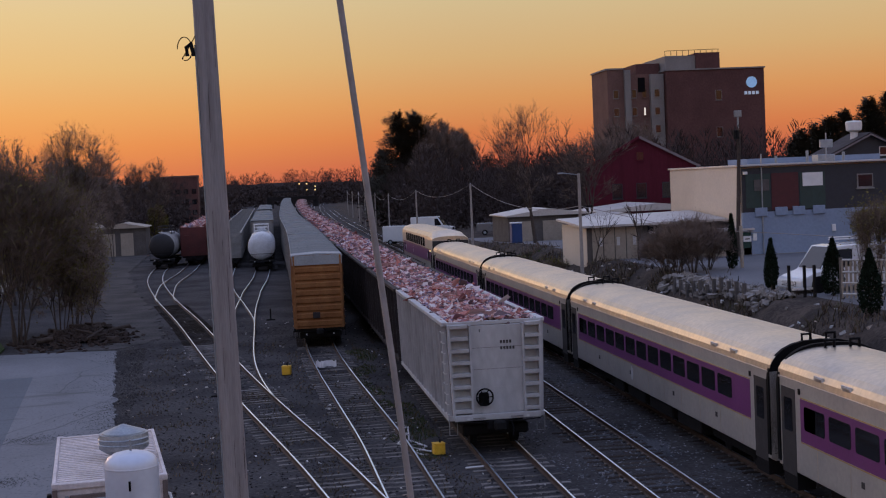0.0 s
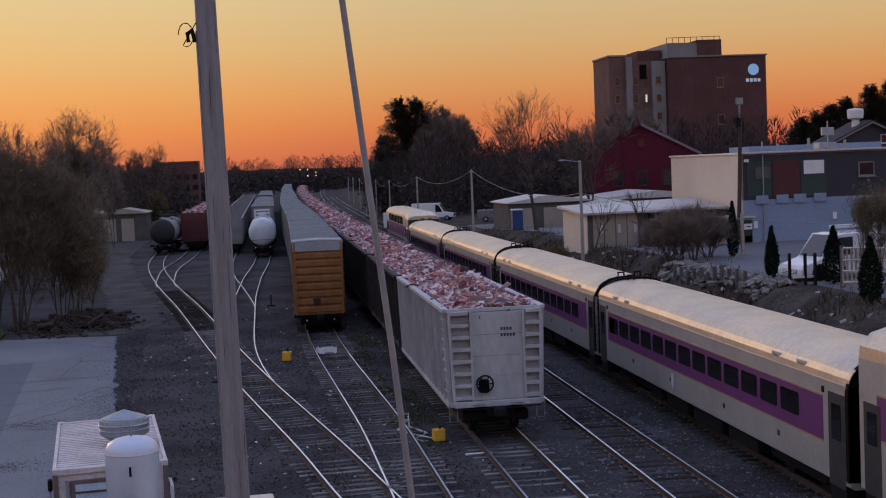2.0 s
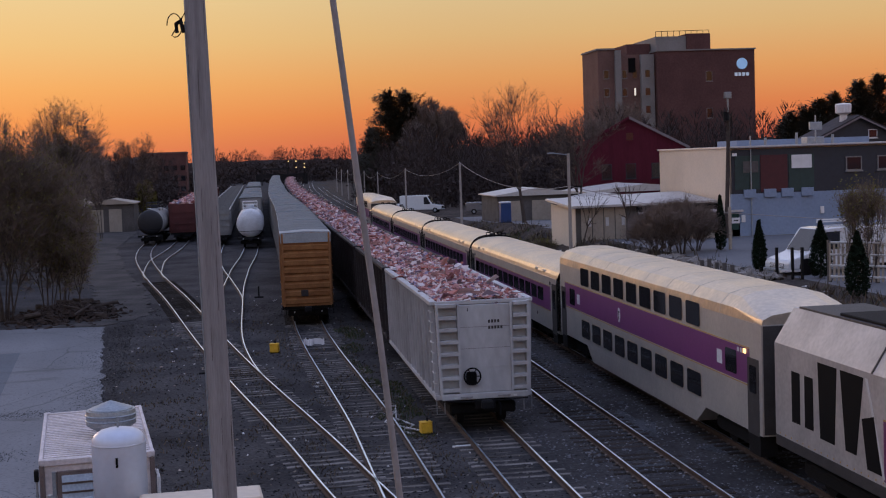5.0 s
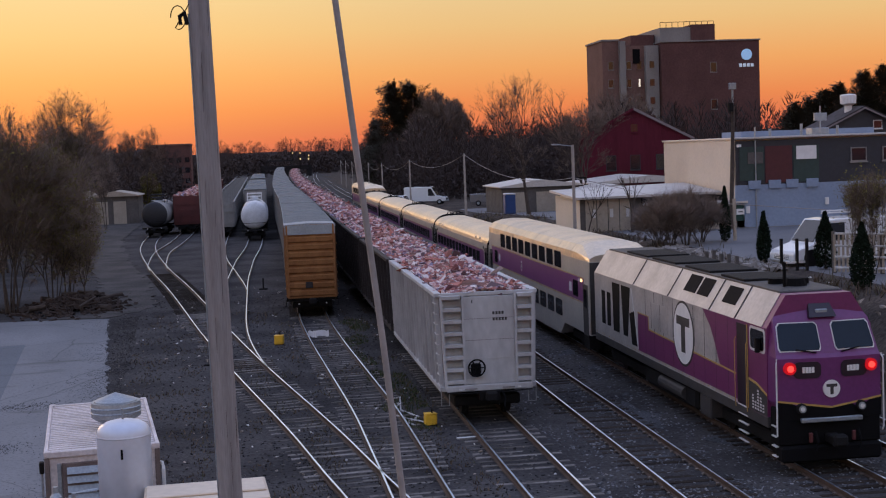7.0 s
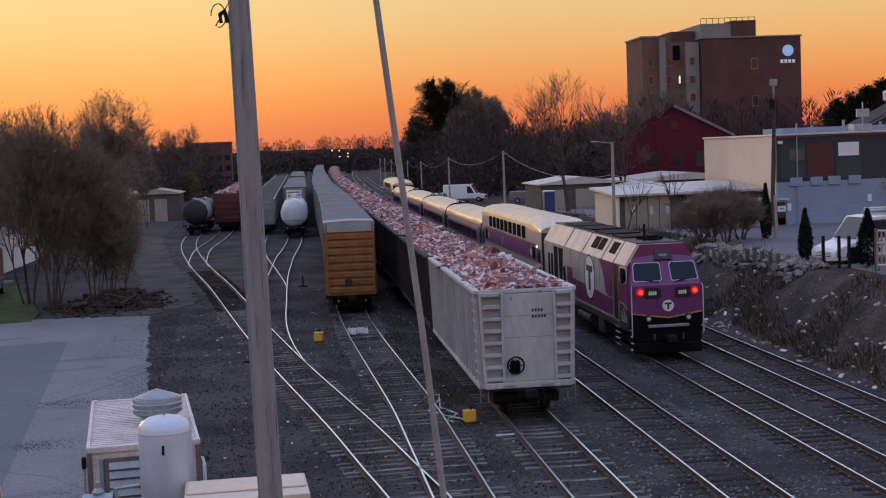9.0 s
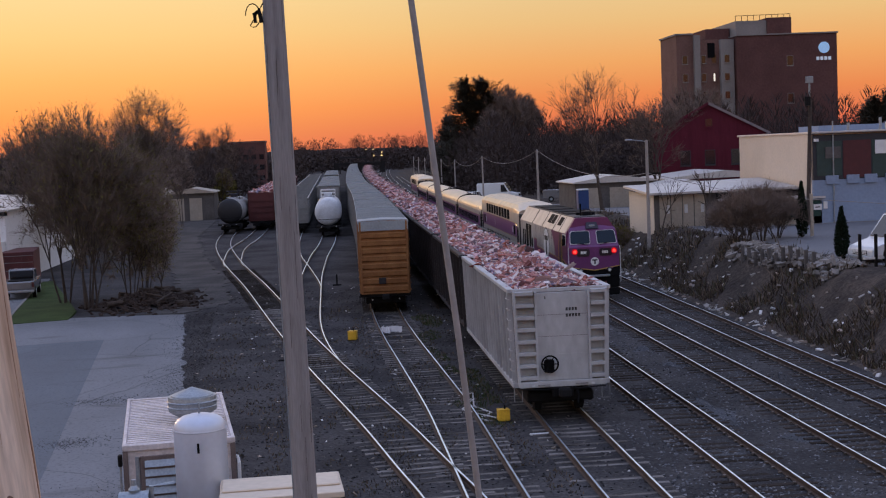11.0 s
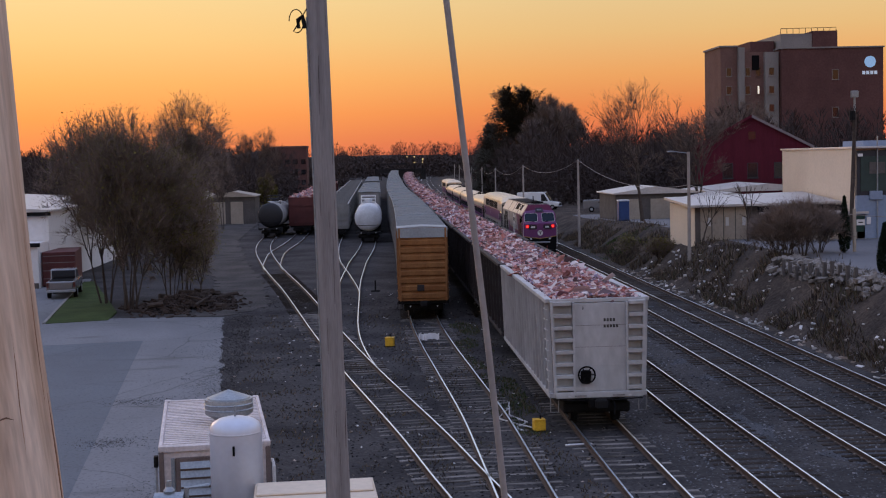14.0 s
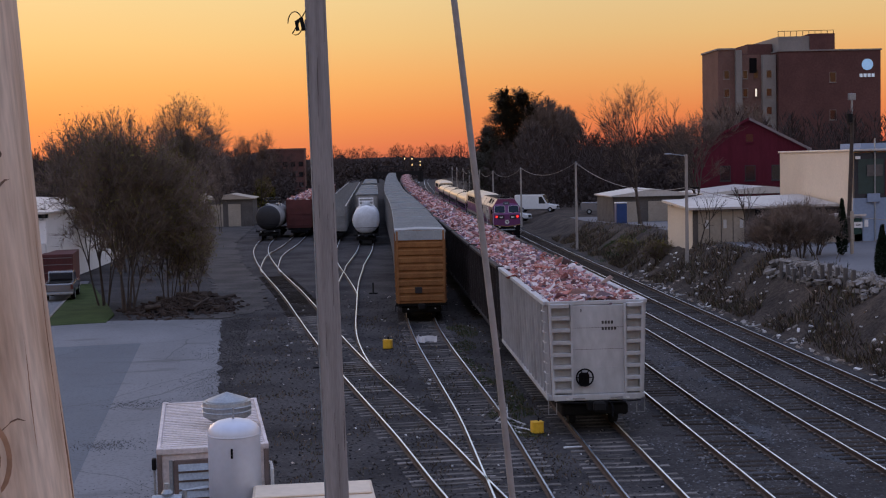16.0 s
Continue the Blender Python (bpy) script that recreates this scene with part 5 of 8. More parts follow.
def build_boxcar(end_paint, near, length=17.4, top=5.13, label="", group=""):
    r = thing("boxcar", label, "freight car", group=group)
    hw, zb, L = 1.33, 0.95, length
    for s in (-1, 1):
        part("side_wall", box(*sorted((s * hw, s * (hw - 0.06))), 0.0, L, zb, top - 0.2), end_paint, r)
        n = 16
        for i in range(n):
            y = 0.1 + (L - 0.3) * i / (n - 1)
            part("side_post", box(*sorted((s * hw, s * (hw + 0.07))), y, y + 0.1, zb, top - 0.25), end_paint, r)
        part("side_sill", box(*sorted((s * (hw + 0.09), s * (hw - 0.04))), 0, L, zb - 0.16, zb + 0.04), M["steel_dark"], r)
        part("eave", box(*sorted((s * (hw + 0.09), s * (hw - 0.05))), 0, L, top - 0.26, top - 0.16), M["roof_white"], r)
    for e, y in ((-1, 0.0), (1, L)):
        part("end_wall", box(-hw, hw, *sorted((y, y - e * 0.08)), zb, top - 0.12), end_paint, r)
        if near and e < 0:
            for k in range(8):
                z = zb + 0.10 + k * 0.425
                prof = [(y, z), (y - 0.09, z + 0.06), (y - 0.11, z + 0.28), (y, z + 0.35)]
                one = bmesh.new()
                a = [one.verts.new((-hw + 0.1, p[0], p[1])) for p in prof]
                b = [one.verts.new((hw - 0.1, p[0], p[1])) for p in prof]
                for i in range(4):
                    j = (i + 1) % 4
                    one.faces.new((a[i], a[j], b[j], b[i]))
                one.faces.new(a[::-1])
                one.faces.new(b)
                bmesh.ops.recalc_face_normals(one, faces=one.faces[:])
                part("end_rib", one, end_paint, r, "pressed horizontal rib")
            for s in (-1, 1):
                part("corner_post", box(*sorted((s * hw, s * (hw - 0.1))), -0.12, 0, zb, top - 0.15, 0.02), end_paint, r)
                for k in range(8):
                    part("rung", tube([(s * (hw + 0.12), 0.1, 1.1 + 0.4 * k), (s * (hw + 0.12), 0.6, 1.1 + 0.4 * k)], 0.02, 5), end_paint, r)
                part("corner_lamp", box(s * 0.75 - 0.035, s * 0.75 + 0.035, -0.2, -0.15, 0.62, 0.69), M["lens"], r)
            part("brake_gear", box(-0.35, 0.05, -0.16, -0.10, 1.5, 1.86, 0.03), M["gond_dark"], r, "dark brake gear on the end")
            part("end_cap", extrude_y([(hw + 0.05, 4.47), (hw + 0.05, top - 0.14), (-hw - 0.05, top - 0.14), (-hw - 0.05, 4.47)], -0.1, 0.0), M["roof_white"], r, "pale galvanised top sheet of the end")
            part("air_hose", tube([(0.3, -0.1, 0.9), (0.34, -0.35, 0.7), (0.3, -0.42, 0.45)], 0.03, 6), M["black"], r)
            for sx in (-1, 1):
                part("stirrup", tube([(sx * 1.3 - 0.15, -0.05, 0.9), (sx * 1.3 - 0.15, -0.05, 0.5), (sx * 1.3 + 0.1, -0.05, 0.5), (sx * 1.3 + 0.1, -0.05, 0.9)], 0.02, 5), M["steel_dark"], r)
        coupler(r, y, e)
    n = 12
    prof = [(hw + 0.07, top - 0.13), (0, top - 0.06), (-hw - 0.07, top - 0.13), (-hw + 0.02, top - 0.24), (hw - 0.02, top - 0.24)]
    for i in range(n):
        y0, y1 = L * i / n, L * (i + 1) / n
        part("roof_panel", extrude_y(prof, y0 + 0.01, y1 - 0.05), M["roof_white"] if (i < 2 and near) else M["roof_grey"], r)
    part("roof_ridge", extrude_y([(x * 1.005, z + (0.03 if z > top - 0.2 else 0)) for x, z in prof], 0.0, 0.12), M["roof_white"], r)
    part("roof_ridge", extrude_y([(x * 1.005, z + (0.03 if z > top - 0.2 else 0)) for x, z in prof], L - 0.12, L), M["roof_white"], r)
    part("floor_pan", box(-hw + 0.05, hw - 0.05, 0.1, L - 0.1, 0.78, 0.98), M["steel_dark"], r)
    bogie(r, 2.4)
    bogie(r, L - 2.4)
    return r


Y_BOX = 75.0
b1 = build_boxcar(M["orange"], True, label="weathered orange boxcar with a ribbed end and pale roof")
b1.matrix_basis = track_pose(line_O, Y_BOX, 17.4)
b2 = build_boxcar(M["hopper"], False, 17.4, 5.08, "grey boxcar with a blue-grey roof", "boxcars on the yard track")
y = Y_BOX + 18.5
first = True
while y < 520:
    m = track_pose(line_O, y, 17.4)
    if first:
        b2.matrix_basis = m
    else:
        copy_thing(b2, m)
    first = False
    y += 18.5


def build_tank_car(paint, label, L=14.5, rad=1.5, zc=2.55, rail_paint="white"):
    r = thing("tank_car", label, "freight car", group="tank cars")
    prof = []
    for i in range(7):
        a = math.pi / 2 * i / 6
        prof.append((rad * math.sin(a), 0.55 - 0.55 * math.cos(a)))
    bm = bmesh.new()
    seg = 28
    rings = []
    for rr, yy in prof + [(rad, L - 0.55)] + [(p[0], L - p[1]) for p in prof[-2::-1]]:
        rings.append([bm.verts.new((max(rr, 0.02) * math.cos(2 * math.pi * k / seg), yy, zc + max(rr, 0.02) * math.sin(2 * math.pi * k / seg))) for k in range(seg)])
    for a, b in zip(rings, rings[1:]):
        for k in range(seg):
            q = (k + 1) % seg
            bm.faces.new((a[k], b[k], b[q], a[q]))
    bm.faces.new(rings[0])
    bm.faces.new(rings[-1][::-1])
    bmesh.ops.recalc_face_normals(bm, faces=bm.faces[:])
    part("tank", bm, paint, r, smooth=True)
    rail = bmesh.new()
    for s in (-0.8, 0.8):
        for y in (L / 2 - 1.6, L / 2 + 1.6):
            tube([(s, y, zc + rad - 0.3), (s, y, zc + rad + 0.75)], 0.035, 5, rail)
        for z in (0.4, 0.75):
            tube([(s, L / 2 - 1.6, zc + rad + z), (s, L / 2 + 1.6, zc + rad + z)], 0.035, 5, rail)
    for y in (L / 2 - 1.6, L / 2 + 1.6):
        for z in (0.4, 0.75):
            tube([(-0.8, y, zc + rad + z), (0.8, y, zc + rad + z)], 0.035, 5, rail)
    part("walkway_rail", rail, M[rail_paint], r, "thin walkway railing")
    part("dome", cyl((0, L / 2, zc + rad - 0.1), (0, L / 2, zc + rad + 0.45), 0.45, seg=16), paint, r)
    part("walkway", box(-0.8, 0.8, L / 2 - 1.6, L / 2 + 1.6, zc + rad - 0.02, zc + rad + 0.04), M["galv"], r)
    for e, y in ((-1, 0.0), (1, L)):
        part("end_platform", box(-1.4, 1.4, *sorted((y - e * 1.3, y + e * 0.35)), 0.86, 1.05, 0.02), M["steel_dark"], r)
        part("end_rail", tube([(-1.35, y + e * 0.3, 1.0), (-1.35, y + e * 0.3, 1.75), (1.35, y + e * 0.3, 1.75), (1.35, y + e * 0.3, 1.0)], 0.03, 5), M["steel_dark"], r)
        for x in (-0.8, 0.8):
            part("reflector", box(x - 0.06, x + 0.06, y + e * 0.36 - 0.01, y + e * 0.36 + 0.01, 0.9, 1.0), M["lens"], r)
        coupler(r, y + e * 0.3, e)
        bogie(r, y - e * 1.9)
    part("center_sill", box(-0.3, 0.3, 0, L, 0.8, 1.05), M["steel_dark"], r)
    return r


tw = build_tank_car(M["tank_white"], "white tank car with a top railing on the yard spur")
tw.matrix_basis = track_pose(line_W, 149, 14.5)
tb = build_tank_car(M["tank_black"], "black tank car at the end of the ladder track", 11.5, rail_paint="tank_black")
tb.matrix_basis = pose(line_L(163.5) + 0.05, 163.5, 0, 0, 0, -3)
tb_tank = next(c for c in tb.children if c.name.startswith("tank"))
tb_tank.data.materials.append(M["hopper"])
tb_tank.data.polygons.foreach_set("material_index", [1 if 0.6 < p.center.y < 10.9 else 0 for p in tb_tank.data.polygons])


def build_open_hopper(paint, label, L=15.5, top=3.9, load=None):
    r = thing("hopper_car", label, "freight car", group="freight cars beyond the spurs")
    hw, zb = 1.5, 1.0
    for s in (-1, 1):
        part("side_wall", box(*sorted((s * hw, s * (hw - 0.07))), 0, L, zb, top), paint, r)
        for i in range(13):
            y = 0.1 + (L - 0.3) * i / 12
            part("side_post", box(*sorted((s * hw, s * (hw + 0.09))), y, y + 0.12, zb, top - 0.1), paint, r)
        part("top_rail", box(*sorted((s * (hw + 0.1), s * (hw - 0.08))), 0, L, top - 0.1, top + 0.03, 0.02), paint, r)
    for e, y in ((-1, 0.0), (1, L)):
        part("end_wall", box(-hw, hw, *sorted((y, y - e * 0.08)), zb, top - 0.02), paint, r)
        for k in range(4):
            part("end_rib", box(-hw, hw, *sorted((y, y + e * 0.08)), zb + 0.3 + k * 0.7, zb + 0.42 + k * 0.7), paint, r)
        coupler(r, y, e)
        bogie(r, y - e * 2.0)
    part("floor_pan", box(-hw + 0.08, hw - 0.08, 0.08, L - 0.08, 0.75, 1.1), M["steel_dark"], r)
    if load:
        part("load", heap_base(hw - 0.08, 0.1, L - 0.1, top - 0.15, 4.0), load, r, "red-brown scrap load")
    return r


hop = build_open_hopper(M["hopper"], "grey empty hopper car on the yard spur")
red = build_open_hopper(M["oxide"], "oxide-red gondola car heaped with pink debris", 15.5, 4.5)
for base, line, y0, n in ((hop, line_H, 158, 12), (red, line_R, 169, 8)):
    for i in range(n):
        m = track_pose(line, y0 + i * 17.0, 15.5)
        if i == 0:
            base.matrix_basis = m
        else:
            copy_thing(base, m)
        if base is red:
            copy_thing(loads[i % 3], m @ pose(0, 0.05, 0.38))
y = 168
for i in range(9):
    m = track_pose(lambda q: line_W(170) + (q - 170) * 0.012, y, 15.5)
    copy_thing(tw if i == 4 else b2, m)
    y += 18.6

# ---------------------------------------------------------------- near poles and cable


def build_wood_pole():
    r = thing("wooden_pole", "fresh tan wooden pole with long cracks and knots", "pole")
    top, low = Vector((-7.768, 1.647, 8.945)), Vector((-7.725, 1.601, 8.357))
    ax = (top - low).normalized()
    rad = 0.155
    one = bmesh.new()
    seg, n = 48, 150
    p0 = low - ax * 8.7 + Vector((-rad - 0.026, 0.06, 0))
    flare = lambda z: 0.012 * (1 - smooth(8.27, 8.66, z))
    rings = []
    for j in range(n + 1):
        z = j / n
        c = p0 + ax * (11.2 * z)
        ring = []
        for k in range(seg):
            a = 2 * math.pi * k / seg
            h = c.z
            rr = rad * 1.02 + flare(h) + 0.0022 * noise.noise((math.cos(a) * 5, math.sin(a) * 5, h * 0.6)) + 0.0012 * noise.noise((math.cos(a) * 14, math.sin(a) * 14, h * 1.1))
            ring.append(one.verts.new(c + Vector((math.cos(a) * rr, math.sin(a) * rr, 0))))
        rings.append(ring)
    for a, b in zip(rings, rings[1:]):
        for k in range(seg):
            q = (k + 1) % seg
            one.faces.new((a[k], a[q], b[q], b[k]))
    one.faces.new(rings[0][::-1])
    one.faces.new(rings[-1])
    part("shaft", one, M["fresh_wood"], r, smooth=True)
    # knots and drying cracks on the side that faces the yard
    axis_at = lambda z: p0 + ax * ((z - p0.z) / ax.z)
    def on_shaft(ang, z, o):
        c = axis_at(z)
        k = rad * 1.02 + flare(z) + o
        return Vector((c.x + k * math.cos(radians(ang)), c.y + k * math.sin(radians(ang)), z))
    for ang, z, s in ((-52, 8.425, 0.024), (-27, 8.767, 0.004), (-24, 8.36, 0.004)):
        one = bmesh.new()
        rows = []
        for o, q in ((-0.004, 1.25), (0.002, 1.0), (0.004, 0.55), (0.0025, 0.25)):
            rows.append([one.verts.new(on_shaft(ang + math.degrees(s * q * math.cos(2 * math.pi * k / 16) / rad), z + s * 1.15 * q * math.sin(2 * math.pi * k / 16), o)) for k in range(16)])
        for a, b in zip(rows, rows[1:]):
            for k in range(16):
                one.faces.new((a[k], a[(k + 1) % 16], b[(k + 1) % 16], b[k]))
        one.faces.new(rows[-1])
        part("knot", one, M["knot"] if s < 0.02 else M["knot_wood"], r, "raised knot", smooth=True)
    one = bmesh.new()
    rows = [[one.verts.new(on_shaft(-52 + math.degrees(0.024 * q * math.cos(2 * math.pi * k / 28) / rad), 8.425 + 0.03 * q * math.sin(2 * math.pi * k / 28), w)) for k in range(28)] for q, w in ((1.25, -0.001), (1.4, 0.0012), (1.55, 0.0012), (1.75, -0.001))]
    for a, b in zip(rows, rows[1:]):
        for k in range(28):
            one.faces.new((a[k], a[(k + 1) % 28], b[(k + 1) % 28], b[k]))
    part("knot_collar", one, M["knot_wood"], r, "red-brown resin collar round the knot", smooth=True)
    local = random.Random(5)
    for i in range(12):
        ang, z = local.uniform(-75, 20), local.uniform(8.1, 9.1)
        ln = local.uniform(0.08, 0.35)
        pts = [on_shaft(ang + local.uniform(-0.6, 0.6), z + ln * k / 5, -0.0002) for k in range(6)]
        part("crack", tube(pts, [0.0002, 0.0006, 0.0009, 0.0009, 0.0006, 0.0002], 4), M["knot_wood"], r)
    for z, ang in ((8.455, -40), (8.73, -28)):
        part("dark_streak", tube([on_shaft(ang + k * 4, z + 0.008 * math.sin(k * 0.9), -0.001) for k in range(-3, 4)], [0.0003, 0.001, 0.0016, 0.002, 0.0016, 0.001, 0.0003], 5), M["knot"], r)


def build_cable():
    pts = [(-7.2, 2.421, 9.018), (-7.172, 2.397, 8.717), (-7.144, 2.374, 8.417), (-7.121, 2.351, 8.135)]
    d0 = Vector(pts[0]) - Vector(pts[1])
    d1 = Vector(pts[3]) - Vector(pts[2])
    line = [Vector(pts[0]) + d0 * 6, Vector(pts[0]) + d0 * 2] + [Vector(p) for p in pts] + [Vector(pts[3]) + d1 * 3, Vector(pts[3]) + d1 * 31.2]
    solo("guy_wire", tube(line, 0.0058, 8), M["cable"], "thin grey-brown guy wire slanting down to the ground", "wire", smooth=True)


def build_tall_pole():
    r = thing("utility_pole", "tall weathered grey wooden utility pole with a conduit", "pole")
    b, t = Vector((-7.735, 19, -0.24)), Vector((-7.925, 19, 11.6))
    one = bmesh.new()
    seg, n = 20, 40
    rings = []
    for j in range(n + 1):
        c = b.lerp(t, j / n)
        rr = 0.184 - 0.042 * j / n
        rings.append([one.verts.new(c + Vector((math.cos(2 * math.pi * k / seg), math.sin(2 * math.pi * k / seg), 0)) * (rr + 0.004 * noise.noise((k * 1.7, j * 0.4, 2)))) for k in range(seg)])
    for a, q in zip(rings, rings[1:]):
        for k in range(seg):
            one.faces.new((a[k], a[(k + 1) % seg], q[(k + 1) % seg], q[k]))
    one.faces.new(rings[0][::-1])
    one.faces.new(rings[-1])
    part("shaft", one, M["pole_wood"], r, smooth=True)
    def side(z, o):
        c = b.lerp(t, (z - b.z) / (t.z - b.z))
        return Vector((c.x - 0.165 - o, c.y - 0.05, z))
    part("conduit", tube([side(z, -0.006 - 0.0025 * max(0, z - 4)) for z in np.linspace(-0.2, 10.75, 12)], 0.016, 6), M["galv"], r, "thin conduit up the side")
    hook = [side(10.6, 0.0), side(10.78, 0.04), side(10.72, 0.1), side(10.6, 0.09)]
    part("bracket", tube(hook, 0.03, 6), M["steel_dark"], r, "hooked bracket")
    loop = [side(10.7 + 0.16 * math.sin(a), 0.12 + 0.10 * math.cos(a)) for a in np.linspace(0, 5.2, 14)] + [side(10.9, -0.05)]
    part("wire_loop", tube(loop, 0.008, 5), M["black"], r, "loose loop of wire")
    local = random.Random(3)
    for i in range(18):
        z, a = local.uniform(3, 11), local.uniform(-150, -30)
        c = b.lerp(t, (z - b.z) / (t.z - b.z))
        P = lambda zz: Vector((c.x + 0.166 * math.cos(radians(a)), c.y + 0.166 * math.sin(radians(a)), zz))
        part("crack", tube([P(z), P(z + local.uniform(0.2, 0.7))], 0.0025, 4), M["bark"], r)


build_wood_pole()
build_cable()
build_tall_pole()

# ---------------------------------------------------------------- container and tank beside the yard


def build_container():
    r = thing("equipment_container", "faded beige steel equipment container with louvres and corner castings", "container", pose(-10.75, 29.85, -0.16, 0, 0, 6.8))
    w, L, h = 1.22, 6.0, 2.76
    part("wall", box(-w + 0.05, w - 0.05, 0.05, 0.10, 0.15, h - 0.1), M["container"], r)
    for s in (-1, 1):
        one = bmesh.new()
        n = 40
        a = []
        for i in range(n + 1):
            y = 0.1 + (L - 0.2) * i / n
            x = s * (w - 0.03 - (0.035 if i % 4 in (1, 2) else 0))
            a.append((one.verts.new((x, y, 0.15)), one.verts.new((x, y, h - 0.1))))
        for p, q in zip(a, a[1:]):
            one.faces.new((p[0], q[0], q[1], p[1]))
        part("wall", one, M["container"], r, "corrugated side wall")
        part("top_rail", box(*sorted((s * w, s * (w - 0.08))), 0, L, h - 0.12, h, 0.01), M["container"], r)
        part("bottom_rail", box(*sorted((s * w, s * (w - 0.08))), 0, L, 0.0, 0.16, 0.01), M["cont_dark"], r)
        for y in (0.0, L - 0.12):
            part("corner_post", box(*sorted((s * w, s * (w - 0.11))), y, y + 0.12, 0.1, h - 0.1, 0.01), M["cont_dark"], r, "brown corner post")
            part("corner_casting", box(*sorted((s * (w + 0.004), s * (w - 0.16))), y - 0.004, y + 0.17, h - 0.1, h + 0.012, 0.015), M["container"], r)
    part("end_wall", box(-w + 0.05, w - 0.05, L - 0.1, L - 0.05, 0.15, h - 0.1), M["container"], r)
    part("header", box(-w, w, 0, 0.1, h - 0.13, h, 0.01), M["container"], r)
    part("header", box(-w, w, L - 0.1, L, h - 0.13, h, 0.01), M["container"], r)
    part("roof_sheet", box(-w + 0.07, w - 0.07, 0.08, L - 0.08, h - 0.07, h - 0.05), M["container"], r)
    for i in range(26):
        y = 0.2 + i * 0.218
        part("roof_rib", extrude_y([(-w + 0.1, h - 0.05), (w - 0.1, h - 0.05), (w - 0.1, h - 0.02), (-w + 0.1, h - 0.02)], y, y + 0.11), M["container"], r)
    part("louvre_frame", box(-0.86, 0.32, -0.03, 0.05, 0.55, 2.5, 0.01), M["cont_dark"], r, "dark louvre frame")
    for i in range(9):
        z = 0.70 + i * 0.2
        one = bmesh.new()
        a = [one.verts.new(p) for p in ((-0.76, -0.04, z), (0.22, -0.04, z), (0.22, -0.10, z - 0.03), (-0.76, -0.10, z - 0.03))]
        b = [one.verts.new(p) for p in ((-0.76, -0.03, z + 0.11), (0.22, -0.03, z + 0.11), (0.22, -0.01, z + 0.1), (-0.76, -0.01, z + 0.1))]
        one.faces.new((a[3], a[2], b[1], b[0]))
        one.faces.new((a[0], a[1], a[2], a[3]))
        one.faces.new((b[0], b[1], b[2], b[3]))
        part("louvre", one, M["galv"], r)
    part("hood_edge", box(-0.96, -0.88, -0.04, 0.04, 0.5, 2.5), M["galv"], r)
    for x in (-w - 0.12,):
        part("conduit_box", box(x, x + 0.1, 0.25, 0.45, 2.25, 2.5, 0.02), M["steel_dark"], r)
        part("conduit", tube([(x + 0.05, 0.35, 2.3), (x + 0.05, 0.35, 1.2)], 0.03, 6), M["galv"], r)
    part("vent_pipe", tube([(w + 0.06, -0.06, 0.1), (w + 0.06, -0.06, 2.2), (w + 0.04, 0.05, 2.32), (w - 0.1, 0.1, 2.35)], 0.04, 8), M["frame_white"], r, "pale bent vent pipe")


def lathe(prof, seg=24):
    bm = bmesh.new()
    rings = [[bm.verts.new((max(rr, 0.004) * math.cos(2 * math.pi * k / seg), max(rr, 0.004) * math.sin(2 * math.pi * k / seg), z)) for k in range(seg)] for rr, z in prof]
    for a, b in zip(rings, rings[1:]):
        for k in range(seg):
            q = (k + 1) % seg
            bm.faces.new((a[k], a[q], b[q], b[k]))
    bm.faces.new(rings[0][::-1])
    bm.faces.new(rings[-1])
    return bm


def build_roof_vent():
    r = thing("roof_ventilator", "round galvanised ventilator cap with a conical top", "vent", pose(-10.65, 32.2, 2.55))
    part("stack", cyl((0, 0, 0), (0, 0, 0.4), 0.3, seg=20), M["galv"], r)
    part("band", lathe([(0.36, 0.18), (0.57, 0.32), (0.57, 0.41), (0.59, 0.43), (0.57, 0.45), (0.575, 0.53), (0.595, 0.55), (0.575, 0.57), (0.56, 0.66), (0.47, 0.66), (0.3, 0.4)], 32), M["galv"], r, "ribbed wind band")
    part("cone", lathe([(0.50, 0.665), (0.49, 0.69), (0.004, 0.87)], 32), M["galv"], r, "shallow conical cap")
    for a in (30, 150, 270):
        part("strut", tube([(0.5 * math.cos(radians(a)), 0.5 * math.sin(radians(a)), 0.36), (0.32 * math.cos(radians(a)), 0.32 * math.sin(radians(a)), 0.2)], 0.015, 5), M["steel_dark"], r)


def build_tank():
    r = thing("storage_tank", "pale blue-grey upright steel tank with a domed top", "tank", pose(-10.12, 28.2, -0.16))
    prof = [(0.54, 0.25), (0.545, 3.36), (0.53, 3.46), (0.47, 3.55), (0.36, 3.62), (0.2, 3.66), (0.004, 3.675)]
    part("shell", lathe(prof, 48), M["tank_steel"], r, smooth=True)
    part("band", lathe([(0.55, 3.34), (0.556, 3.36), (0.55, 3.38)], 36), M["tank_steel"], r)
    part("skirt", cyl((0, 0, 0), (0, 0, 0.26), 0.5, seg=24), M["steel_dark"], r)
    part("top_pipe", tube([(0, 0, 3.65), (0, 0, 3.9)], 0.025, 6), M["galv"], r)
    part("gauge", box(-0.022, 0.022, -0.565, -0.54, 2.95, 3.15), M["black"], r, "small dark sight gauge")
    part("label_plate", box(-0.25, -0.05, -0.56, -0.545, 1.7, 1.9), M["white"], r)


build_container()
build_roof_vent()
build_tank()


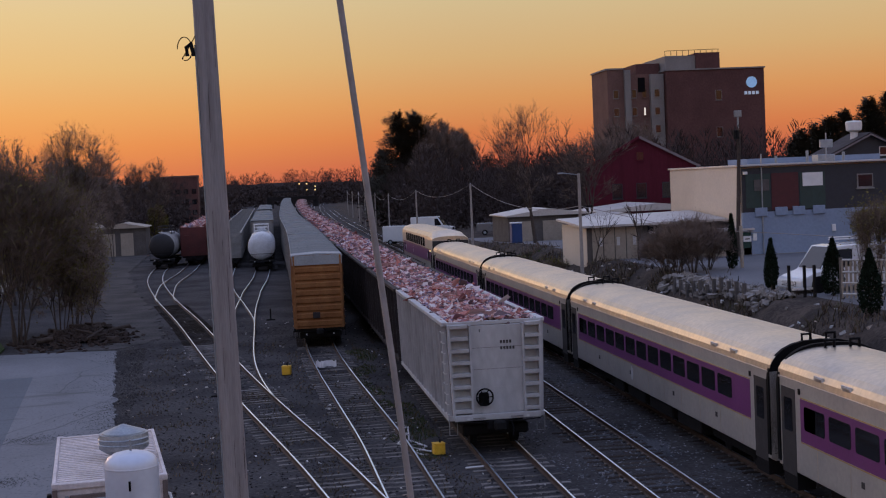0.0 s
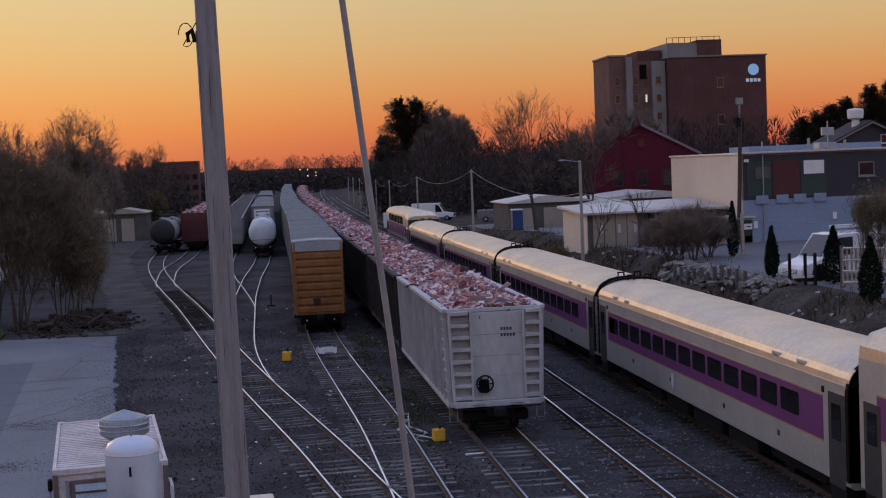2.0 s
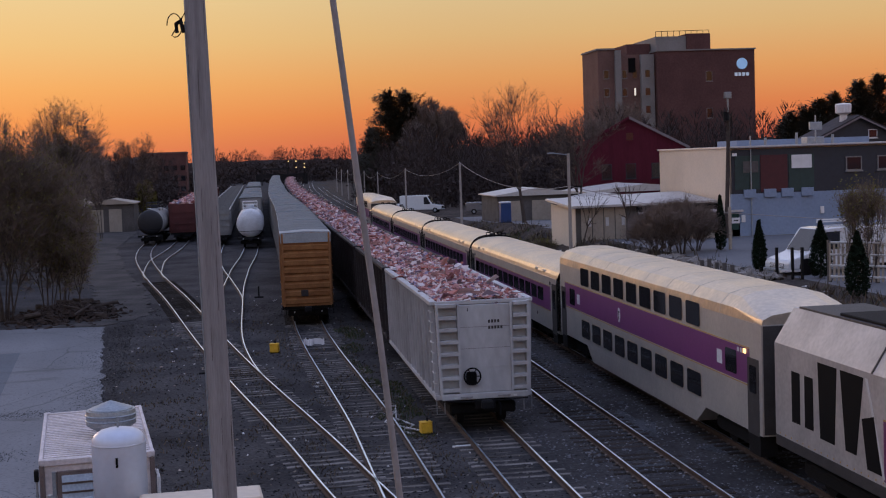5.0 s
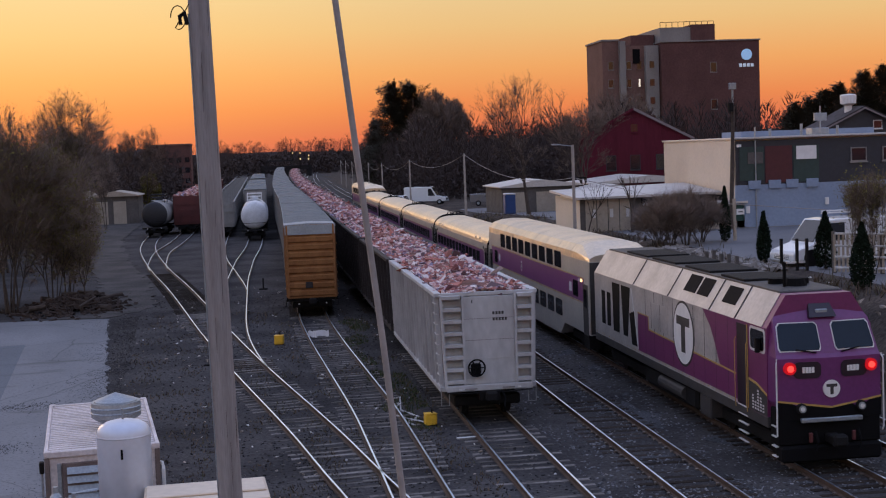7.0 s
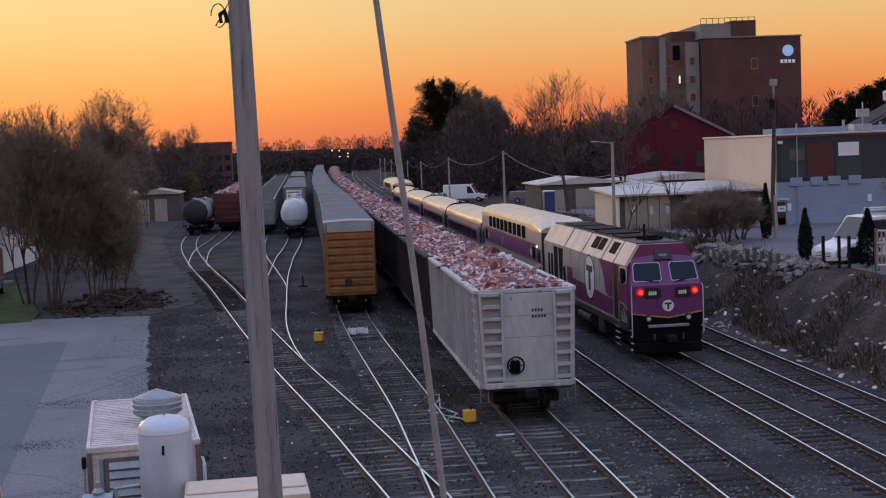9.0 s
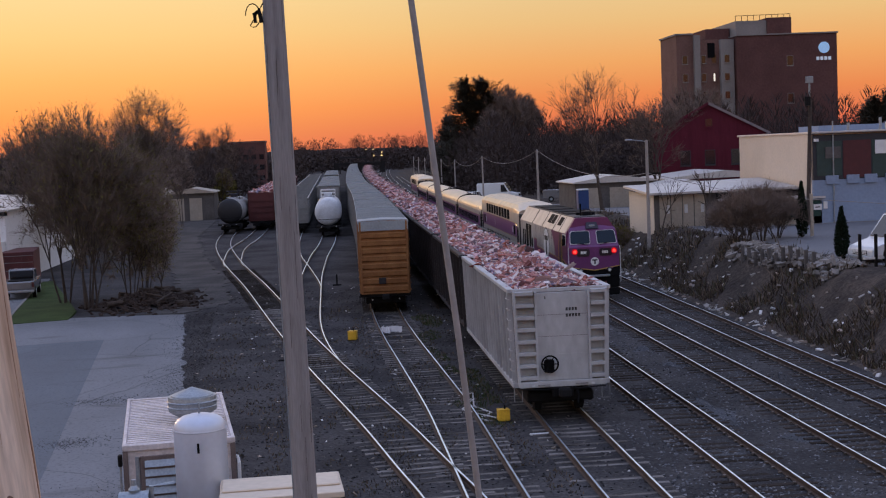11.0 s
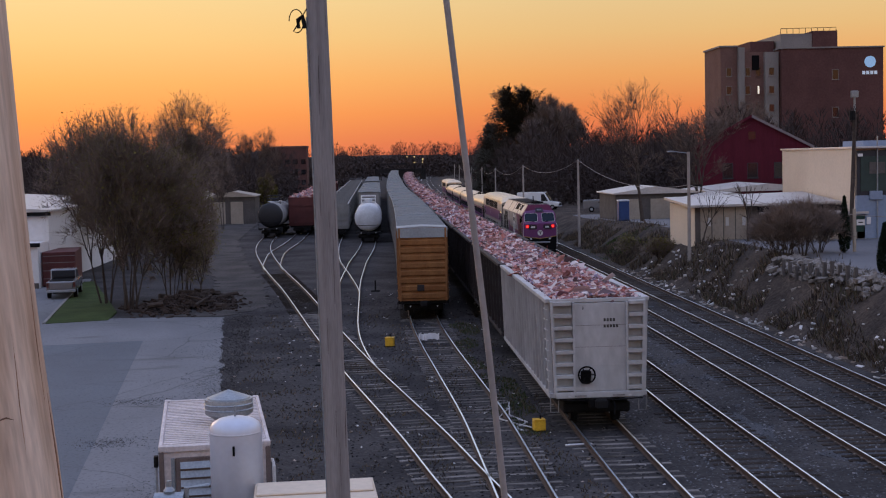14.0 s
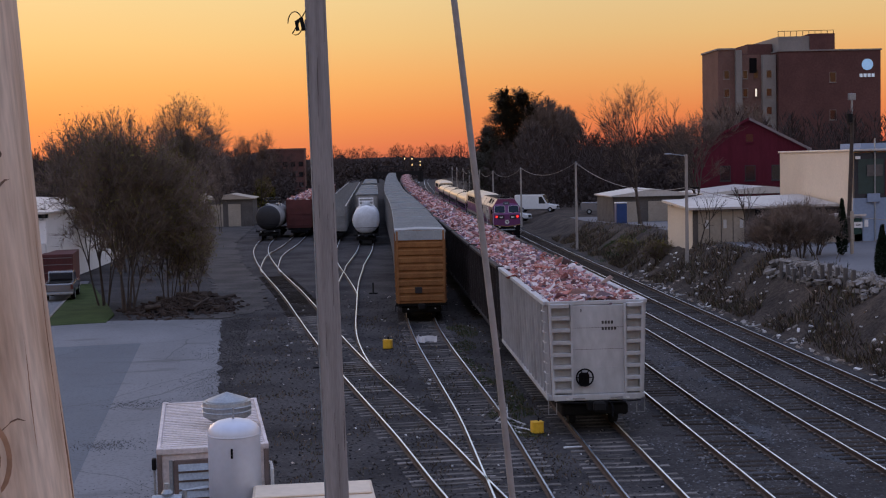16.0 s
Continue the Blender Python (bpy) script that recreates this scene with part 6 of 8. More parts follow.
def build_shed_box():
    r = thing("white_cabinet", "white metal cabinet with a tan lid edge", "cabinet", pose(-8.42, 26.3, -0.16, 0, 0, 3))
    part("body", box(-1.16, 1.16, 0, 1.6, 0.05, 2.18, 0.02), M["white"], r)
    part("lid", box(-1.22, 1.22, -0.04, 1.7, 2.19, 2.31, 0.015), M["cream"], r, "tan sloped lid")
    part("lid_ridge", box(-1.18, 1.18, 0.5, 1.5, 2.31, 2.36, 0.02), M["cream"], r)
    part("base", box(-1.0, 1.0, 0.05, 1.5, 0.0, 0.06), M["concrete"], r)


def build_pump():
    r = thing("pump_set", "blue-grey pump and valves beside the tank", "pump", pose(-11.45, 27.6, -0.16))
    part("motor", cyl((-0.3, 0, 2.02), (0.3, 0, 2.02), 0.24, seg=14), M["galv"], r)
    part("valve", lathe([(0.09, 2.2), (0.12, 2.3), (0.06, 2.38), (0.05, 2.5)], 12), M["galv"], r)
    part("pipe", tube([(0.35, 0, 0.1), (0.35, 0, 2.35), (0.8, 0.1, 2.35)], 0.05, 8), M["galv"], r)
    part("pipe", tube([(-0.3, 0, 2.02), (-0.5, 0, 1.85), (-0.5, 0, 0.1)], 0.06, 8), M["galv"], r)
    part("stand", box(-0.4, 0.4, -0.25, 0.25, 0.0, 1.82, 0.03), M["tank_steel"], r)
    part("pedestal", box(-1.05, -0.6, 0.2, 0.8, 0.0, 1.92, 0.02), M["concrete"], r, "pale block beside the pump")


build_shed_box()
build_pump()

# ---------------------------------------------------------------- yard clutter


def yellow_box(x, y, s, rz, label):
    r = thing("switch_box", label, "switch box", pose(x, y, -0.22, 0, 0, rz), "yellow switch boxes")
    part("case", box(-0.2 * s, 0.2 * s, -0.17 * s, 0.17 * s, 0.06, 0.44 * s, 0.03), M["yellow"], r)
    part("lid", box(-0.21 * s, 0.21 * s, -0.18 * s, 0.18 * s, 0.44 * s + 0.003, 0.47 * s, 0.01), M["yellow"], r)
    part("foot", box(-0.25 * s, 0.25 * s, -0.1, 0.1, 0.0, 0.06), M["steel_dark"], r)
    part("stem", cyl((0.05, 0, 0.46 * s), (0.05, 0, 0.6 * s), 0.03, seg=8), M["steel_dark"], r)


yellow_box(-1.78, 43.6, 0.95, 8, "bright yellow switch box beside the siding")
yellow_box(-6.2, 65.0, 1.05, -12, "bright yellow switch box between the yard tracks")


def rag():
    local = random.Random(8)
    one = bmesh.new()
    for (x0, y0, x1, y1, w) in ((-4.75, 66.4, -4.35, 66.1, 0.14), (-4.5, 66.3, -3.75, 66.2, 0.10), (-4.6, 67.2, -4.7, 66.2, 0.08)):
        n = 8
        prev = None
        for i in range(n + 1):
            t = i / n
            x, y, z = x0 + (x1 - x0) * t, y0 + (y1 - y0) * t, 0.03 + 0.06 * local.random()
            a, b = one.verts.new((x, y - w * local.uniform(0.6, 1.2), z - 0.12)), one.verts.new((x, y + w * local.uniform(0.6, 1.2), z + 0.12))
            c = one.verts.new((x, y, z + 0.16))
            if prev:
                one.faces.new((prev[0], a, c, prev[2]))
                one.faces.new((prev[2], c, b, prev[1]))
            prev = (a, b, c)
    solo("torn_plastic", one, M["plastic_white"], "torn pale plastic sheet lying over a rail", "plastic sheet")


rag()
solo("hose", tube([(-2.75, 48.5, -0.16), (-2.2, 48.9, -0.15), (-2.45, 46.4, -0.16), (-2.0, 45.0, -0.15), (-2.5, 44.2, -0.16), (-2.3, 43.7, -0.16)], 0.03, 6), M["frame_white"], "pale cable lying loose on the ballast", "cable")
solo("hose", tube([(-2.75, 47.4, -0.16), (-2.3, 47.8, -0.15), (-2.9, 45.9, -0.16), (-2.4, 44.7, -0.13), (-1.95, 43.8, -0.1)], 0.026, 6), M["frame_white"], "pale cable lying loose on the ballast", "cable")
solo("board", box(-0.42, 0.42, -0.06, 0.06, 0, 0.05, 0.01), M["frame_white"], "pale board lying on the ballast", "board", m=pose(-0.85, 41.3, -0.2, 0, 0, 4))
solo("switch_stand", merge(cyl((0, 0, 0), (0, 0, 0.7), 0.05, seg=8), box(-0.3, 0.3, -0.15, 0.15, 0, 0.12, 0.02)), M["steel_dark"], "low dark switch stand", "switch stand", m=pose(-9.3, 59.5, -0.22))
solo("switch_stand", merge(cyl((0, 0, 0), (0, 0, 0.8), 0.05, seg=8), box(-0.3, 0.3, -0.15, 0.15, 0, 0.12, 0.02)), M["steel_dark"], "low dark switch stand", "switch stand", m=pose(-6.6, 93, -0.22))


def litter_field(name, count, area, sizes, seed, label, on=height, material=None, z_off=0.0):
    g = np.random.default_rng(seed)
    verts, faces = [], []
    for i in range(count):
        x, y = area(g)
        a, b, c = g.uniform(*sizes), g.uniform(*sizes) * 0.6, g.uniform(*sizes) * 0.35
        z = on(x, y) + c * 0.4 + z_off
        R = Euler((g.normal(0, 0.3), g.normal(0, 0.3), g.uniform(0, 6.28))).to_matrix()
        m = len(verts)
        for sx in (-1, 1):
            for sy in (-1, 1):
                for sz in (-1, 1):
                    v = R @ Vector((sx * a * g.uniform(0.5, 1), sy * b * g.uniform(0.5, 1), sz * c * g.uniform(0.6, 1)))
                    verts.append((x + v.x, y + v.y, z + v.z))
        faces += [tuple(m + q for q in f) for f in ((0, 1, 3, 2), (4, 6, 7, 5), (0, 4, 5, 1), (2, 3, 7, 6), (0, 2, 6, 4), (1, 5, 7, 3))]
    return tagged(pydata(name, verts, faces, material or M["litter"]), label, "litter" if material is None else "stones", kind="stuff")


litter_field("yard_litter", 420, lambda g: (g.uniform(-14, 2.2), 30 + 70 * g.random() ** 1.3), (0.02, 0.09), 21, "scattered pale scraps on the dark cinders")
litter_field("edge_dirt", 9000, lambda g: (lambda y: (-12.4 - 0.05 * max(0, y - 40) - abs(g.normal(0, 0.8)) * (0.6 + 0.9 * abs(math.sin(y * 0.31))) + 0.5, y))(g.uniform(28, 80)), (0.006, 0.03), 27, "dirt and grit spread over the edge of the asphalt", lambda x, y: -0.135, M["cinders"])
for sx, sy, wide in ((-15.78, 51.47, 1.3), (-15.71, 43.81, 0.9)):
    litter_field("dirt_spill", 420, lambda g: (g.normal(sx, wide * 0.7), g.normal(sy, 0.5)), (0.008, 0.03), 28, "dark leaves and grit washed over the asphalt", lambda x, y: -0.132, M["cinders"])
litter_field("bank_litter", 520, lambda g: (12.6 + abs(g.normal(0, 2.0)), g.uniform(42, 105)), (0.04, 0.24), 22, "boards, stones and scraps strewn over the bank")
litter_field("ballast_stones", 12000, lambda g: (g.uniform(1.3, 12.4), 32 + 45 * g.random() ** 1.5), (0.025, 0.075), 23, "loose grey ballast stones between the tracks", lambda x, y: -0.20, M["stones"])
litter_field("cinder_stones", 9000, lambda g: (g.uniform(-15, 1.2), 30 + 60 * g.random() ** 1.4), (0.02, 0.07), 24, "loose dark cinders over the yard", height, M["cinders"])
litter_field("rubble_wall", 260, lambda g: (g.uniform(15.6, 17.4), g.uniform(60, 76)), (0.12, 0.42), 25, "pale broken stones heaped along the top of the bank", height, M["stone"], 0.1)

# ---------------------------------------------------------------- trees


def branch_tree(seed, h, spread, levels, trunks=1, trunk_r=0.16, upright=0.25, trunk_part=0.28):
    """Forking limbs as tapered tubes (verts, faces), and the ends for the crown."""
    g = random.Random(seed)
    V, F, tips = [], [], []

    def limb(p, d, length, r, level):
        n = 3 if level < 3 else 2
        seg = 7 if level == 0 else (5 if level < 3 else 3)
        pts = [p]
        q, dd = p.copy(), d.copy()
        for i in range(n):
            dd = (dd + Vector((g.uniform(-1, 1), g.uniform(-1, 1), g.uniform(-0.6, 1) * upright)) * 0.16).normalized()
            q = q + dd * (length / n)
            pts.append(q.copy())
        base = len(V)
        u = d.orthogonal().normalized()
        w = d.cross(u)
        for i, c in enumerate(pts):
            rr = r * (1 - 0.35 * i / n)
            for k in range(seg):
                a = 2 * math.pi * k / seg
                V.append(c + (u * math.cos(a) + w * math.sin(a)) * rr)
        for i in range(n):
            for k in range(seg):
                F.append((base + i * seg + k, base + i * seg + (k + 1) % seg, base + (i + 1) * seg + (k + 1) % seg, base + (i + 1) * seg + k))
        if level >= levels:
            tips.append((pts[-1], dd))
            tips.append((pts[-2], dd))
            return
        m = g.choice((2, 3, 3)) if level else g.choice((3, 4))
        a0 = g.uniform(0, 6.283)
        uu = dd.orthogonal().normalized()
        ww = dd.cross(uu)
        for i in range(m):
            a = a0 + 6.283 * i / m + g.uniform(-0.5, 0.5)
            k = spread * g.uniform(0.55, 1.25)
            nd = (dd + (uu * math.cos(a) + ww * math.sin(a)) * k + Vector((0, 0, upright * 0.35))).normalized()
            c = pts[-1] if i else pts[-1]
            limb(c, nd, length * g.uniform(0.66, 0.92), r * g.uniform(0.5, 0.66), level + 1)
        if level >= 1 and g.random() < 0.6:
            a = g.uniform(0, 6.283)
            nd = (dd * 0.6 + (uu * math.cos(a) + ww * math.sin(a))).normalized()
            limb(pts[1], nd, length * g.uniform(0.45, 0.6), r * 0.4, min(level + 2, levels))

    for i in range(trunks):
        a = 6.283 * i / trunks + g.uniform(-0.4, 0.4)
        o = Vector((math.cos(a), math.sin(a), 0)) * (0.0 if trunks == 1 else g.uniform(0.03 * h, 0.07 * h))
        k = 0.0 if trunks == 1 else g.uniform(0.05, 0.5)
        d = Vector((math.cos(a) * k, math.sin(a) * k, 1)).normalized()
        limb(o + Vector((0, 0, -0.2)), d, h * trunk_part * g.uniform(0.85, 1.1), trunk_r * g.uniform(0.7, 1.1), 0)
    # bring the whole to its height
    top = max(v.z for v in V)
    q = h / top
    V = [Vector((v.x * q, v.y * q, v.z * q)) for v in V]
    tips = [(p * q, d) for p, d in tips]
    return V, F, tips


def twig_spray(tips, seed, per, length, width, up=0.25):
    g = np.random.default_rng(seed)
    V, F = [], []
    for p, d in tips:
        for k in range(per):
            v = Vector((d.x + g.normal(0, 0.5), d.y + g.normal(0, 0.5), d.z + g.normal(0, 0.4) + up)).normalized() * length * g.uniform(0.4, 1.3)
            s = v.orthogonal().normalized() * width
            o = p - d * g.uniform(0, 0.35)
            n = len(V)
            e = o + v + Vector((g.normal(0, 0.08), g.normal(0, 0.08), g.normal(0, 0.05)))
            V += [o + s, o - s, e]
            F += [(n, n + 1, n + 2)]
    return V, F


def leaf_tris(pts, seed, size):
    g = np.random.default_rng(seed)
    V, F = [], []
    for p in pts:
        n = len(V)
        for k in range(3):
            V.append((p[0] + g.normal(0, size), p[1] + g.normal(0, size), p[2] + g.normal(0, size)))
        F.append((n, n + 1, n + 2))
    return V, F


def make_tree(name, label, x, y, seed, h, spread=0.5, levels=5, trunks=1, per=4, twig=0.7, width=0.011, buds=0, trunk_r=0.18, upright=0.25, bud_size=0.04, trunk_part=0.28, group="trees", crown_width=0.0):
    r = thing(name, label, "shrub" if name == "shrub" else "tree", pose(x, y, height(x, y), 0, 0, (seed * 57) % 360), group)
    V, F, tips = branch_tree(seed, h, spread, levels, trunks, trunk_r, upright, trunk_part)
    if crown_width:
        far = sorted(math.hypot(p.x, p.y) for p, d in tips)
        q = min(1.6, crown_width / 2 / far[int(len(far) * 0.95)])
        V = [Vector((v.x * q, v.y * q, v.z)) for v in V]
        tips = [(Vector((p.x * q, p.y * q, p.z)), d) for p, d in tips]
    pydata("trunk", V, F, M["bark"], r)
    V, F = twig_spray(tips, seed, per, twig, width)
    crown = pydata("crown", V, F, M["twig"], r, "fine bare twigs")
    if buds:
        g = np.random.default_rng(seed + 1)
        pts = [(p.x + g.normal(0, twig * 0.45), p.y + g.normal(0, twig * 0.45), p.z + g.normal(0, twig * 0.45) + twig * 0.3) for p, d in tips for k in range(buds)]
        V, F = leaf_tris(pts, seed, bud_size)
        pydata("foliage", V, F, M["bud"], crown, "olive-green opening buds")
    return r


# the budding trees beside the asphalt
make_tree("tree", "multi-stemmed tree with olive spring buds beside the asphalt", -22.0, 85.5, 11, 12.4, 0.5, 5, 9, 5, 0.8, 0.013, 2, 0.17, crown_width=7.0)
make_tree("tree", "spreading multi-stemmed tree with olive spring buds", -24.2, 89.5, 12, 12.4, 0.55, 5, 5, 5, 0.8, 0.013, 2, 0.15, crown_width=7.4)
make_tree("tree", "multi-stemmed tree with olive spring buds over a log pile", -19.9, 88.5, 13, 10.6, 0.6, 5, 5, 6, 0.8, 0.013, 5, 0.13, crown_width=5.2)
make_tree("tree", "low budding tree beside the log pile", -19.4, 91.5, 19, 7.4, 0.7, 5, 6, 6, 0.7, 0.011, 4, 0.11, crown_width=4.0)
make_tree("tree", "tall bare tree behind the budding trees", -22.4, 113, 14, 15.0, 0.45, 6, 2, 5, 0.7, 0.013, 1, 0.26, crown_width=7.0)
make_tree("tree", "tall bare tree behind the budding trees", -28.0, 119, 15, 14.2, 0.45, 6, 2, 5, 0.7, 0.013, 1, 0.26, crown_width=9)
for i, (x, y, h) in enumerate(((-33, 140, 12.5), (-30, 165, 14), (-26.5, 188, 14.5), (-31, 205, 15), (-24.5, 228, 15), (-38, 230, 16))):
    make_tree("tree", "bare tree against the evening sky", x, y, 31 + i, h, 0.42, 6, 2, 3, 0.9, 0.018, 0, 0.22, crown_width=7.5)
make_tree("shrub", "round shrub in fresh yellow-green leaf beside the shed", -23.6, 232, 68, 6.8, 0.5, 4, 5, 3, 0.4, 0.012, 22, 0.06, bud_size=0.14, group="shrubs", crown_width=3.2)
# right-hand trees
make_tree("tree", "large bare tree beside the storage lot", 20.6, 134, 41, 14.0, 0.42, 6, 1, 3, 0.7, 0.011, 0, 0.40, upright=0.3, crown_width=9.0)
make_tree("tree", "bare tree in front of the brick tower", 30.5, 150, 42, 13.5, 0.42, 5, 2, 5, 0.9, 0.014, 0, 0.22)
make_tree("tree", "bare tree in front of the brick tower", 47, 196, 43, 15.5, 0.42, 5, 2, 5, 0.9, 0.018, 0, 0.25)
make_tree("tree", "bare tree in front of the brick tower", 56, 215, 44, 16.5, 0.42, 5, 2, 5, 0.9, 0.018, 0, 0.25)
for i, (x, y) in enumerate(((16.4, 93.8), (19.4, 92.6))):
    make_tree("sapling", "thin bare sapling in front of the low shed", x, y, 51 + i, 4.0, 0.35, 3, 1, 3, 0.5, 0.007, 0, 0.06)
for i, (x, y, h) in enumerate(((17.0, 76.8, 3.2), (18.6, 78.6, 3.5), (20.2, 80.5, 3.0), (17.4, 80.0, 3.2), (19.2, 83.5, 3.2))):
    make_tree("shrub", "dense dark bare brush on the bank", x, y, 61 + i * 7, h, 0.6, 4, 10, 4, 0.6, 0.008, 0, 0.035, group="shrubs", crown_width=3.4)
make_tree("shrub", "low bare brush below the utility pole", 15.0, 101, 63, 1.6, 0.7, 4, 10, 5, 0.4, 0.008, 1, 0.03, group="shrubs")
make_tree("shrub", "low bare brush on the bank", 14.8, 112, 64, 1.6, 0.7, 4, 10, 5, 0.4, 0.008, 1, 0.03, group="shrubs")
make_tree("shrub", "young shrub with pale green buds at the fence", 19.9, 57.2, 65, 4.5, 0.3, 4, 9, 3, 0.6, 0.007, 3, 0.03, bud_size=0.03, upright=0.9, trunk_part=0.12, group="shrubs", crown_width=2.2)
make_tree("sapling", "thin dark young tree beside the log pile", -17.9, 88.0, 66, 5.2, 0.5, 5, 1, 3, 0.5, 0.009, 2, 0.11, crown_width=3.2)


def arborvitae(x, y, h, w, seed, label):
    r = thing("arborvitae", label, "shrub", pose(x, y, height(x, y)), "clipped evergreens along the fence")
    g = np.random.default_rng(seed)
    part("trunk", cyl((0, 0, -0.1), (0, 0, h * 0.8), 0.05, 0.02, 6), M["bark"], r)
    n = 5200
    t = g.random(n) ** 0.75
    rad = w * (np.sin(np.clip(t * 0.92 + 0.12, 0, 1) * math.pi) ** 0.7) * (1 - t * 0.55) * g.uniform(0.6, 1.06, n)
    a = g.uniform(0, 6.283, n)
    pts = np.stack([rad * np.cos(a), rad * np.sin(a), 0.08 + t * h], 1)
    V, F = leaf_tris(pts, seed, 0.045)
    pydata("crown", V, F, M["arbor"], r, "dense dark green sprays")


arborvitae(21.6, 80.0, 3.3, 0.42, 1, "slim dark evergreen beside a sign post")
arborvitae(17.9, 64.3, 2.5, 0.42, 2, "small conical dark evergreen on the bank edge")
arborvitae(19.3, 60.2, 2.6, 0.62, 3, "broad conical dark evergreen by the fence")
arborvitae(17.0, 51.5, 2.6, 0.6, 4, "conical dark evergreen by the fence")


def conifer_mass(name, label, x, y, h, w, seed, n=24000, power=0.75):
    """Whorls of boughs on a tall trunk, each hung with short needle sprays."""
    r = thing(name, label, "tree", pose(x, y, height(x, y)), "trees")
    g = np.random.default_rng(seed)
    part("trunk", cyl((0, 0, -0.2), (0, 0, h * 0.96), 0.28, 0.04, 8), M["bark"], r)
    whorls = int(h * 2.1)
    per = max(20, n // (whorls * 7))
    V, F = [], []
    for k in range(whorls):
        t = (k + g.random()) / whorls
        for j in range(7):
            a = g.uniform(0, 6.283)
            ln = w * ((1 - t) ** power + 0.05) * g.uniform(0.45, 1.2)
            z0 = h * (0.06 + 0.93 * min(1, max(0, t + g.normal(0, 0.035))))
            rise = g.uniform(-0.25, 0.55)
            d = np.array([math.cos(a), math.sin(a)])
            s = g.random(per) ** 0.6
            wide = 0.10 + 0.16 * ln * (1 - s * 0.6)
            cx = d[0] * ln * s + g.normal(0, 1, per) * wide
            cy = d[1] * ln * s + g.normal(0, 1, per) * wide
            cz = z0 + rise * ln * s + g.normal(0, 0.30, per) + 0.05 * ln * s * s
            ax, ay, az = d[0] * 0.3 + g.normal(0, 0.2, per), d[1] * 0.3 + g.normal(0, 0.2, per), g.uniform(0.0, 0.35, per)
            for i in range(per):
                m = len(V)
                V.append((cx[i] - ay[i] * 0.22, cy[i] + ax[i] * 0.22, cz[i] - 0.04))
                V.append((cx[i] + ay[i] * 0.22, cy[i] - ax[i] * 0.22, cz[i] + 0.04))
                V.append((cx[i] + ax[i], cy[i] + ay[i], cz[i] + az[i]))
                F.append((m, m + 1, m + 2))
    pydata("crown", V, F, M["conifer"], r, "dark layered needles")


conifer_mass("pine_tree", "tall dark pine beside the main tracks", 21.2, 262, 20.8, 6.2, 5, 34000, 0.5)
conifer_mass("pine_tree", "dark pine beside the main tracks", 25.0, 265, 21.0, 6.6, 6, 34000, 0.45)
conifer_mass("pine_tree", "dark pine beside the main tracks", 18.2, 268, 14.5, 4.4, 8, 14000, 0.6)
for i, (x, y, h, wd) in enumerate(((28.6, 262, 19.6, 9.5), (32.0, 268, 18.2, 9.0), (25.0, 258, 16.0, 8.0))):
    make_tree("tree", "dense dark bare tree beside the pines", x, y, 81 + i, h, 0.5, 6, 2, 9, 1.0, 0.03, 0, 0.3, crown_width=wd)
for i, (x, y, h) in enumerate(((83, 190, 16.5), (87, 196, 15), (91, 200, 18), (97, 205, 18.5), (104, 198, 17), (78, 187, 14.5), (73, 181, 13.5), (69, 176, 12.5), (112, 205, 19), (65, 172, 11.5))):
    conifer_mass("pine_tree", "dark pine behind the workshop", x, y, h, 4.8, 70 + i, 16000, 0.6)


def far_woods(name, label, area, count, h0, h1, seed, density=110):
    """Many small bare trees seen far away: stems and twig sprays in one mesh."""
    g = np.random.default_rng(seed)
    V, F = [], []
    for i in range(count):
        x, y = area(g)
        z = height(x, y)
        h = g.uniform(h0, h1)
        w = h * g.uniform(0.22, 0.34)
        n = len(V)
        r = 0.012 * h
        V += [(x - r, y, z), (x + r, y, z), (x + r * 0.3, y, z + h * 0.85), (x - r * 0.3, y, z + h * 0.85)]
        F.append((n, n + 1, n + 2, n + 3))
        for k in range(density):
            t = g.random() ** 0.7
            a = g.uniform(0, 6.283)
            rr = w * math.sin(min(1, t * 0.9 + 0.12) * math.pi) ** 0.6 * g.uniform(0.2, 1.0)
            px, py, pz = x + rr * math.cos(a), y + rr * math.sin(a), z + h * (0.18 + 0.8 * t)
            ln = h * g.uniform(0.05, 0.11)
            dx, dy, dz = math.cos(a) * ln * 0.6, math.sin(a) * ln * 0.6, ln
            s = h * 0.004 * g.uniform(0.6, 1.8)
            n = len(V)
            V += [(px - s, py, pz), (px + s, py, pz), (px + dx, py + dy, pz + dz)]
            F.append((n, n + 1, n + 2))
        for k in range(density):
            a = g.uniform(0, 6.283)
            rr = w * 1.3 * g.random()
            px, py, pz = x + rr * math.cos(a), y + rr * math.sin(a), z + h * 0.62 * g.random()
            n = len(V)
            s = max(0.10, 0.0010 * y)
            V += [(px + g.normal(0, s), py + g.normal(0, s), pz + g.normal(0, s)) for q in range(3)]
            F.append((n, n + 1, n + 2))
    tagged(pydata(name, V, F, M["far_wood"]), label, "woods", kind="stuff")


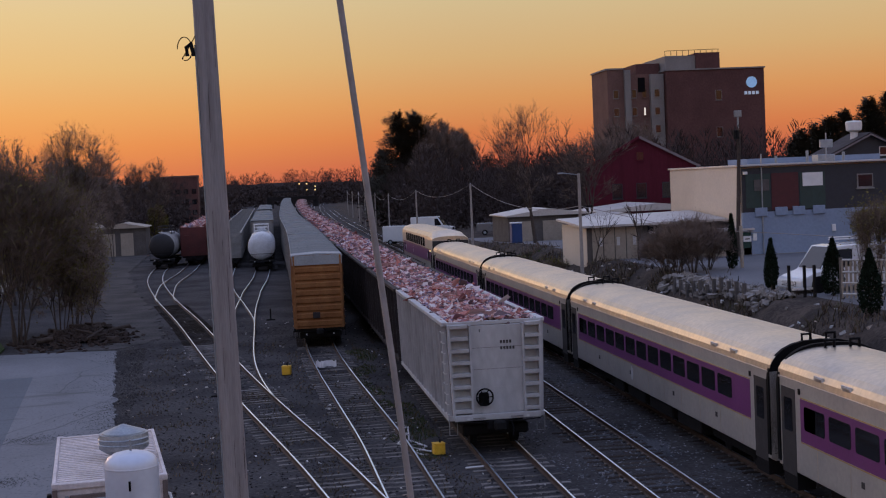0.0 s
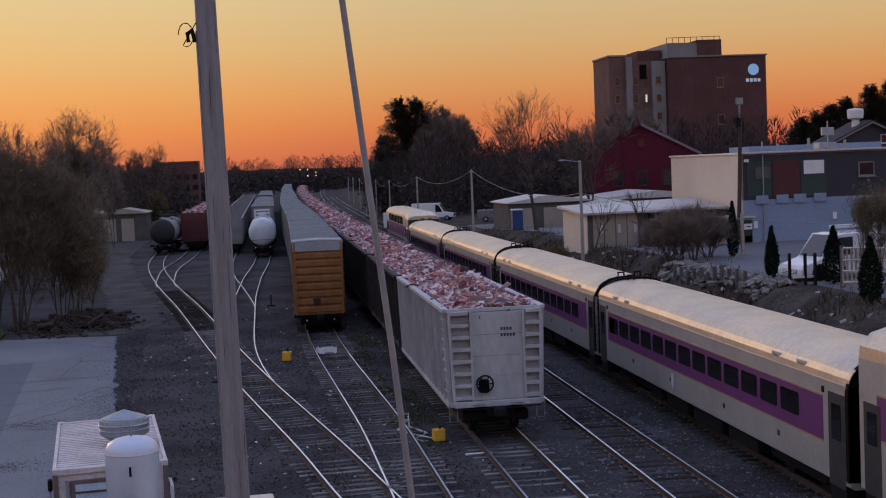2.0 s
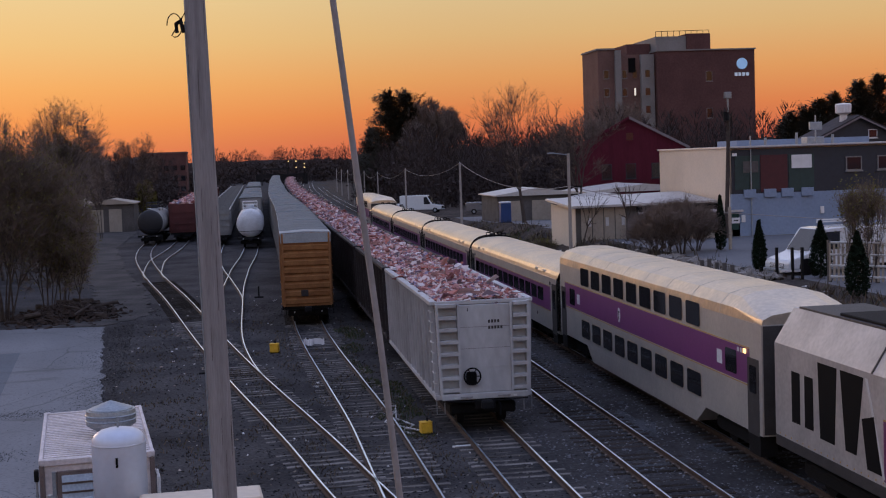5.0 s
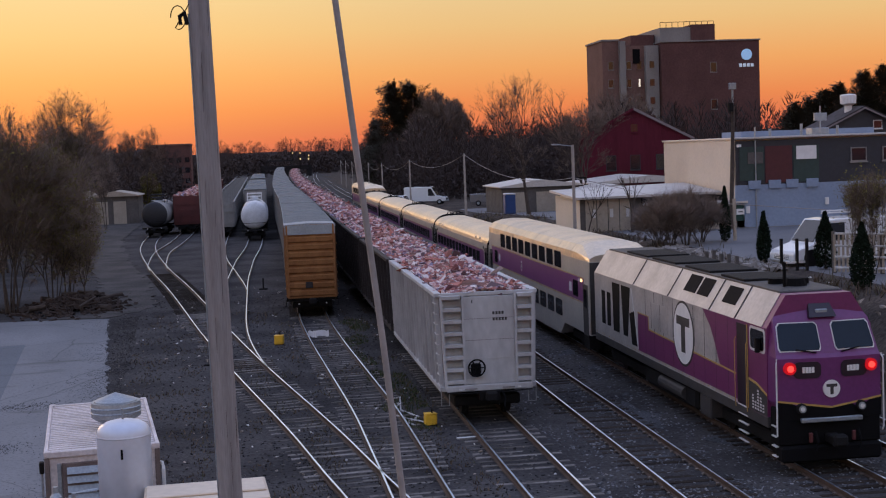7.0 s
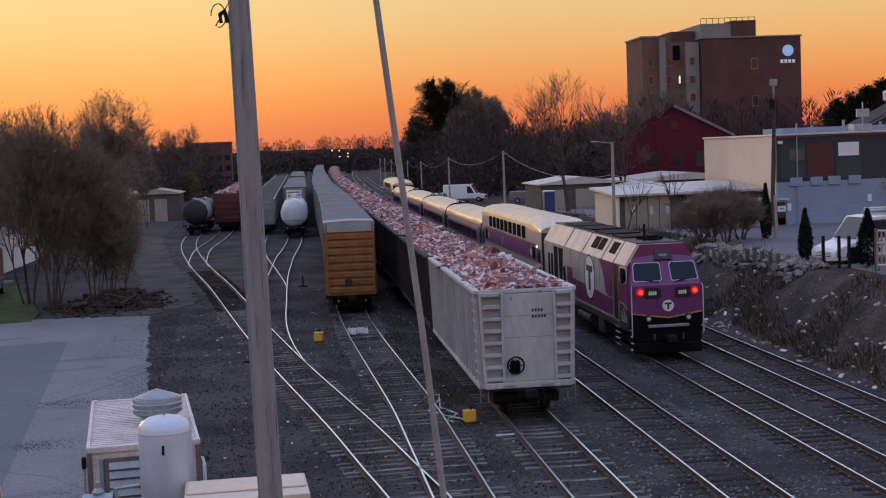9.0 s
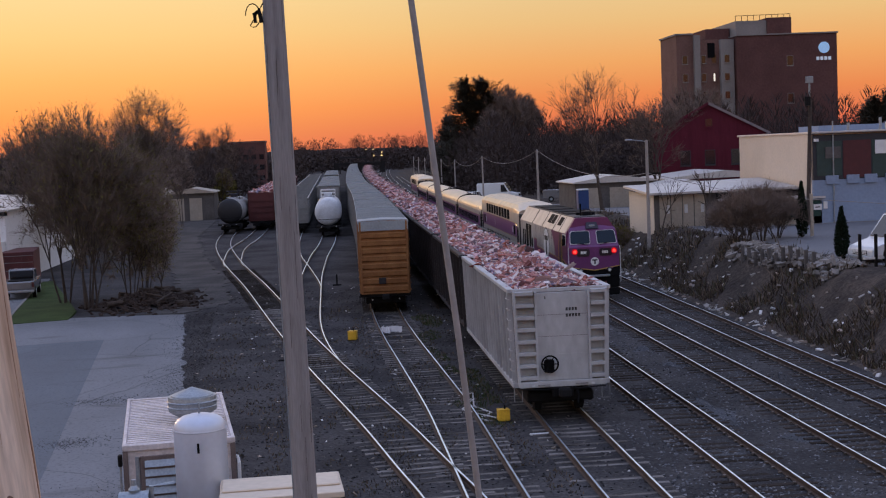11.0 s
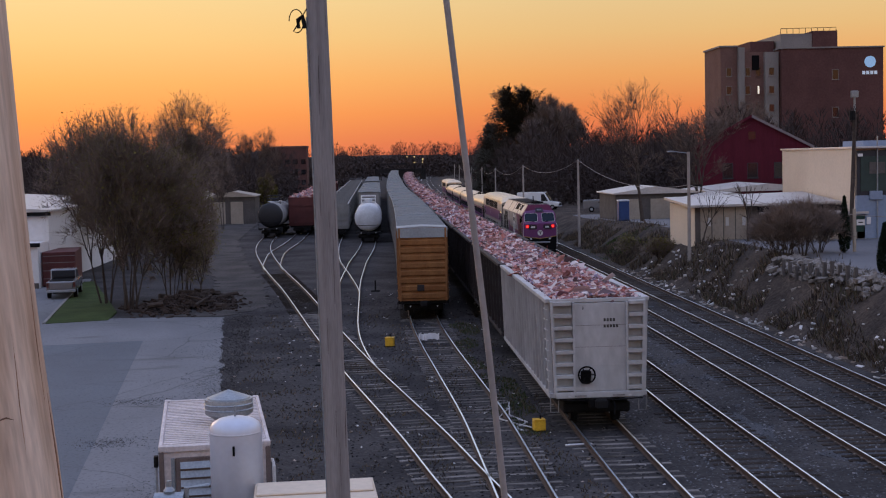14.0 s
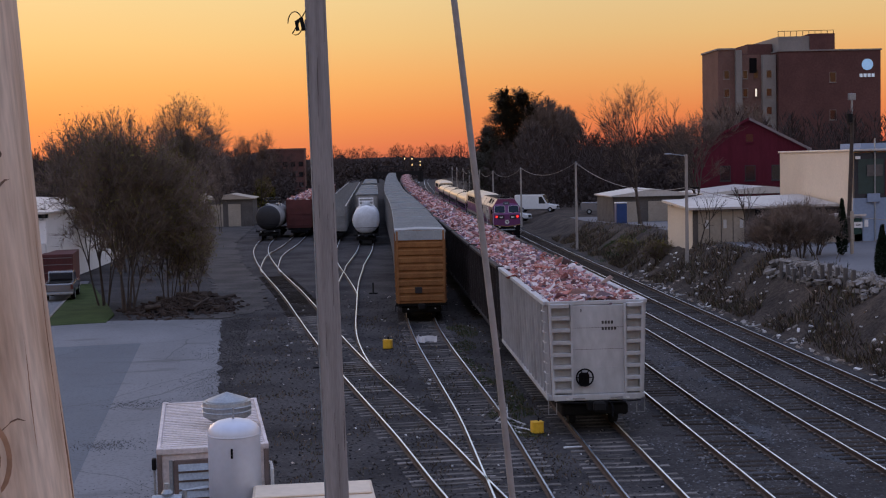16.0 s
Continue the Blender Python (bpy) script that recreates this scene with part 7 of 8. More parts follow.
far_woods("woods", "bare grey-brown woods along the left of the yard", lambda g: (-26 - 60 * g.random() ** 1.3, g.uniform(210, 420)), 260, 8, 13, 91)
far_woods("woods", "bare woods far beyond the yard", lambda g: (g.uniform(-140, -14), g.uniform(380, 720)), 340, 8, 14, 92)
far_woods("woods", "bare woods beside the main tracks", lambda g: (18 + 45 * g.random() ** 1.2, g.uniform(200, 300)), 230, 8, 13, 93)
far_woods("woods", "bare woods far along the main tracks", lambda g: (26 + bend(500) + 90 * g.random(), g.uniform(320, 640)), 260, 9, 15, 94)
far_woods("woods", "low woods on the horizon beyond the bridge", lambda g: (g.uniform(-240, 300), g.uniform(690, 840)), 620, 13, 19, 95, 70)
far_woods("woods", "woods behind the white building", lambda g: (-44 - 70 * g.random(), g.uniform(125, 260)), 150, 8, 12, 96)
far_woods("woods", "woods around the brick tower", lambda g: (40 + 80 * g.random(), g.uniform(178, 225)), 130, 9, 14, 97)

def ridge(y, x0, x1, h, seed, label):
    V, F = [], []
    n = 160
    for i in range(n + 1):
        x = x0 + (x1 - x0) * i / n
        z = h + 2.2 * noise.noise((i * 0.11, seed, 0)) + 1.1 * noise.noise((i * 0.7, seed, 2)) + 0.5 * noise.noise((i * 2.3, seed, 5))
        V += [(x, y - 30, -0.4), (x, y, z), (x, y + 60, -0.4)]
    for i in range(n):
        a = i * 3
        F += [(a, a + 3, a + 4, a + 1), (a + 1, a + 4, a + 5, a + 2)]
    tagged(pydata("backdrop", V, F, M["far_wood"]), label, "hills", kind="structure")


ridge(900, -900, 900, 12.5, 1.0, "low wooded rise on the horizon")
ridge(560, -420, -40, 13.5, 2.0, "low wooded rise beyond the yard")
ridge(520, 45, 420, 13.0, 3.0, "low wooded rise beyond the lots")


def bank_brush(count, seed):
    g = np.random.default_rng(seed)
    V, F = [], []
    for i in range(count):
        y = g.uniform(40, 150)
        x = bend(y) + 13.0 + abs(g.normal(0, 1.9))
        if noise.noise((x * 0.35, y * 0.25, 9)) < -0.05:
            continue
        z = height(x, y)
        ln = g.uniform(0.12, 0.55)
        a, b = g.normal(0, 0.5), g.normal(0, 0.5)
        n = len(V)
        w = g.uniform(0.012, 0.04)
        V += [(x - w, y, z - 0.03), (x + w, y, z - 0.03), (x + a * ln, y + b * ln, z + ln)]
        F.append((n, n + 1, n + 2))
    tagged(pydata("dry_grass", V, F, M["dry_grass"]), "dry grass and twigs over the bank", "grass", kind="stuff")


bank_brush(22000, 5)


def weeds(name, count, area, seed, material, label, tall=0.16):
    g = np.random.default_rng(seed)
    V, F = [], []
    for i in range(count):
        x, y = area(g)
        if noise.noise((x * 0.8, y * 0.3, seed)) < 0.02:
            continue
        z, ln, w = height(x, y), g.uniform(0.3, 1.0) * tall, g.uniform(0.008, 0.03)
        n = len(V)
        V += [(x - w, y, z - 0.01), (x + w, y, z - 0.01), (x + g.normal(0, 0.5) * ln, y + g.normal(0, 0.5) * ln, z + ln)]
        F.append((n, n + 1, n + 2))
    tagged(pydata(name, V, F, material), label, "weeds", kind="stuff")


weeds("weeds", 4200, lambda g: (g.uniform(-3.0, -1.4), g.uniform(42, 75)), 3, M["weed_green"], "sparse green weeds beside the gondola")
weeds("weeds", 16000, lambda g: (g.uniform(-13, -1), 30 + 50 * g.random() ** 1.3), 4, M["dry_grass"], "sparse dry weeds among the yard tracks", 0.12)
weeds("weeds", 5000, lambda g: (15.3 + g.normal(0, 0.7), g.uniform(112, 124)), 6, M["grass"], "patch of green grass on top of the bank", 0.3)
slab("dirt_road", ragged([(-15.7, 80.3), (-13.6, 84), (-14.6, 100), (-18.5, 128), (-22.0, 160), (-23, 204), (-32.5, 204), (-26.5, 160), (-22.5, 128), (-18.6, 104), (-17.6, 92), (-19, 81), (-15.7, 80.3)], 0.8, 0.7)[:-1], -0.15, M["dirt_road"], "packed pale dirt road along the yard", "road", 0.12)

# ---------------------------------------------------------------- buildings on the far side


def wall_box(name, x0, x1, y0, y1, z0, z1, material, parent, label=""):
    return part(name, box(x0, x1, y0, y1, z0, z1), material, parent, label)


def window_s(x0, x1, y, z0, z1, parent, lit=False, d=0.05, trim=None):
    """A window in a wall that faces -y: frame, sunk pane and sill."""
    w = part("window", box(x0, x1, y - d, y + 0.02, z0, z1), trim or M["concrete"], parent)
    b = 0.3 if lit else 0.08
    part("pane", box(x0 + b, x1 - b, y - d - 0.012, y - d + 0.01, z0 + 0.08, z1 - 0.08), M["white_lamp"] if lit else M["glass"], w)
    part("sill", box(x0 - 0.06, x1 + 0.06, y - d - 0.08, y, z0 - 0.1, z0), trim or M["concrete"], w)


def build_tower():
    r = thing("brick_tower", "tall dark brick office tower with a stepped roofline", "building")
    z0 = 0.5
    wall_box("wall", 66.6, 84.8, 235, 262, z0, 26.7, M["brick"], r, "broad windowless brick face")
    wall_box("parapet", 66.4, 85.0, 234.8, 262.2, 26.7, 26.95, M["concrete"], r)
    wall_box("penthouse", 66.8, 72.4, 236, 252, 26.95, 29.4, M["concrete"], r, "grey louvred penthouse")
    wall_box("penthouse", 72.4, 76.8, 235.6, 252, 26.95, 29.8, M["brick"], r, "brick penthouse")
    rail = bmesh.new()
    for x in np.arange(66.8, 77, 1.1):
        tube([(x, 236, 29.4), (x, 236, 30.3)], 0.05, 4, rail)
    tube([(66.8, 236, 30.3), (76.8, 236, 30.4)], 0.05, 4, rail)
    part("roof_rail", rail, M["steel_dark"], r)
    wall_box("pilaster", 64.0, 66.4, 236.0, 248, z0, 26.3, M["concrete"], r, "pale grey stair shaft")
    wall_box("wing", 60.4, 64.0, 237, 252, z0, 26.4, M["brick2"], r, "brick wing with windows")
    wall_box("penthouse", 62.2, 66.6, 239, 252, 26.4, 28.4, M["brick"], r)
    wall_box("pilaster", 59.3, 60.4, 236.2, 250, z0, 27.2, M["concrete"], r, "pale grey stair shaft")
    wall_box("wing", 56.3, 59.3, 237, 248, z0, 27.3, M["brick2"], r)
    wall_box("parapet", 56.1, 59.4, 236.8, 248.2, 27.3, 27.6, M["concrete"], r)
    for k, z in enumerate((3.0, 6.2, 9.4, 12.6, 15.8, 19.0, 22.2)):
        window_s(57.3, 58.3, 237, z, z + 1.5, r)
        window_s(60.7, 61.6, 237, z, z + 1.5, r)
        window_s(62.6, 63.5, 237, z, z + 1.5, r, lit=(k in (3, 5)), trim=M["brick2"])
        window_s(64.6, 65.6, 236.0, z, z + 1.4, r)
    wall_box("opening", 61.9, 63.2, 236.9, 237.1, 23.2, 25.8, M["black"], r)
    for z in (14.6, 21.2):
        window_s(75.6, 76.8, 235, z, z + 1.8, r)
    d = part("emblem", cyl((82.4, 235.1, 24.2), (82.4, 234.85, 24.2), 1.0, seg=28), M["blue_globe"], r, "round pale blue emblem")
    for k in range(4):
        part("emblem_bar", box(81.0 + k * 0.72, 81.5 + k * 0.72, 234.85, 235.02, 22.0, 22.6), M["white_sign"], r, "plain white bar below the emblem")
    

M["blue_globe"] = mat("pale_blue_emblem", (0.35, 0.55, 0.75), 0.5, var=0.15, emit=(0.35, 0.6, 0.9), emit_s=0.35)
M["white_sign"] = mat("white_sign_bars", (0.7, 0.75, 0.8), 0.5, emit=(0.6, 0.75, 0.9), emit_s=0.25)
build_tower()


def build_barn():
    r = thing("red_barn", "dark red gabled building with a pale-edged roof", "building", pose(40.8, 165, 0, 0, 0, -16.5))
    x0, x1, xm, y0, y1 = -6.9, 6.9, 0.0, 0.0, 24.0
    part("wall", extrude_y([(x0, 0.3), (x0, 9.4), (xm, 13.1), (x1, 9.4), (x1, 0.3)], y0, y1), M["barn"], r, "dark red clapboard gable wall")
    for s, xe in ((-1, x0 - 0.5), (1, x1 + 0.5)):
        ze = 9.4 - 0.28
        one = extrude_y([(xm, 13.1 + 0.02), (xe, ze + 0.02), (xe, ze + 0.24), (xm, 13.1 + 0.3)], y0 - 0.4, y1 + 0.4)
        part("roof", one, M["barn_roof"], r, "grey shingle slope")
        part("rake_board", extrude_y([(xm, 13.05), (xe, ze - 0.06), (xe, ze + 0.28), (xm, 13.4)], y0 - 0.46, y0 - 0.4), M["barn_roof"] if s > 0 else M["barn"], r)
    for x in (-3.6, -0.6, 2.6):
        window_s(x, x + 1.3, y0, 5.6, 7.5, r, trim=M["dark_panel"])
    window_s(-0.5, 0.5, y0, 10.3, 11.4, r, trim=M["barn"])
    for z in np.arange(0.6, 13, 0.55):
        w = (x1 - x0) / 2 if z < 9.3 else max(0.2, (13.0 - z) * (x1 - x0) / 2 / 3.7)
        part("board_line", box(xm - w + 0.02, xm + w - 0.02, y0 - 0.03, y0, z, z + 0.05), M["barn"], r)


build_barn()


def build_workshop():
    r = thing("workshop", "two-storey workshop with a cream side wall and a blue-grey block front", "building")
    x0, x1, y0, y1, z0, z1 = 26.8, 52, 92, 108.5, 2.0, 8.85
    wall_box("wall", x0, x1, y0 + 0.3, y1, z0, z1, M["cream"], r, "cream rendered side wall")
    wall_box("front_wall", x0 + 0.02, x1, y0, y0 + 0.296, z0, 5.6, M["blue_wall"], r, "blue-grey block wall")
    wall_box("front_band", x0 + 0.02, x1, y0 + 0.02, y0 + 0.296, 5.604, z1 - 0.12, M["dark_panel"], r, "dark upper storey cladding")
    part("roof_edge", box(x0 - 0.1, x1 + 0.2, y0 - 0.25, y1 + 0.2, z1, z1 + 0.14, 0.02), M["metal_roof"], r, "pale roof edge")
    wall_box("green_panel", x0 + 0.3, x0 + 2.1, y0 - 0.02, y0 + 0.02, 5.9, 8.3, M["green_panel"], r)
    wall_box("red_panel", x0 + 2.2, x0 + 4.2, y0 - 0.02, y0 + 0.02, 5.7, 8.3, M["red_panel"], r, "dark red door panel")
    wall_box("green_panel", x0 + 4.3, x0 + 6.2, y0 - 0.02, y0 + 0.02, 5.7, 8.3, M["green_panel"], r)
    wall_box("sign_board", x0 + 4.5, x0 + 6.0, y0 - 0.09, y0 - 0.025, 7.3, 8.25, M["white"], r, "blank white sign board")
    wall_box("shelf_panel", x0 + 0.9, x0 + 2.0, y0 - 0.09, y0 - 0.025, 7.1, 7.9, M["shed_dark"], r)
    window_s(x0 + 8.6, x0 + 9.8, y0, 7.0, 8.0, r)
    window_s(x0 + 11.0, x0 + 12.2, y0, 7.0, 8.0, r)
    for x in (x0 + 0.9, x0 + 2.4, x0 + 3.7, x0 + 5.2):
        part("parapet_block", box(x, x + 0.9, y0 - 0.15, y0 - 0.02, 5.3, 5.9, 0.02), M["blue_wall"], r)
    for x, z in ((x0 + 0.7, 3.6), (x0 + 6.6, 4.0)):
        part("meter_box", box(x, x + 0.28, y0 - 0.1, y0, z, z + 0.5, 0.02), M["white"], r)
    part("kerb_line", box(x0, x1, y0 - 0.3, y0 - 0.02, 2.5, 2.62), M["concrete"], r)
    part("downpipe", tube([(x0 + 1.45, y0 - 0.1, 2.4), (x0 + 1.45, y0 - 0.1, 9.7)], 0.05, 6), M["galv"], r)
    # rooftop units
    for x, h in ((x0 + 3.8, 0.6), (x0 + 6.2, 0.9), (x0 + 9.0, 0.7)):
        part("roof_pipe", cyl((x, y0 + 3, z1 + 0.1), (x, y0 + 3, z1 + 0.1 + h), 0.11, seg=8), M["galv"], r)
    part("security_lamp", box(x0 + 0.1, x0 + 0.35, y0 - 0.3, y0, 8.3, 8.5), M["white"], r)
    # set-back upper roof with a cupola
    wall_box("upper_wall", x0 + 5, x0 + 16.2, y0 + 12, y1, z1 + 0.14, z1 + 0.62, M["blue_wall"], r, "low blue-grey roof upstand")
    part("roof_unit", box(x0 + 9.2, x0 + 10.6, y0 + 8, y0 + 9.2, z1 + 0.14, z1 + 0.7, 0.04), M["galv"], r)
    part("antenna", tube([(x0 + 9.0, y0 + 6, z1 + 0.1), (x0 + 9.0, y0 + 6, z1 + 2.3)], 0.05, 6), M["galv"], r)
    part("antenna_box", box(x0 + 8.5, x0 + 9.5, y0 + 5.9, y0 + 6.1, z1 + 1.2, z1 + 1.8, 0.03), M["galv"], r)
    return r


build_workshop()


def build_gable_house():
    r = thing("gabled_house", "dark gabled house with a white ventilator on the ridge", "building")
    part("wall", box(58.6, 69.4, 150, 155, 1.0, 9.5), M["dark_panel"], r)
    part("gable", extrude_y([(58.6, 9.5), (64, 12.0), (69.4, 9.5)], 150, 155), M["dark_panel"], r)
    for q in (-1, 1):
        part("roof", extrude_y([(64, 12.05), (64 + q * 6.0, 9.25), (64 + q * 6.0, 9.5), (64, 12.32)], 149.5, 155.4), M["dark_shingle"], r, "dark shingle slope")
        part("rake_board", extrude_y([(64, 11.95), (64 + q * 6.0, 9.15), (64 + q * 6.0, 9.32), (64, 12.15)], 149.42, 149.5), M["barn_roof"], r)
    v = part("ventilator", lathe([(0.55, 0), (0.45, 0.35), (0.42, 1.1), (0.9, 1.35), (0.95, 2.3), (0.8, 2.42), (0.02, 2.5)], 16), M["white"], r, "white drum ventilator")
    v.location = (62.9, 151.6, 11.3)
    window_s(65.2, 66.3, 150, 9.6, 10.6, r, trim=M["frame_white"])


build_gable_house()


def build_low_shed():
    r = thing("low_shed", "low shed with a pale metal roof and tan board walls", "building")
    x0, x1, y0, y1, z0 = 16.2, 26.4, 95, 102.5, 2.0
    wall_box("wall", x0, x1, y0, y1, z0, 5.0, M["shed_dark"], r, "weathered board front")
    wall_box("end_wall", x0 - 0.05, x0, y0 - 0.05, y1 + 0.05, z0, 5.05, M["cream"], r, "pale end wall")
    one = bmesh.new()
    a = [one.verts.new(p) for p in ((x0 - 0.4, y0 - 0.5, 4.95), (x1 + 0.2, y0 - 0.5, 5.0), (x1 + 0.2, y1 + 0.5, 5.5), (x0 - 0.4, y1 + 0.5, 5.3))]
    b = [one.verts.new(v.co + Vector((0, 0, 0.16))) for v in a]
    for i in range(4):
        j = (i + 1) % 4
        one.faces.new((a[i], a[j], b[j], b[i]))
    one.faces.new(a[::-1])
    one.faces.new(b)
    bmesh.ops.recalc_face_normals(one, faces=one.faces[:])
    part("roof", one, M["metal_roof"], r, "pale sloping metal roof")
    for i in range(12):
        x = x0 + 0.4 + i * 0.85
        part("board", box(x, x + 0.78, y0 - 0.03, y0, z0, 4.9), M["shed_dark"] if i > 3 else M["shed_wall"], r)
    wall_box("lean_to_roof", x0 + 4.5, x1 + 1.2, y0 - 3.2, y0 - 0.55, 4.35, 4.5, M["metal_roof"], r, "lean-to roof")
    # solid black strip draws the shade in the gap under the eave
    wall_box("gap_shade_strip", x0 + 4.4, x1 + 1.2, y0 - 0.54, y0 - 0.4, 4.5, 4.9, M["black"], r, "black strip standing in for the shade below the roof")
    wall_box("lean_to_wall", x0 + 4.7, x1 + 1.0, y0 - 3.0, y0 - 2.85, z0, 4.3, M["shed_wall"], r)
    wall_box("tarp", x0 + 7.0, x1 + 0.9, y0 - 3.06, y0 - 3.0, 3.1, 4.2, M["green_tarp"], r, "dark green cloth")
    for x in (x0 + 0.9, x0 + 2.2, x0 + 3.4):
        part("meter_box", box(x, x + 0.22, y0 - 0.12, y0 - 0.03, 3.6, 4.2), M["frame_white"], r)


build_low_shed()


def grey_shed(x0, x1, y0, y1, z0, z1, wallm, roofm, label, doors=2, name="storage_shed"):
    r = thing(name, label, "building", group="storage sheds")
    part("wall", box(x0, x1, y0, y1, z0, z1), M[wallm], r)
    part("roof", extrude_y([(x0 - 0.3, z1), ((x0 + x1) / 2, z1 + 0.7), (x1 + 0.3, z1), (x1 + 0.3, z1 - 0.12), (x0 - 0.3, z1 - 0.12)], y0 - 0.4, y1 + 0.4), M[roofm], r)
    for i in range(doors):
        w = (x1 - x0) / (doors + 0.5)
        xa = x0 + 0.3 + i * w
        part("door", box(xa, xa + w * 0.7, y0 - 0.06, y0, z0, z0 + (z1 - z0) * 0.8, 0.02), M["shed_wall"], r)


grey_shed(20.5, 29.5, 148, 158, 1.2, 4.6, "shed_dark", "metal_roof", "grey storage shed with a pale gabled roof")
grey_shed(31, 44, 148, 160, 1.4, 4.6, "barn", "metal_roof", "long low red shed with a pale roof", 3)
grey_shed(27.5, 34, 138, 146, 1.5, 4.0, "shed_dark", "metal_roof", "small grey shed beside the lot", 2)


def build_porta(x, y):
    z = height(x, y)
    r = thing("portable_toilet", "dark blue portable toilet on the lot", "toilet", pose(x, y, z))
    part("cabin", box(-0.55, 0.55, -0.55, 0.55, 0.05, 2.05, 0.04), M["blue_plastic"], r)
    part("roof", box(-0.58, 0.58, -0.58, 0.58, 2.053, 2.2, 0.06), M["tank_white"], r)
    part("door", box(-0.4, 0.4, -0.58, -0.545, 0.15, 1.9, 0.02), M["blue_plastic"], r)
    part("skid", box(-0.6, 0.6, -0.6, 0.6, 0.0, 0.05), M["steel_dark"], r)


build_porta(19.6, 139.0)


def build_van(x, y, rz, label, paint, L=5.4, H=2.2, z=None, cab=1.6, name="van"):
    r = thing(name, label, "vehicle", pose(x, y, height(x, y) if z is None else z, 0, 0, rz), "parked vehicles")
    hw = 0.95
    prof = [(0.0, 0.45), (L, 0.45), (L, H - 0.1), (L - 0.15, H), (cab + 0.5, H), (cab - 0.35, 1.2), (0.1, 1.0), (0.0, 0.85)]
    one = bmesh.new()
    a = [one.verts.new((-hw, y_, z_)) for y_, z_ in prof]
    b = [one.verts.new((hw, y_, z_)) for y_, z_ in prof]
    n = len(prof)
    for i in range(n):
        j = (i + 1) % n
        one.faces.new((a[i], a[j], b[j], b[i]))
    one.faces.new(a[::-1])
    one.faces.new(b)
    bmesh.ops.recalc_face_normals(one, faces=one.faces[:])
    bmesh.ops.bevel(one, geom=one.edges[:], offset=0.06, segments=2, affect="EDGES", profile=0.5)
    part("body", one, paint, r, smooth=False)
    for s in (-1, 1):
        part("side_window", panel_x(s * hw, [(cab - 0.1, 1.22), (cab + 0.9, 1.22), (cab + 0.9, H - 0.3), (cab + 0.45, H - 0.3)], 0.008), M["glass"], r) if s < 0 else part("side_window", panel_x(hw, [(cab - 0.1, 1.22), (cab + 0.9, 1.22), (cab + 0.9, H - 0.3), (cab + 0.45, H - 0.3)], -0.008), M["glass"], r)
        for yw in (0.9, L - 1.1):
            w = part("wheel", cyl((s * (hw - 0.2), yw, 0.36), (s * (hw + 0.02), yw, 0.36), 0.36, seg=18), M["black"], r)
            part("rim", cyl((s * (hw + 0.02), yw, 0.36), (s * (hw + 0.035), yw, 0.36), 0.2, seg=12), M["galv"], w)
        part("headlight", box(s * 0.75 - 0.14, s * 0.75 + 0.14, -0.02, 0.05, 0.72, 0.9, 0.02), M["lens"], r)
    ws = bmesh.new()
    q = [(-0.8, cab - 0.34, 1.24), (0.8, cab - 0.34, 1.24), (0.72, cab + 0.38, H - 0.12), (-0.72, cab + 0.38, H - 0.12)]
    a = [ws.verts.new((p[0], p[1] - 0.03, p[2] + 0.03)) for p in q]
    b = [ws.verts.new((p[0], p[1] + 0.03, p[2] - 0.03)) for p in q]
    for i in range(4):
        ws.faces.new((a[i], a[(i + 1) % 4], b[(i + 1) % 4], b[i]))
    ws.faces.new(a)
    ws.faces.new(b[::-1])
    part("windshield", ws, M["glass"], r)
    part("grille", box(-0.55, 0.55, -0.03, 0.02, 0.6, 0.9, 0.02), M["black"], r)
    part("bumper", box(-0.95, 0.95, -0.1, 0.05, 0.4, 0.58, 0.03), M["galv"], r)
    return r


build_van(16.0, 186, 65, "white van parked beside the tracks", M["car_white"], 6.0, 2.6)
build_van(20.5, 190, 70, "white van parked beside the tracks", M["car_white"], 6.0, 2.5)
build_van(26.5, 178, 80, "dark car parked on the lot", M["car_grey"], 4.6, 1.6, cab=1.7, name="car")
build_van(31, 174, 85, "dark car parked on the lot", M["car_grey"], 4.6, 1.6, cab=1.7, name="car")


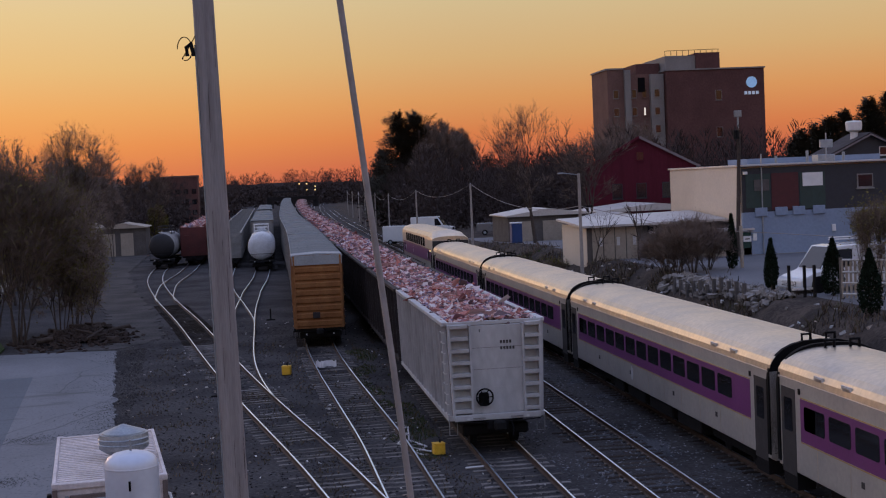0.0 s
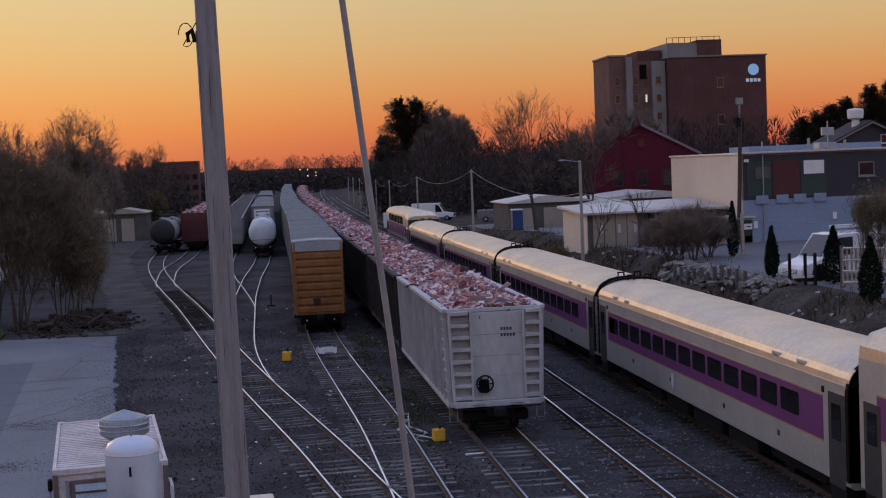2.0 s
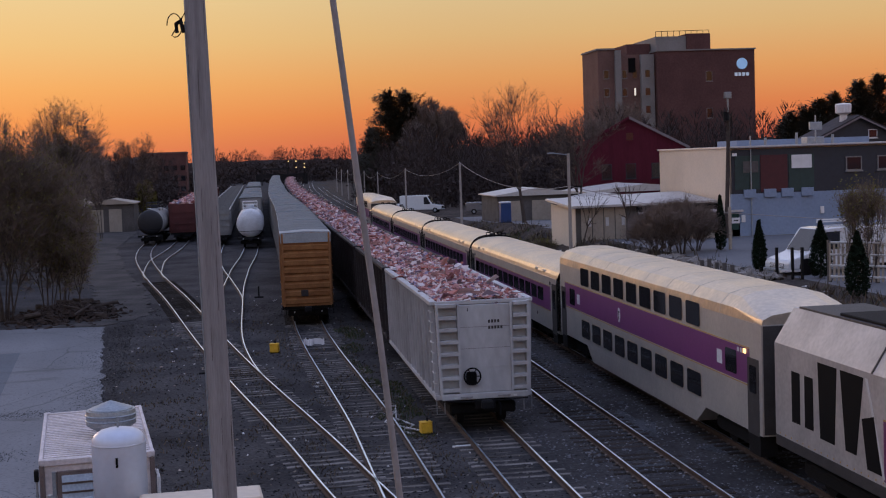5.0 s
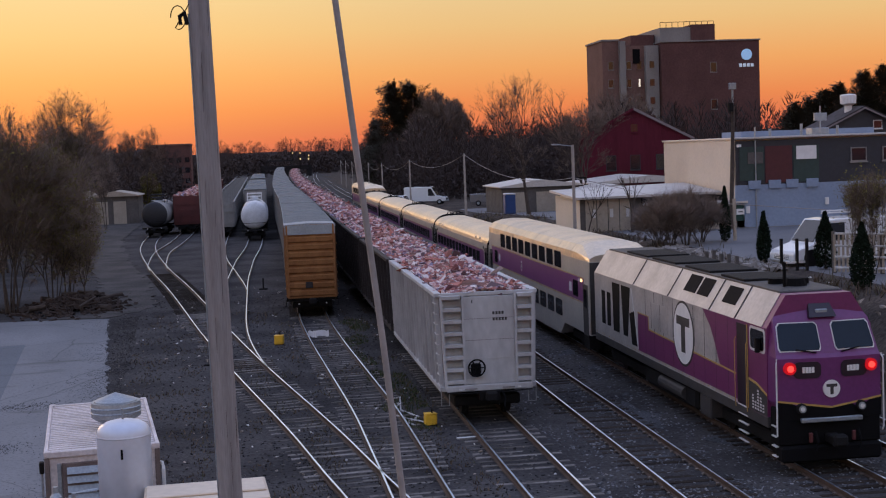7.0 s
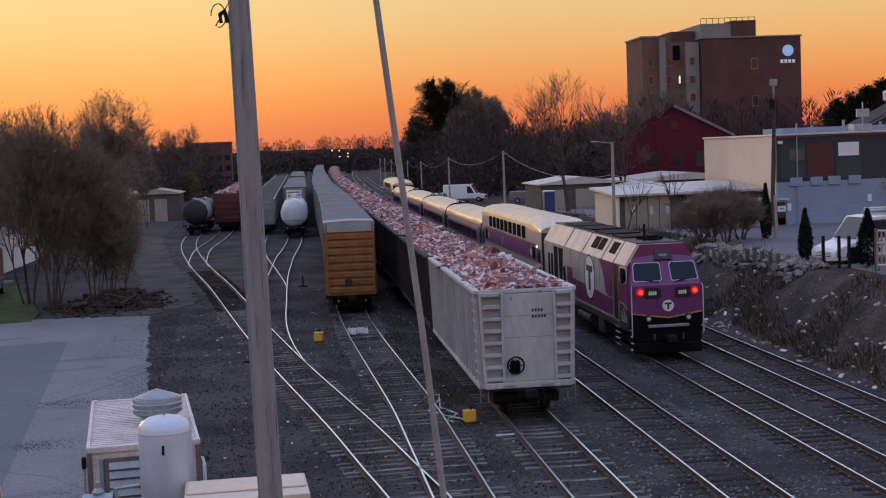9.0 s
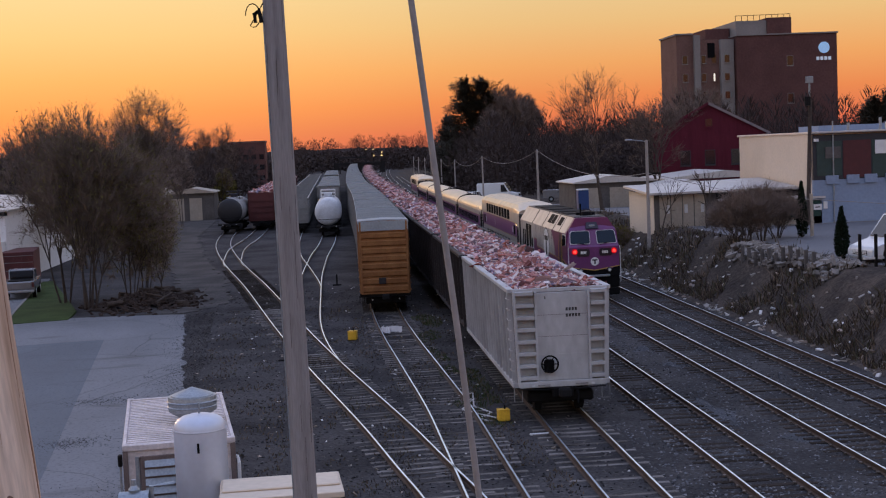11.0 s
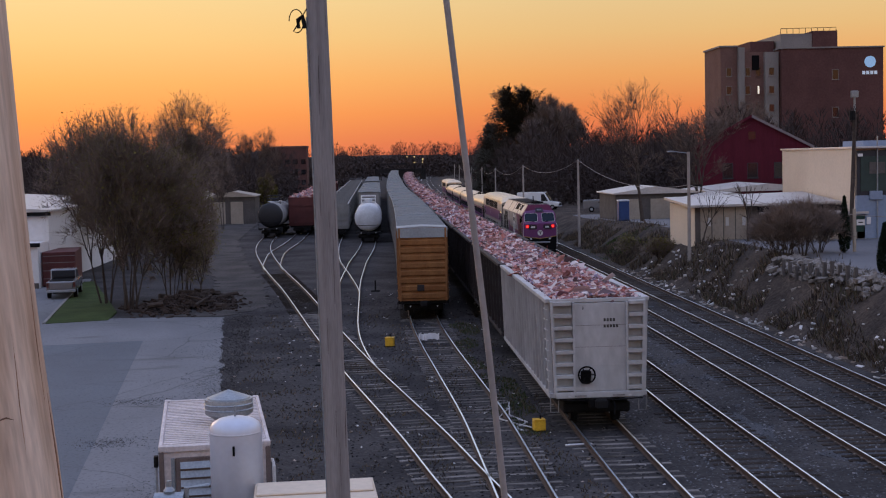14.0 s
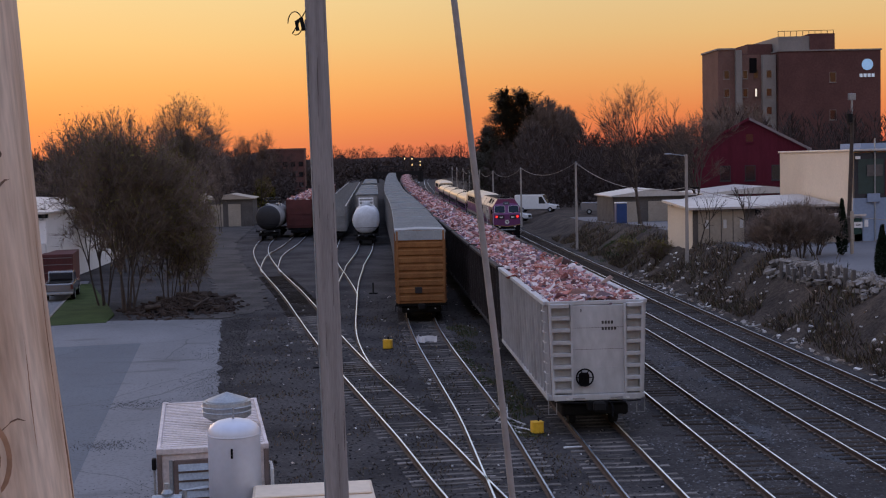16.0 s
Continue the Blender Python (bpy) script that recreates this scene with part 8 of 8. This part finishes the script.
def build_pickup(x, y, z, rz, paint, label, s=1.0):
    r = thing("pickup_truck", label, "vehicle", pose(x, y, z, 0, 0, rz), "parked vehicles")
    hw = 0.98
    def side_solid(prof, w, bev=0.05):
        one = bmesh.new()
        a = [one.verts.new((-w, p[0], p[1])) for p in prof]
        b = [one.verts.new((w, p[0], p[1])) for p in prof]
        n = len(prof)
        for i in range(n):
            j = (i + 1) % n
            one.faces.new((a[i], a[j], b[j], b[i]))
        one.faces.new(a[::-1])
        one.faces.new(b)
        bmesh.ops.recalc_face_normals(one, faces=one.faces[:])
        bmesh.ops.bevel(one, geom=one.edges[:], offset=bev, segments=2, affect="EDGES", profile=0.5)
        return one
    part("body", side_solid([(0, 0.5), (5.6, 0.5), (5.6, 1.15), (3.9, 1.22), (1.9, 1.2), (0.0, 1.2)], hw), paint, r)
    part("cab", side_solid([(1.95, 1.15), (4.15, 1.15), (3.45, 1.88), (2.15, 1.9)], 0.86), paint, r)
    for q in (-1, 1):
        part("side_window", panel_x(q * 0.865, [(2.2, 1.25), (3.75, 1.25), (3.35, 1.78), (2.3, 1.8)], 0.01 if q < 0 else -0.01), M["glass"], r)
        part("tail_light", box(q * 0.88 - 0.08, q * 0.88 + 0.08, -0.03, 0.03, 0.8, 1.12, 0.02), M["oxide"], r)
        for yw in (1.0, 4.5):
            w = part("wheel", cyl((q * (hw - 0.22), yw, 0.4), (q * (hw + 0.02), yw, 0.4), 0.4, seg=18), M["black"], r)
            part("rim", cyl((q * (hw + 0.02), yw, 0.4), (q * (hw + 0.04), yw, 0.4), 0.23, seg=12), M["galv"], w)
    part("rear_window", box(-0.78, 0.78, 1.92, 2.1, 1.24, 1.82, 0.03), M["glass"], r)
    part("tailgate", box(-0.78, 0.78, -0.04, 0.02, 0.68, 1.15, 0.03), paint, r)
    part("bed", box(-0.75, 0.75, 0.15, 1.85, 1.2, 1.26), M["black"], r, "open dark bed")
    part("bumper", box(-0.95, 0.95, -0.12, 0.02, 0.45, 0.62, 0.03), M["galv"], r)
    return r


build_pickup(-28.0, 93.5, -0.135, 7, M["car_grey"], "grey pickup truck parked beside the lawn")

# pale boxy work truck behind the bank-edge fence
tr = thing("work_truck", "white work truck with a long pale body behind the fence", "vehicle", pose(18.15, 62.7, 2.58, 0, 0, -79), "parked vehicles")
one = bmesh.new()
prof = [(0.0, 0.32), (8.5, 0.4), (8.5, 2.25), (2.6, 2.25), (2.0, 2.2), (1.15, 1.1), (0.12, 0.78), (0.0, 0.62)]
a = [one.verts.new((-1.05, p[0], p[1])) for p in prof]
b = [one.verts.new((1.05, p[0], p[1])) for p in prof]
for i in range(len(prof)):
    j = (i + 1) % len(prof)
    one.faces.new((a[i], a[j], b[j], b[i]))
one.faces.new(a[::-1])
one.faces.new(b)
bmesh.ops.recalc_face_normals(one, faces=one.faces[:])
bmesh.ops.bevel(one, geom=one.edges[:], offset=0.06, segments=2, affect="EDGES", profile=0.5)
part("body", one, M["car_white"], tr)
ws = bmesh.new()
q = [(-0.9, 1.2, 1.17), (0.9, 1.2, 1.17), (0.82, 1.96, 2.14), (-0.82, 1.96, 2.14)]
a = [ws.verts.new((p[0], p[1] - 0.03, p[2] + 0.03)) for p in q]
b = [ws.verts.new((p[0], p[1] + 0.05, p[2] - 0.05)) for p in q]
for i in range(4):
    ws.faces.new((a[i], a[(i + 1) % 4], b[(i + 1) % 4], b[i]))
ws.faces.new(a)
ws.faces.new(b[::-1])
part("windshield", ws, M["glass"], tr, "reflecting windshield")
for s in (-1, 1):
    for yw in (1.0, 6.8):
        part("wheel", cyl((s * 0.8, yw, 0.42), (s * 1.07, yw, 0.42), 0.42, seg=18), M["black"], tr)
    part("side_window", panel_x(s * 1.05, [(1.5, 1.2), (2.9, 1.2), (2.9, 2.05), (2.15, 2.05)], 0.01 if s < 0 else -0.01), M["glass"], tr)
    for yy in np.arange(3.3, 8.3, 0.62):
        part("rack_post", box(*sorted((s * 1.05, s * 1.11)), yy, yy + 0.08, 0.9, 2.2), M["frame_white"], tr)
part("grille", box(-0.6, 0.6, -0.03, 0.02, 0.38, 0.6, 0.02), M["black"], tr)
for z in (0.42, 0.49, 0.55):
    part("grille_bar", box(-0.6, 0.6, -0.045, -0.03, z, z + 0.04), M["white"], tr)
for k in range(2):
    part("rack_rail", tube([(-1.0, 3.0, 2.42 + 0.1 * k), (-1.0, 8.4, 2.42 + 0.1 * k)], 0.04, 5), M["frame_white"], tr)
part("bumper", box(-1.05, 1.05, -0.12, 0.04, 0.2, 0.34, 0.03), M["galv"], tr)
slats = thing("slatted_fence", "pale weathered slatted fence at the top of the bank", "fence")
f0, f1 = Vector((18.9, 58.3, 0)), Vector((23.6, 53.6, 0))
for k in range(34):
    p = f0.lerp(f1, k / 33)
    z = height(p.x, p.y)
    part("slat", box(p.x - 0.05, p.x + 0.05, p.y - 0.015, p.y + 0.015, z + 0.05, z + 1.78), M["shed_wall"], slats)
for z in (0.25, 0.75, 1.25, 1.80):
    one = tube([f0 + Vector((0, -0.05, height(f0.x, f0.y) + z)), f1 + Vector((0, -0.05, height(f0.x, f0.y) + z))], 0.05, 4)
    part("rail", one, M["frame_white"], slats)
for k in (0, 11, 22, 33):
    p = f0.lerp(f1, k / 33)
    part("post", box(p.x - 0.07, p.x + 0.07, p.y + 0.02, p.y + 0.16, height(p.x, p.y) - 0.2, height(p.x, p.y) + 1.9), M["shed_dark"], slats)

# fence posts and gate frame at the top of the bank
fence = thing("fence", "broken dark timber fence along the top of the bank", "fence")
for i in range(11):
    x, y = 15.5 + 0.05 * i, 72.5 - i * 0.95
    part("post", box(x - 0.09, x + 0.09, y - 0.09, y + 0.09, height(x, y) - 0.2, height(x, y) + 0.95 - 0.1 * (i % 3), 0.02), M["shed_dark"], fence)
gate = thing("gate_frame", "dark metal gate posts with a low rail", "gate")
for x, y in ((17.3, 60.6), (17.9, 60.2), (18.3, 60.0)):
    z = height(x, y)
    part("post", box(x - 0.06, x + 0.06, y - 0.06, y + 0.06, z - 0.2, z + 1.5), M["steel_dark"], gate)
part("rail", box(17.3, 18.3, 60.15, 60.25, height(18, 60) + 0.35, height(18, 60) + 0.45), M["frame_white"], gate)
sign = thing("sign_post", "post with a small white sign beside the evergreen", "sign", pose(22.4, 80.5, height(22.4, 80.5)))
part("post", box(-0.08, 0.08, -0.08, 0.08, 0, 2.6), M["shed_wall"], sign)
part("plate", box(0.1, 0.6, -0.12, -0.08, 1.6, 1.95), M["white"], sign)
part("plate_bar", box(0.2, 0.5, -0.126, -0.12, 1.74, 1.8), M["black"], sign)


def line_pole(x, y, h, label, arm=False, z=None):
    zz = height(x, y) if z is None else z
    r = thing("utility_pole", label, "pole", pose(x, y, zz), "line poles beside the tracks")
    part("shaft", cyl((0, 0, -0.2), (0, 0, h), 0.14, 0.1, 10), M["frame_grey"], r)
    if arm:
        part("crossarm", box(-0.1, 0.9, -0.06, 0.06, h - 2.4, h - 2.28), M["steel_dark"], r)
        part("lamp_arm", tube([(0, 0, h - 0.1), (-1.1, 0, h + 0.05)], 0.03, 6), M["galv"], r)
        part("lamp_head", box(-1.5, -1.0, -0.1, 0.1, h, h + 0.1, 0.03), M["galv"], r)
    else:
        part("insulator", cyl((0, 0, h), (0, 0, h + 0.12), 0.05, seg=8), M["galv"], r)
    return Vector((x, y, zz + h))


M["frame_grey"] = mat("grey_pole", (0.33, 0.30, 0.28), 0.8, var=0.2)
tops = [line_pole(15.3, 93, 8.2, "grey utility pole with a lamp arm on the bank", True, 0.7)]
for xx, yy, hh in ((13.85, 132, 8.4), (14.4, 182, 7.7), (14.6, 222, 7.1), (15.6, 258, 7.1), (16.4, 292, 7.1), (18, 330, 7.1), (19.5, 372, 7.2), (21.5, 420, 7.2)):
    tops.append(line_pole(xx, yy, hh, "slim grey line pole beside the tracks", z=0.0))
for a, b in zip(tops, tops[1:]):
    pts = []
    for k in range(13):
        t = k / 12
        p = a.lerp(b, t)
        p.z -= 1.1 * 4 * t * (1 - t) + (2.3 if a is tops[0] else 0) * (1 - t)
        pts.append(p)
    solo("overhead_wire", tube(pts, 0.022, 4), M["frame_grey"], "sagging overhead wire between line poles", "wire", "overhead wires")
solo("overhead_wire", tube([Vector((15.3, 93, 6.6)), Vector((21, 88, 4.9)), Vector((30, 80, 4.1)), Vector((50, 62, 4.6))], 0.02, 4), M["frame_grey"], "sagging grey overhead wire across the lot", "wire", "overhead wires")
tall = thing("utility_pole", "dark wooden utility pole beside the workshop", "pole", pose(26.0, 91.0, 2.2))
part("shaft", cyl((0, 0, -0.2), (0.35, 0, 9.0), 0.16, 0.12, 10), M["bark"], tall)
part("transformer", cyl((0.1, -0.2, 8.6), (0.1, -0.2, 9.2), 0.2, seg=10), M["steel_dark"], tall)
for x, y, h in ((74.8, 222, 17), (58, 120, 11.2)):
    cell = thing("equipment_pole", "pole with a box of antennas on top", "pole", pose(x, y, 0.8))
    part("shaft", cyl((0, 0, 0), (0, 0, h), 0.22, 0.18, 8), M["galv"], cell)
    part("head", box(-0.6, 0.6, -0.3, 0.3, h - 0.3, h + 0.8, 0.05), M["galv"], cell)

# ---------------------------------------------------------------- far bridge and left-hand buildings
M["bridge"] = mat("dark_bridge_steel", (0.035, 0.033, 0.036), 0.9, var=0.2, scale=0.2, spec=0.05)
br = thing("road_bridge", "low dark road bridge across the tracks", "bridge")
part("deck", box(-1, 23, 640, 648, 2.9, 4.3), M["bridge"], br)
part("parapet", box(-1, 23, 639.6, 640, 4.3, 4.9), M["bridge"], br)
for x in (-1, 10, 20.6):
    part("pier", box(x, x + 2.4, 640.5, 647.5, -0.3, 2.9), M["bridge"], br)
gantry = thing("signal_gantry", "dark signal gantry over the far tracks", "gantry")
part("beam", box(1.5, 13.5, 625, 626, 6.9, 7.6), M["bridge"], gantry)
for x in (1.5, 13.1):
    part("leg", box(x, x + 0.4, 625.2, 625.8, -0.3, 6.9), M["bridge"], gantry)
for x, z in ((13.3, 10.6), (16.6, 10.5), (16.6, 7.8), (20.3, 9.2), (20.3, 7.7)):
    s = thing("signal_lamp", "small warm railway signal lamp on a mast", "signal", pose(x, 610, 0), "signal lamps")
    part("mast", cyl((0, 0, -0.2), (0, 0, z), 0.1, seg=6), M["steel_dark"], s)
    part("lamp", cyl((0, -0.1, z), (0, -0.5, z), 0.24, seg=10), M["warm_lamp"], s)

wh = thing("warehouse", "long white metal warehouse with a dark eave", "building")
part("wall", box(-75, -31.5, 106, 140, -0.2, 5.6), M["white"], wh, "white wall")
part("roof", extrude_y([(-75.3, 5.6), (-53, 7.0), (-31.2, 5.6), (-31.2, 5.45), (-75.3, 5.45)], 105.6, 140.4), M["metal_roof"], wh)
part("eave", box(-75.2, -31.3, 105.7, 105.95, 5.15, 5.45), M["steel_dark"], wh)
part("lower_annex", box(-60, -31.6, 102.5, 105.9, -0.2, 3.2), M["white"], wh)
part("annex_eave", box(-60.2, -31.4, 102.3, 102.5, 2.95, 3.25), M["steel_dark"], wh)
part("footing", box(-60, -31.6, 102.3, 102.5, -0.2, 0.25), M["shed_dark"], wh)
rc = thing("shipping_container", "rust-red shipping container beside the warehouse", "container", pose(-30.3, 103.5, -0.135, 0, 0, 7))
part("body", box(-1.22, 1.22, 0, 6.0, 0.1, 2.6, 0.02), M["oxide"], rc)
for i in range(9):
    part("door_rib", box(-1.15 + i * 0.27, -1.02 + i * 0.27, -0.05, 0.0, 0.2, 2.5), M["oxide"], rc)
for z in (0.6, 1.2, 1.8, 2.3):
    part("lock_bar", box(-1.2, 1.2, -0.07, -0.05, z, z + 0.05), M["barn_roof"], rc)
part("base_rail", box(-1.22, 1.22, 0, 6, 0.0, 0.1), M["steel_dark"], rc)
grey_shed(-30.0, -23.4, 205, 214, -0.2, 4.0, "shed_dark", "shed_wall", "low open-fronted shed beside the yard road", 2)
grey_shed(-32.4, -30.4, 203, 212, -0.2, 4.2, "white", "shed_wall", "small white shed beside the yard road", 1)
for x0, x1, y, h, lab in ((-62, -44, 300, 10.5, "long flat-roofed building far beyond the trees"), (-36, -24, 420, 13.5, "flat-roofed block far beyond the yard"), (-70, -52, 380, 12, "flat-roofed block far beyond the yard")):
    f = thing("office_block", lab, "building", group="far buildings")
    part("wall", box(x0, x1, y, y + 14, -0.3, h), M["brick"], f)
    part("parapet", box(x0 - 0.2, x1 + 0.2, y - 0.2, y + 14.2, h, h + 0.5), M["brick2"], f)
    for k in range(int((x1 - x0) / 2.4)):
        for z in np.arange(2, h - 2, 3.2):
            part("window", box(x0 + 0.6 + k * 2.4, x0 + 2.0 + k * 2.4, y - 0.06, y, z, z + 1.5), M["glass"], f)

# logs and brush pile below the budding trees
g_ = random.Random(77)
for i in range(34):
    x, y = g_.uniform(-20.6, -16.8), g_.uniform(84.5, 91)
    ln, rr = g_.uniform(0.9, 3.0), g_.uniform(0.06, 0.2)
    a = g_.uniform(0, 3.14)
    z = 0.0 + g_.uniform(0, 0.75) * (1 - abs(x + 18.6) / 2.6)
    d = Vector((math.cos(a), math.sin(a), g_.uniform(-0.2, 0.2))) * ln / 2
    solo("log", cyl(Vector((x, y, z)) - d, Vector((x, y, z)) + d, rr, rr * 0.8, 8), M["bark"], "dark weathered log in a heap", "log", "log pile")
litter_field("brush_pile", 900, lambda g: (g.normal(-18.6, 1.6), g.normal(86.5, 2.2)), (0.05, 0.35), 33, "heap of broken dark brush and soil", lambda x, y: -0.2 + 0.7 * math.exp(-((x + 18.6) ** 2 / 4 + (y - 87) ** 2 / 7)), M["brush"])

motions()
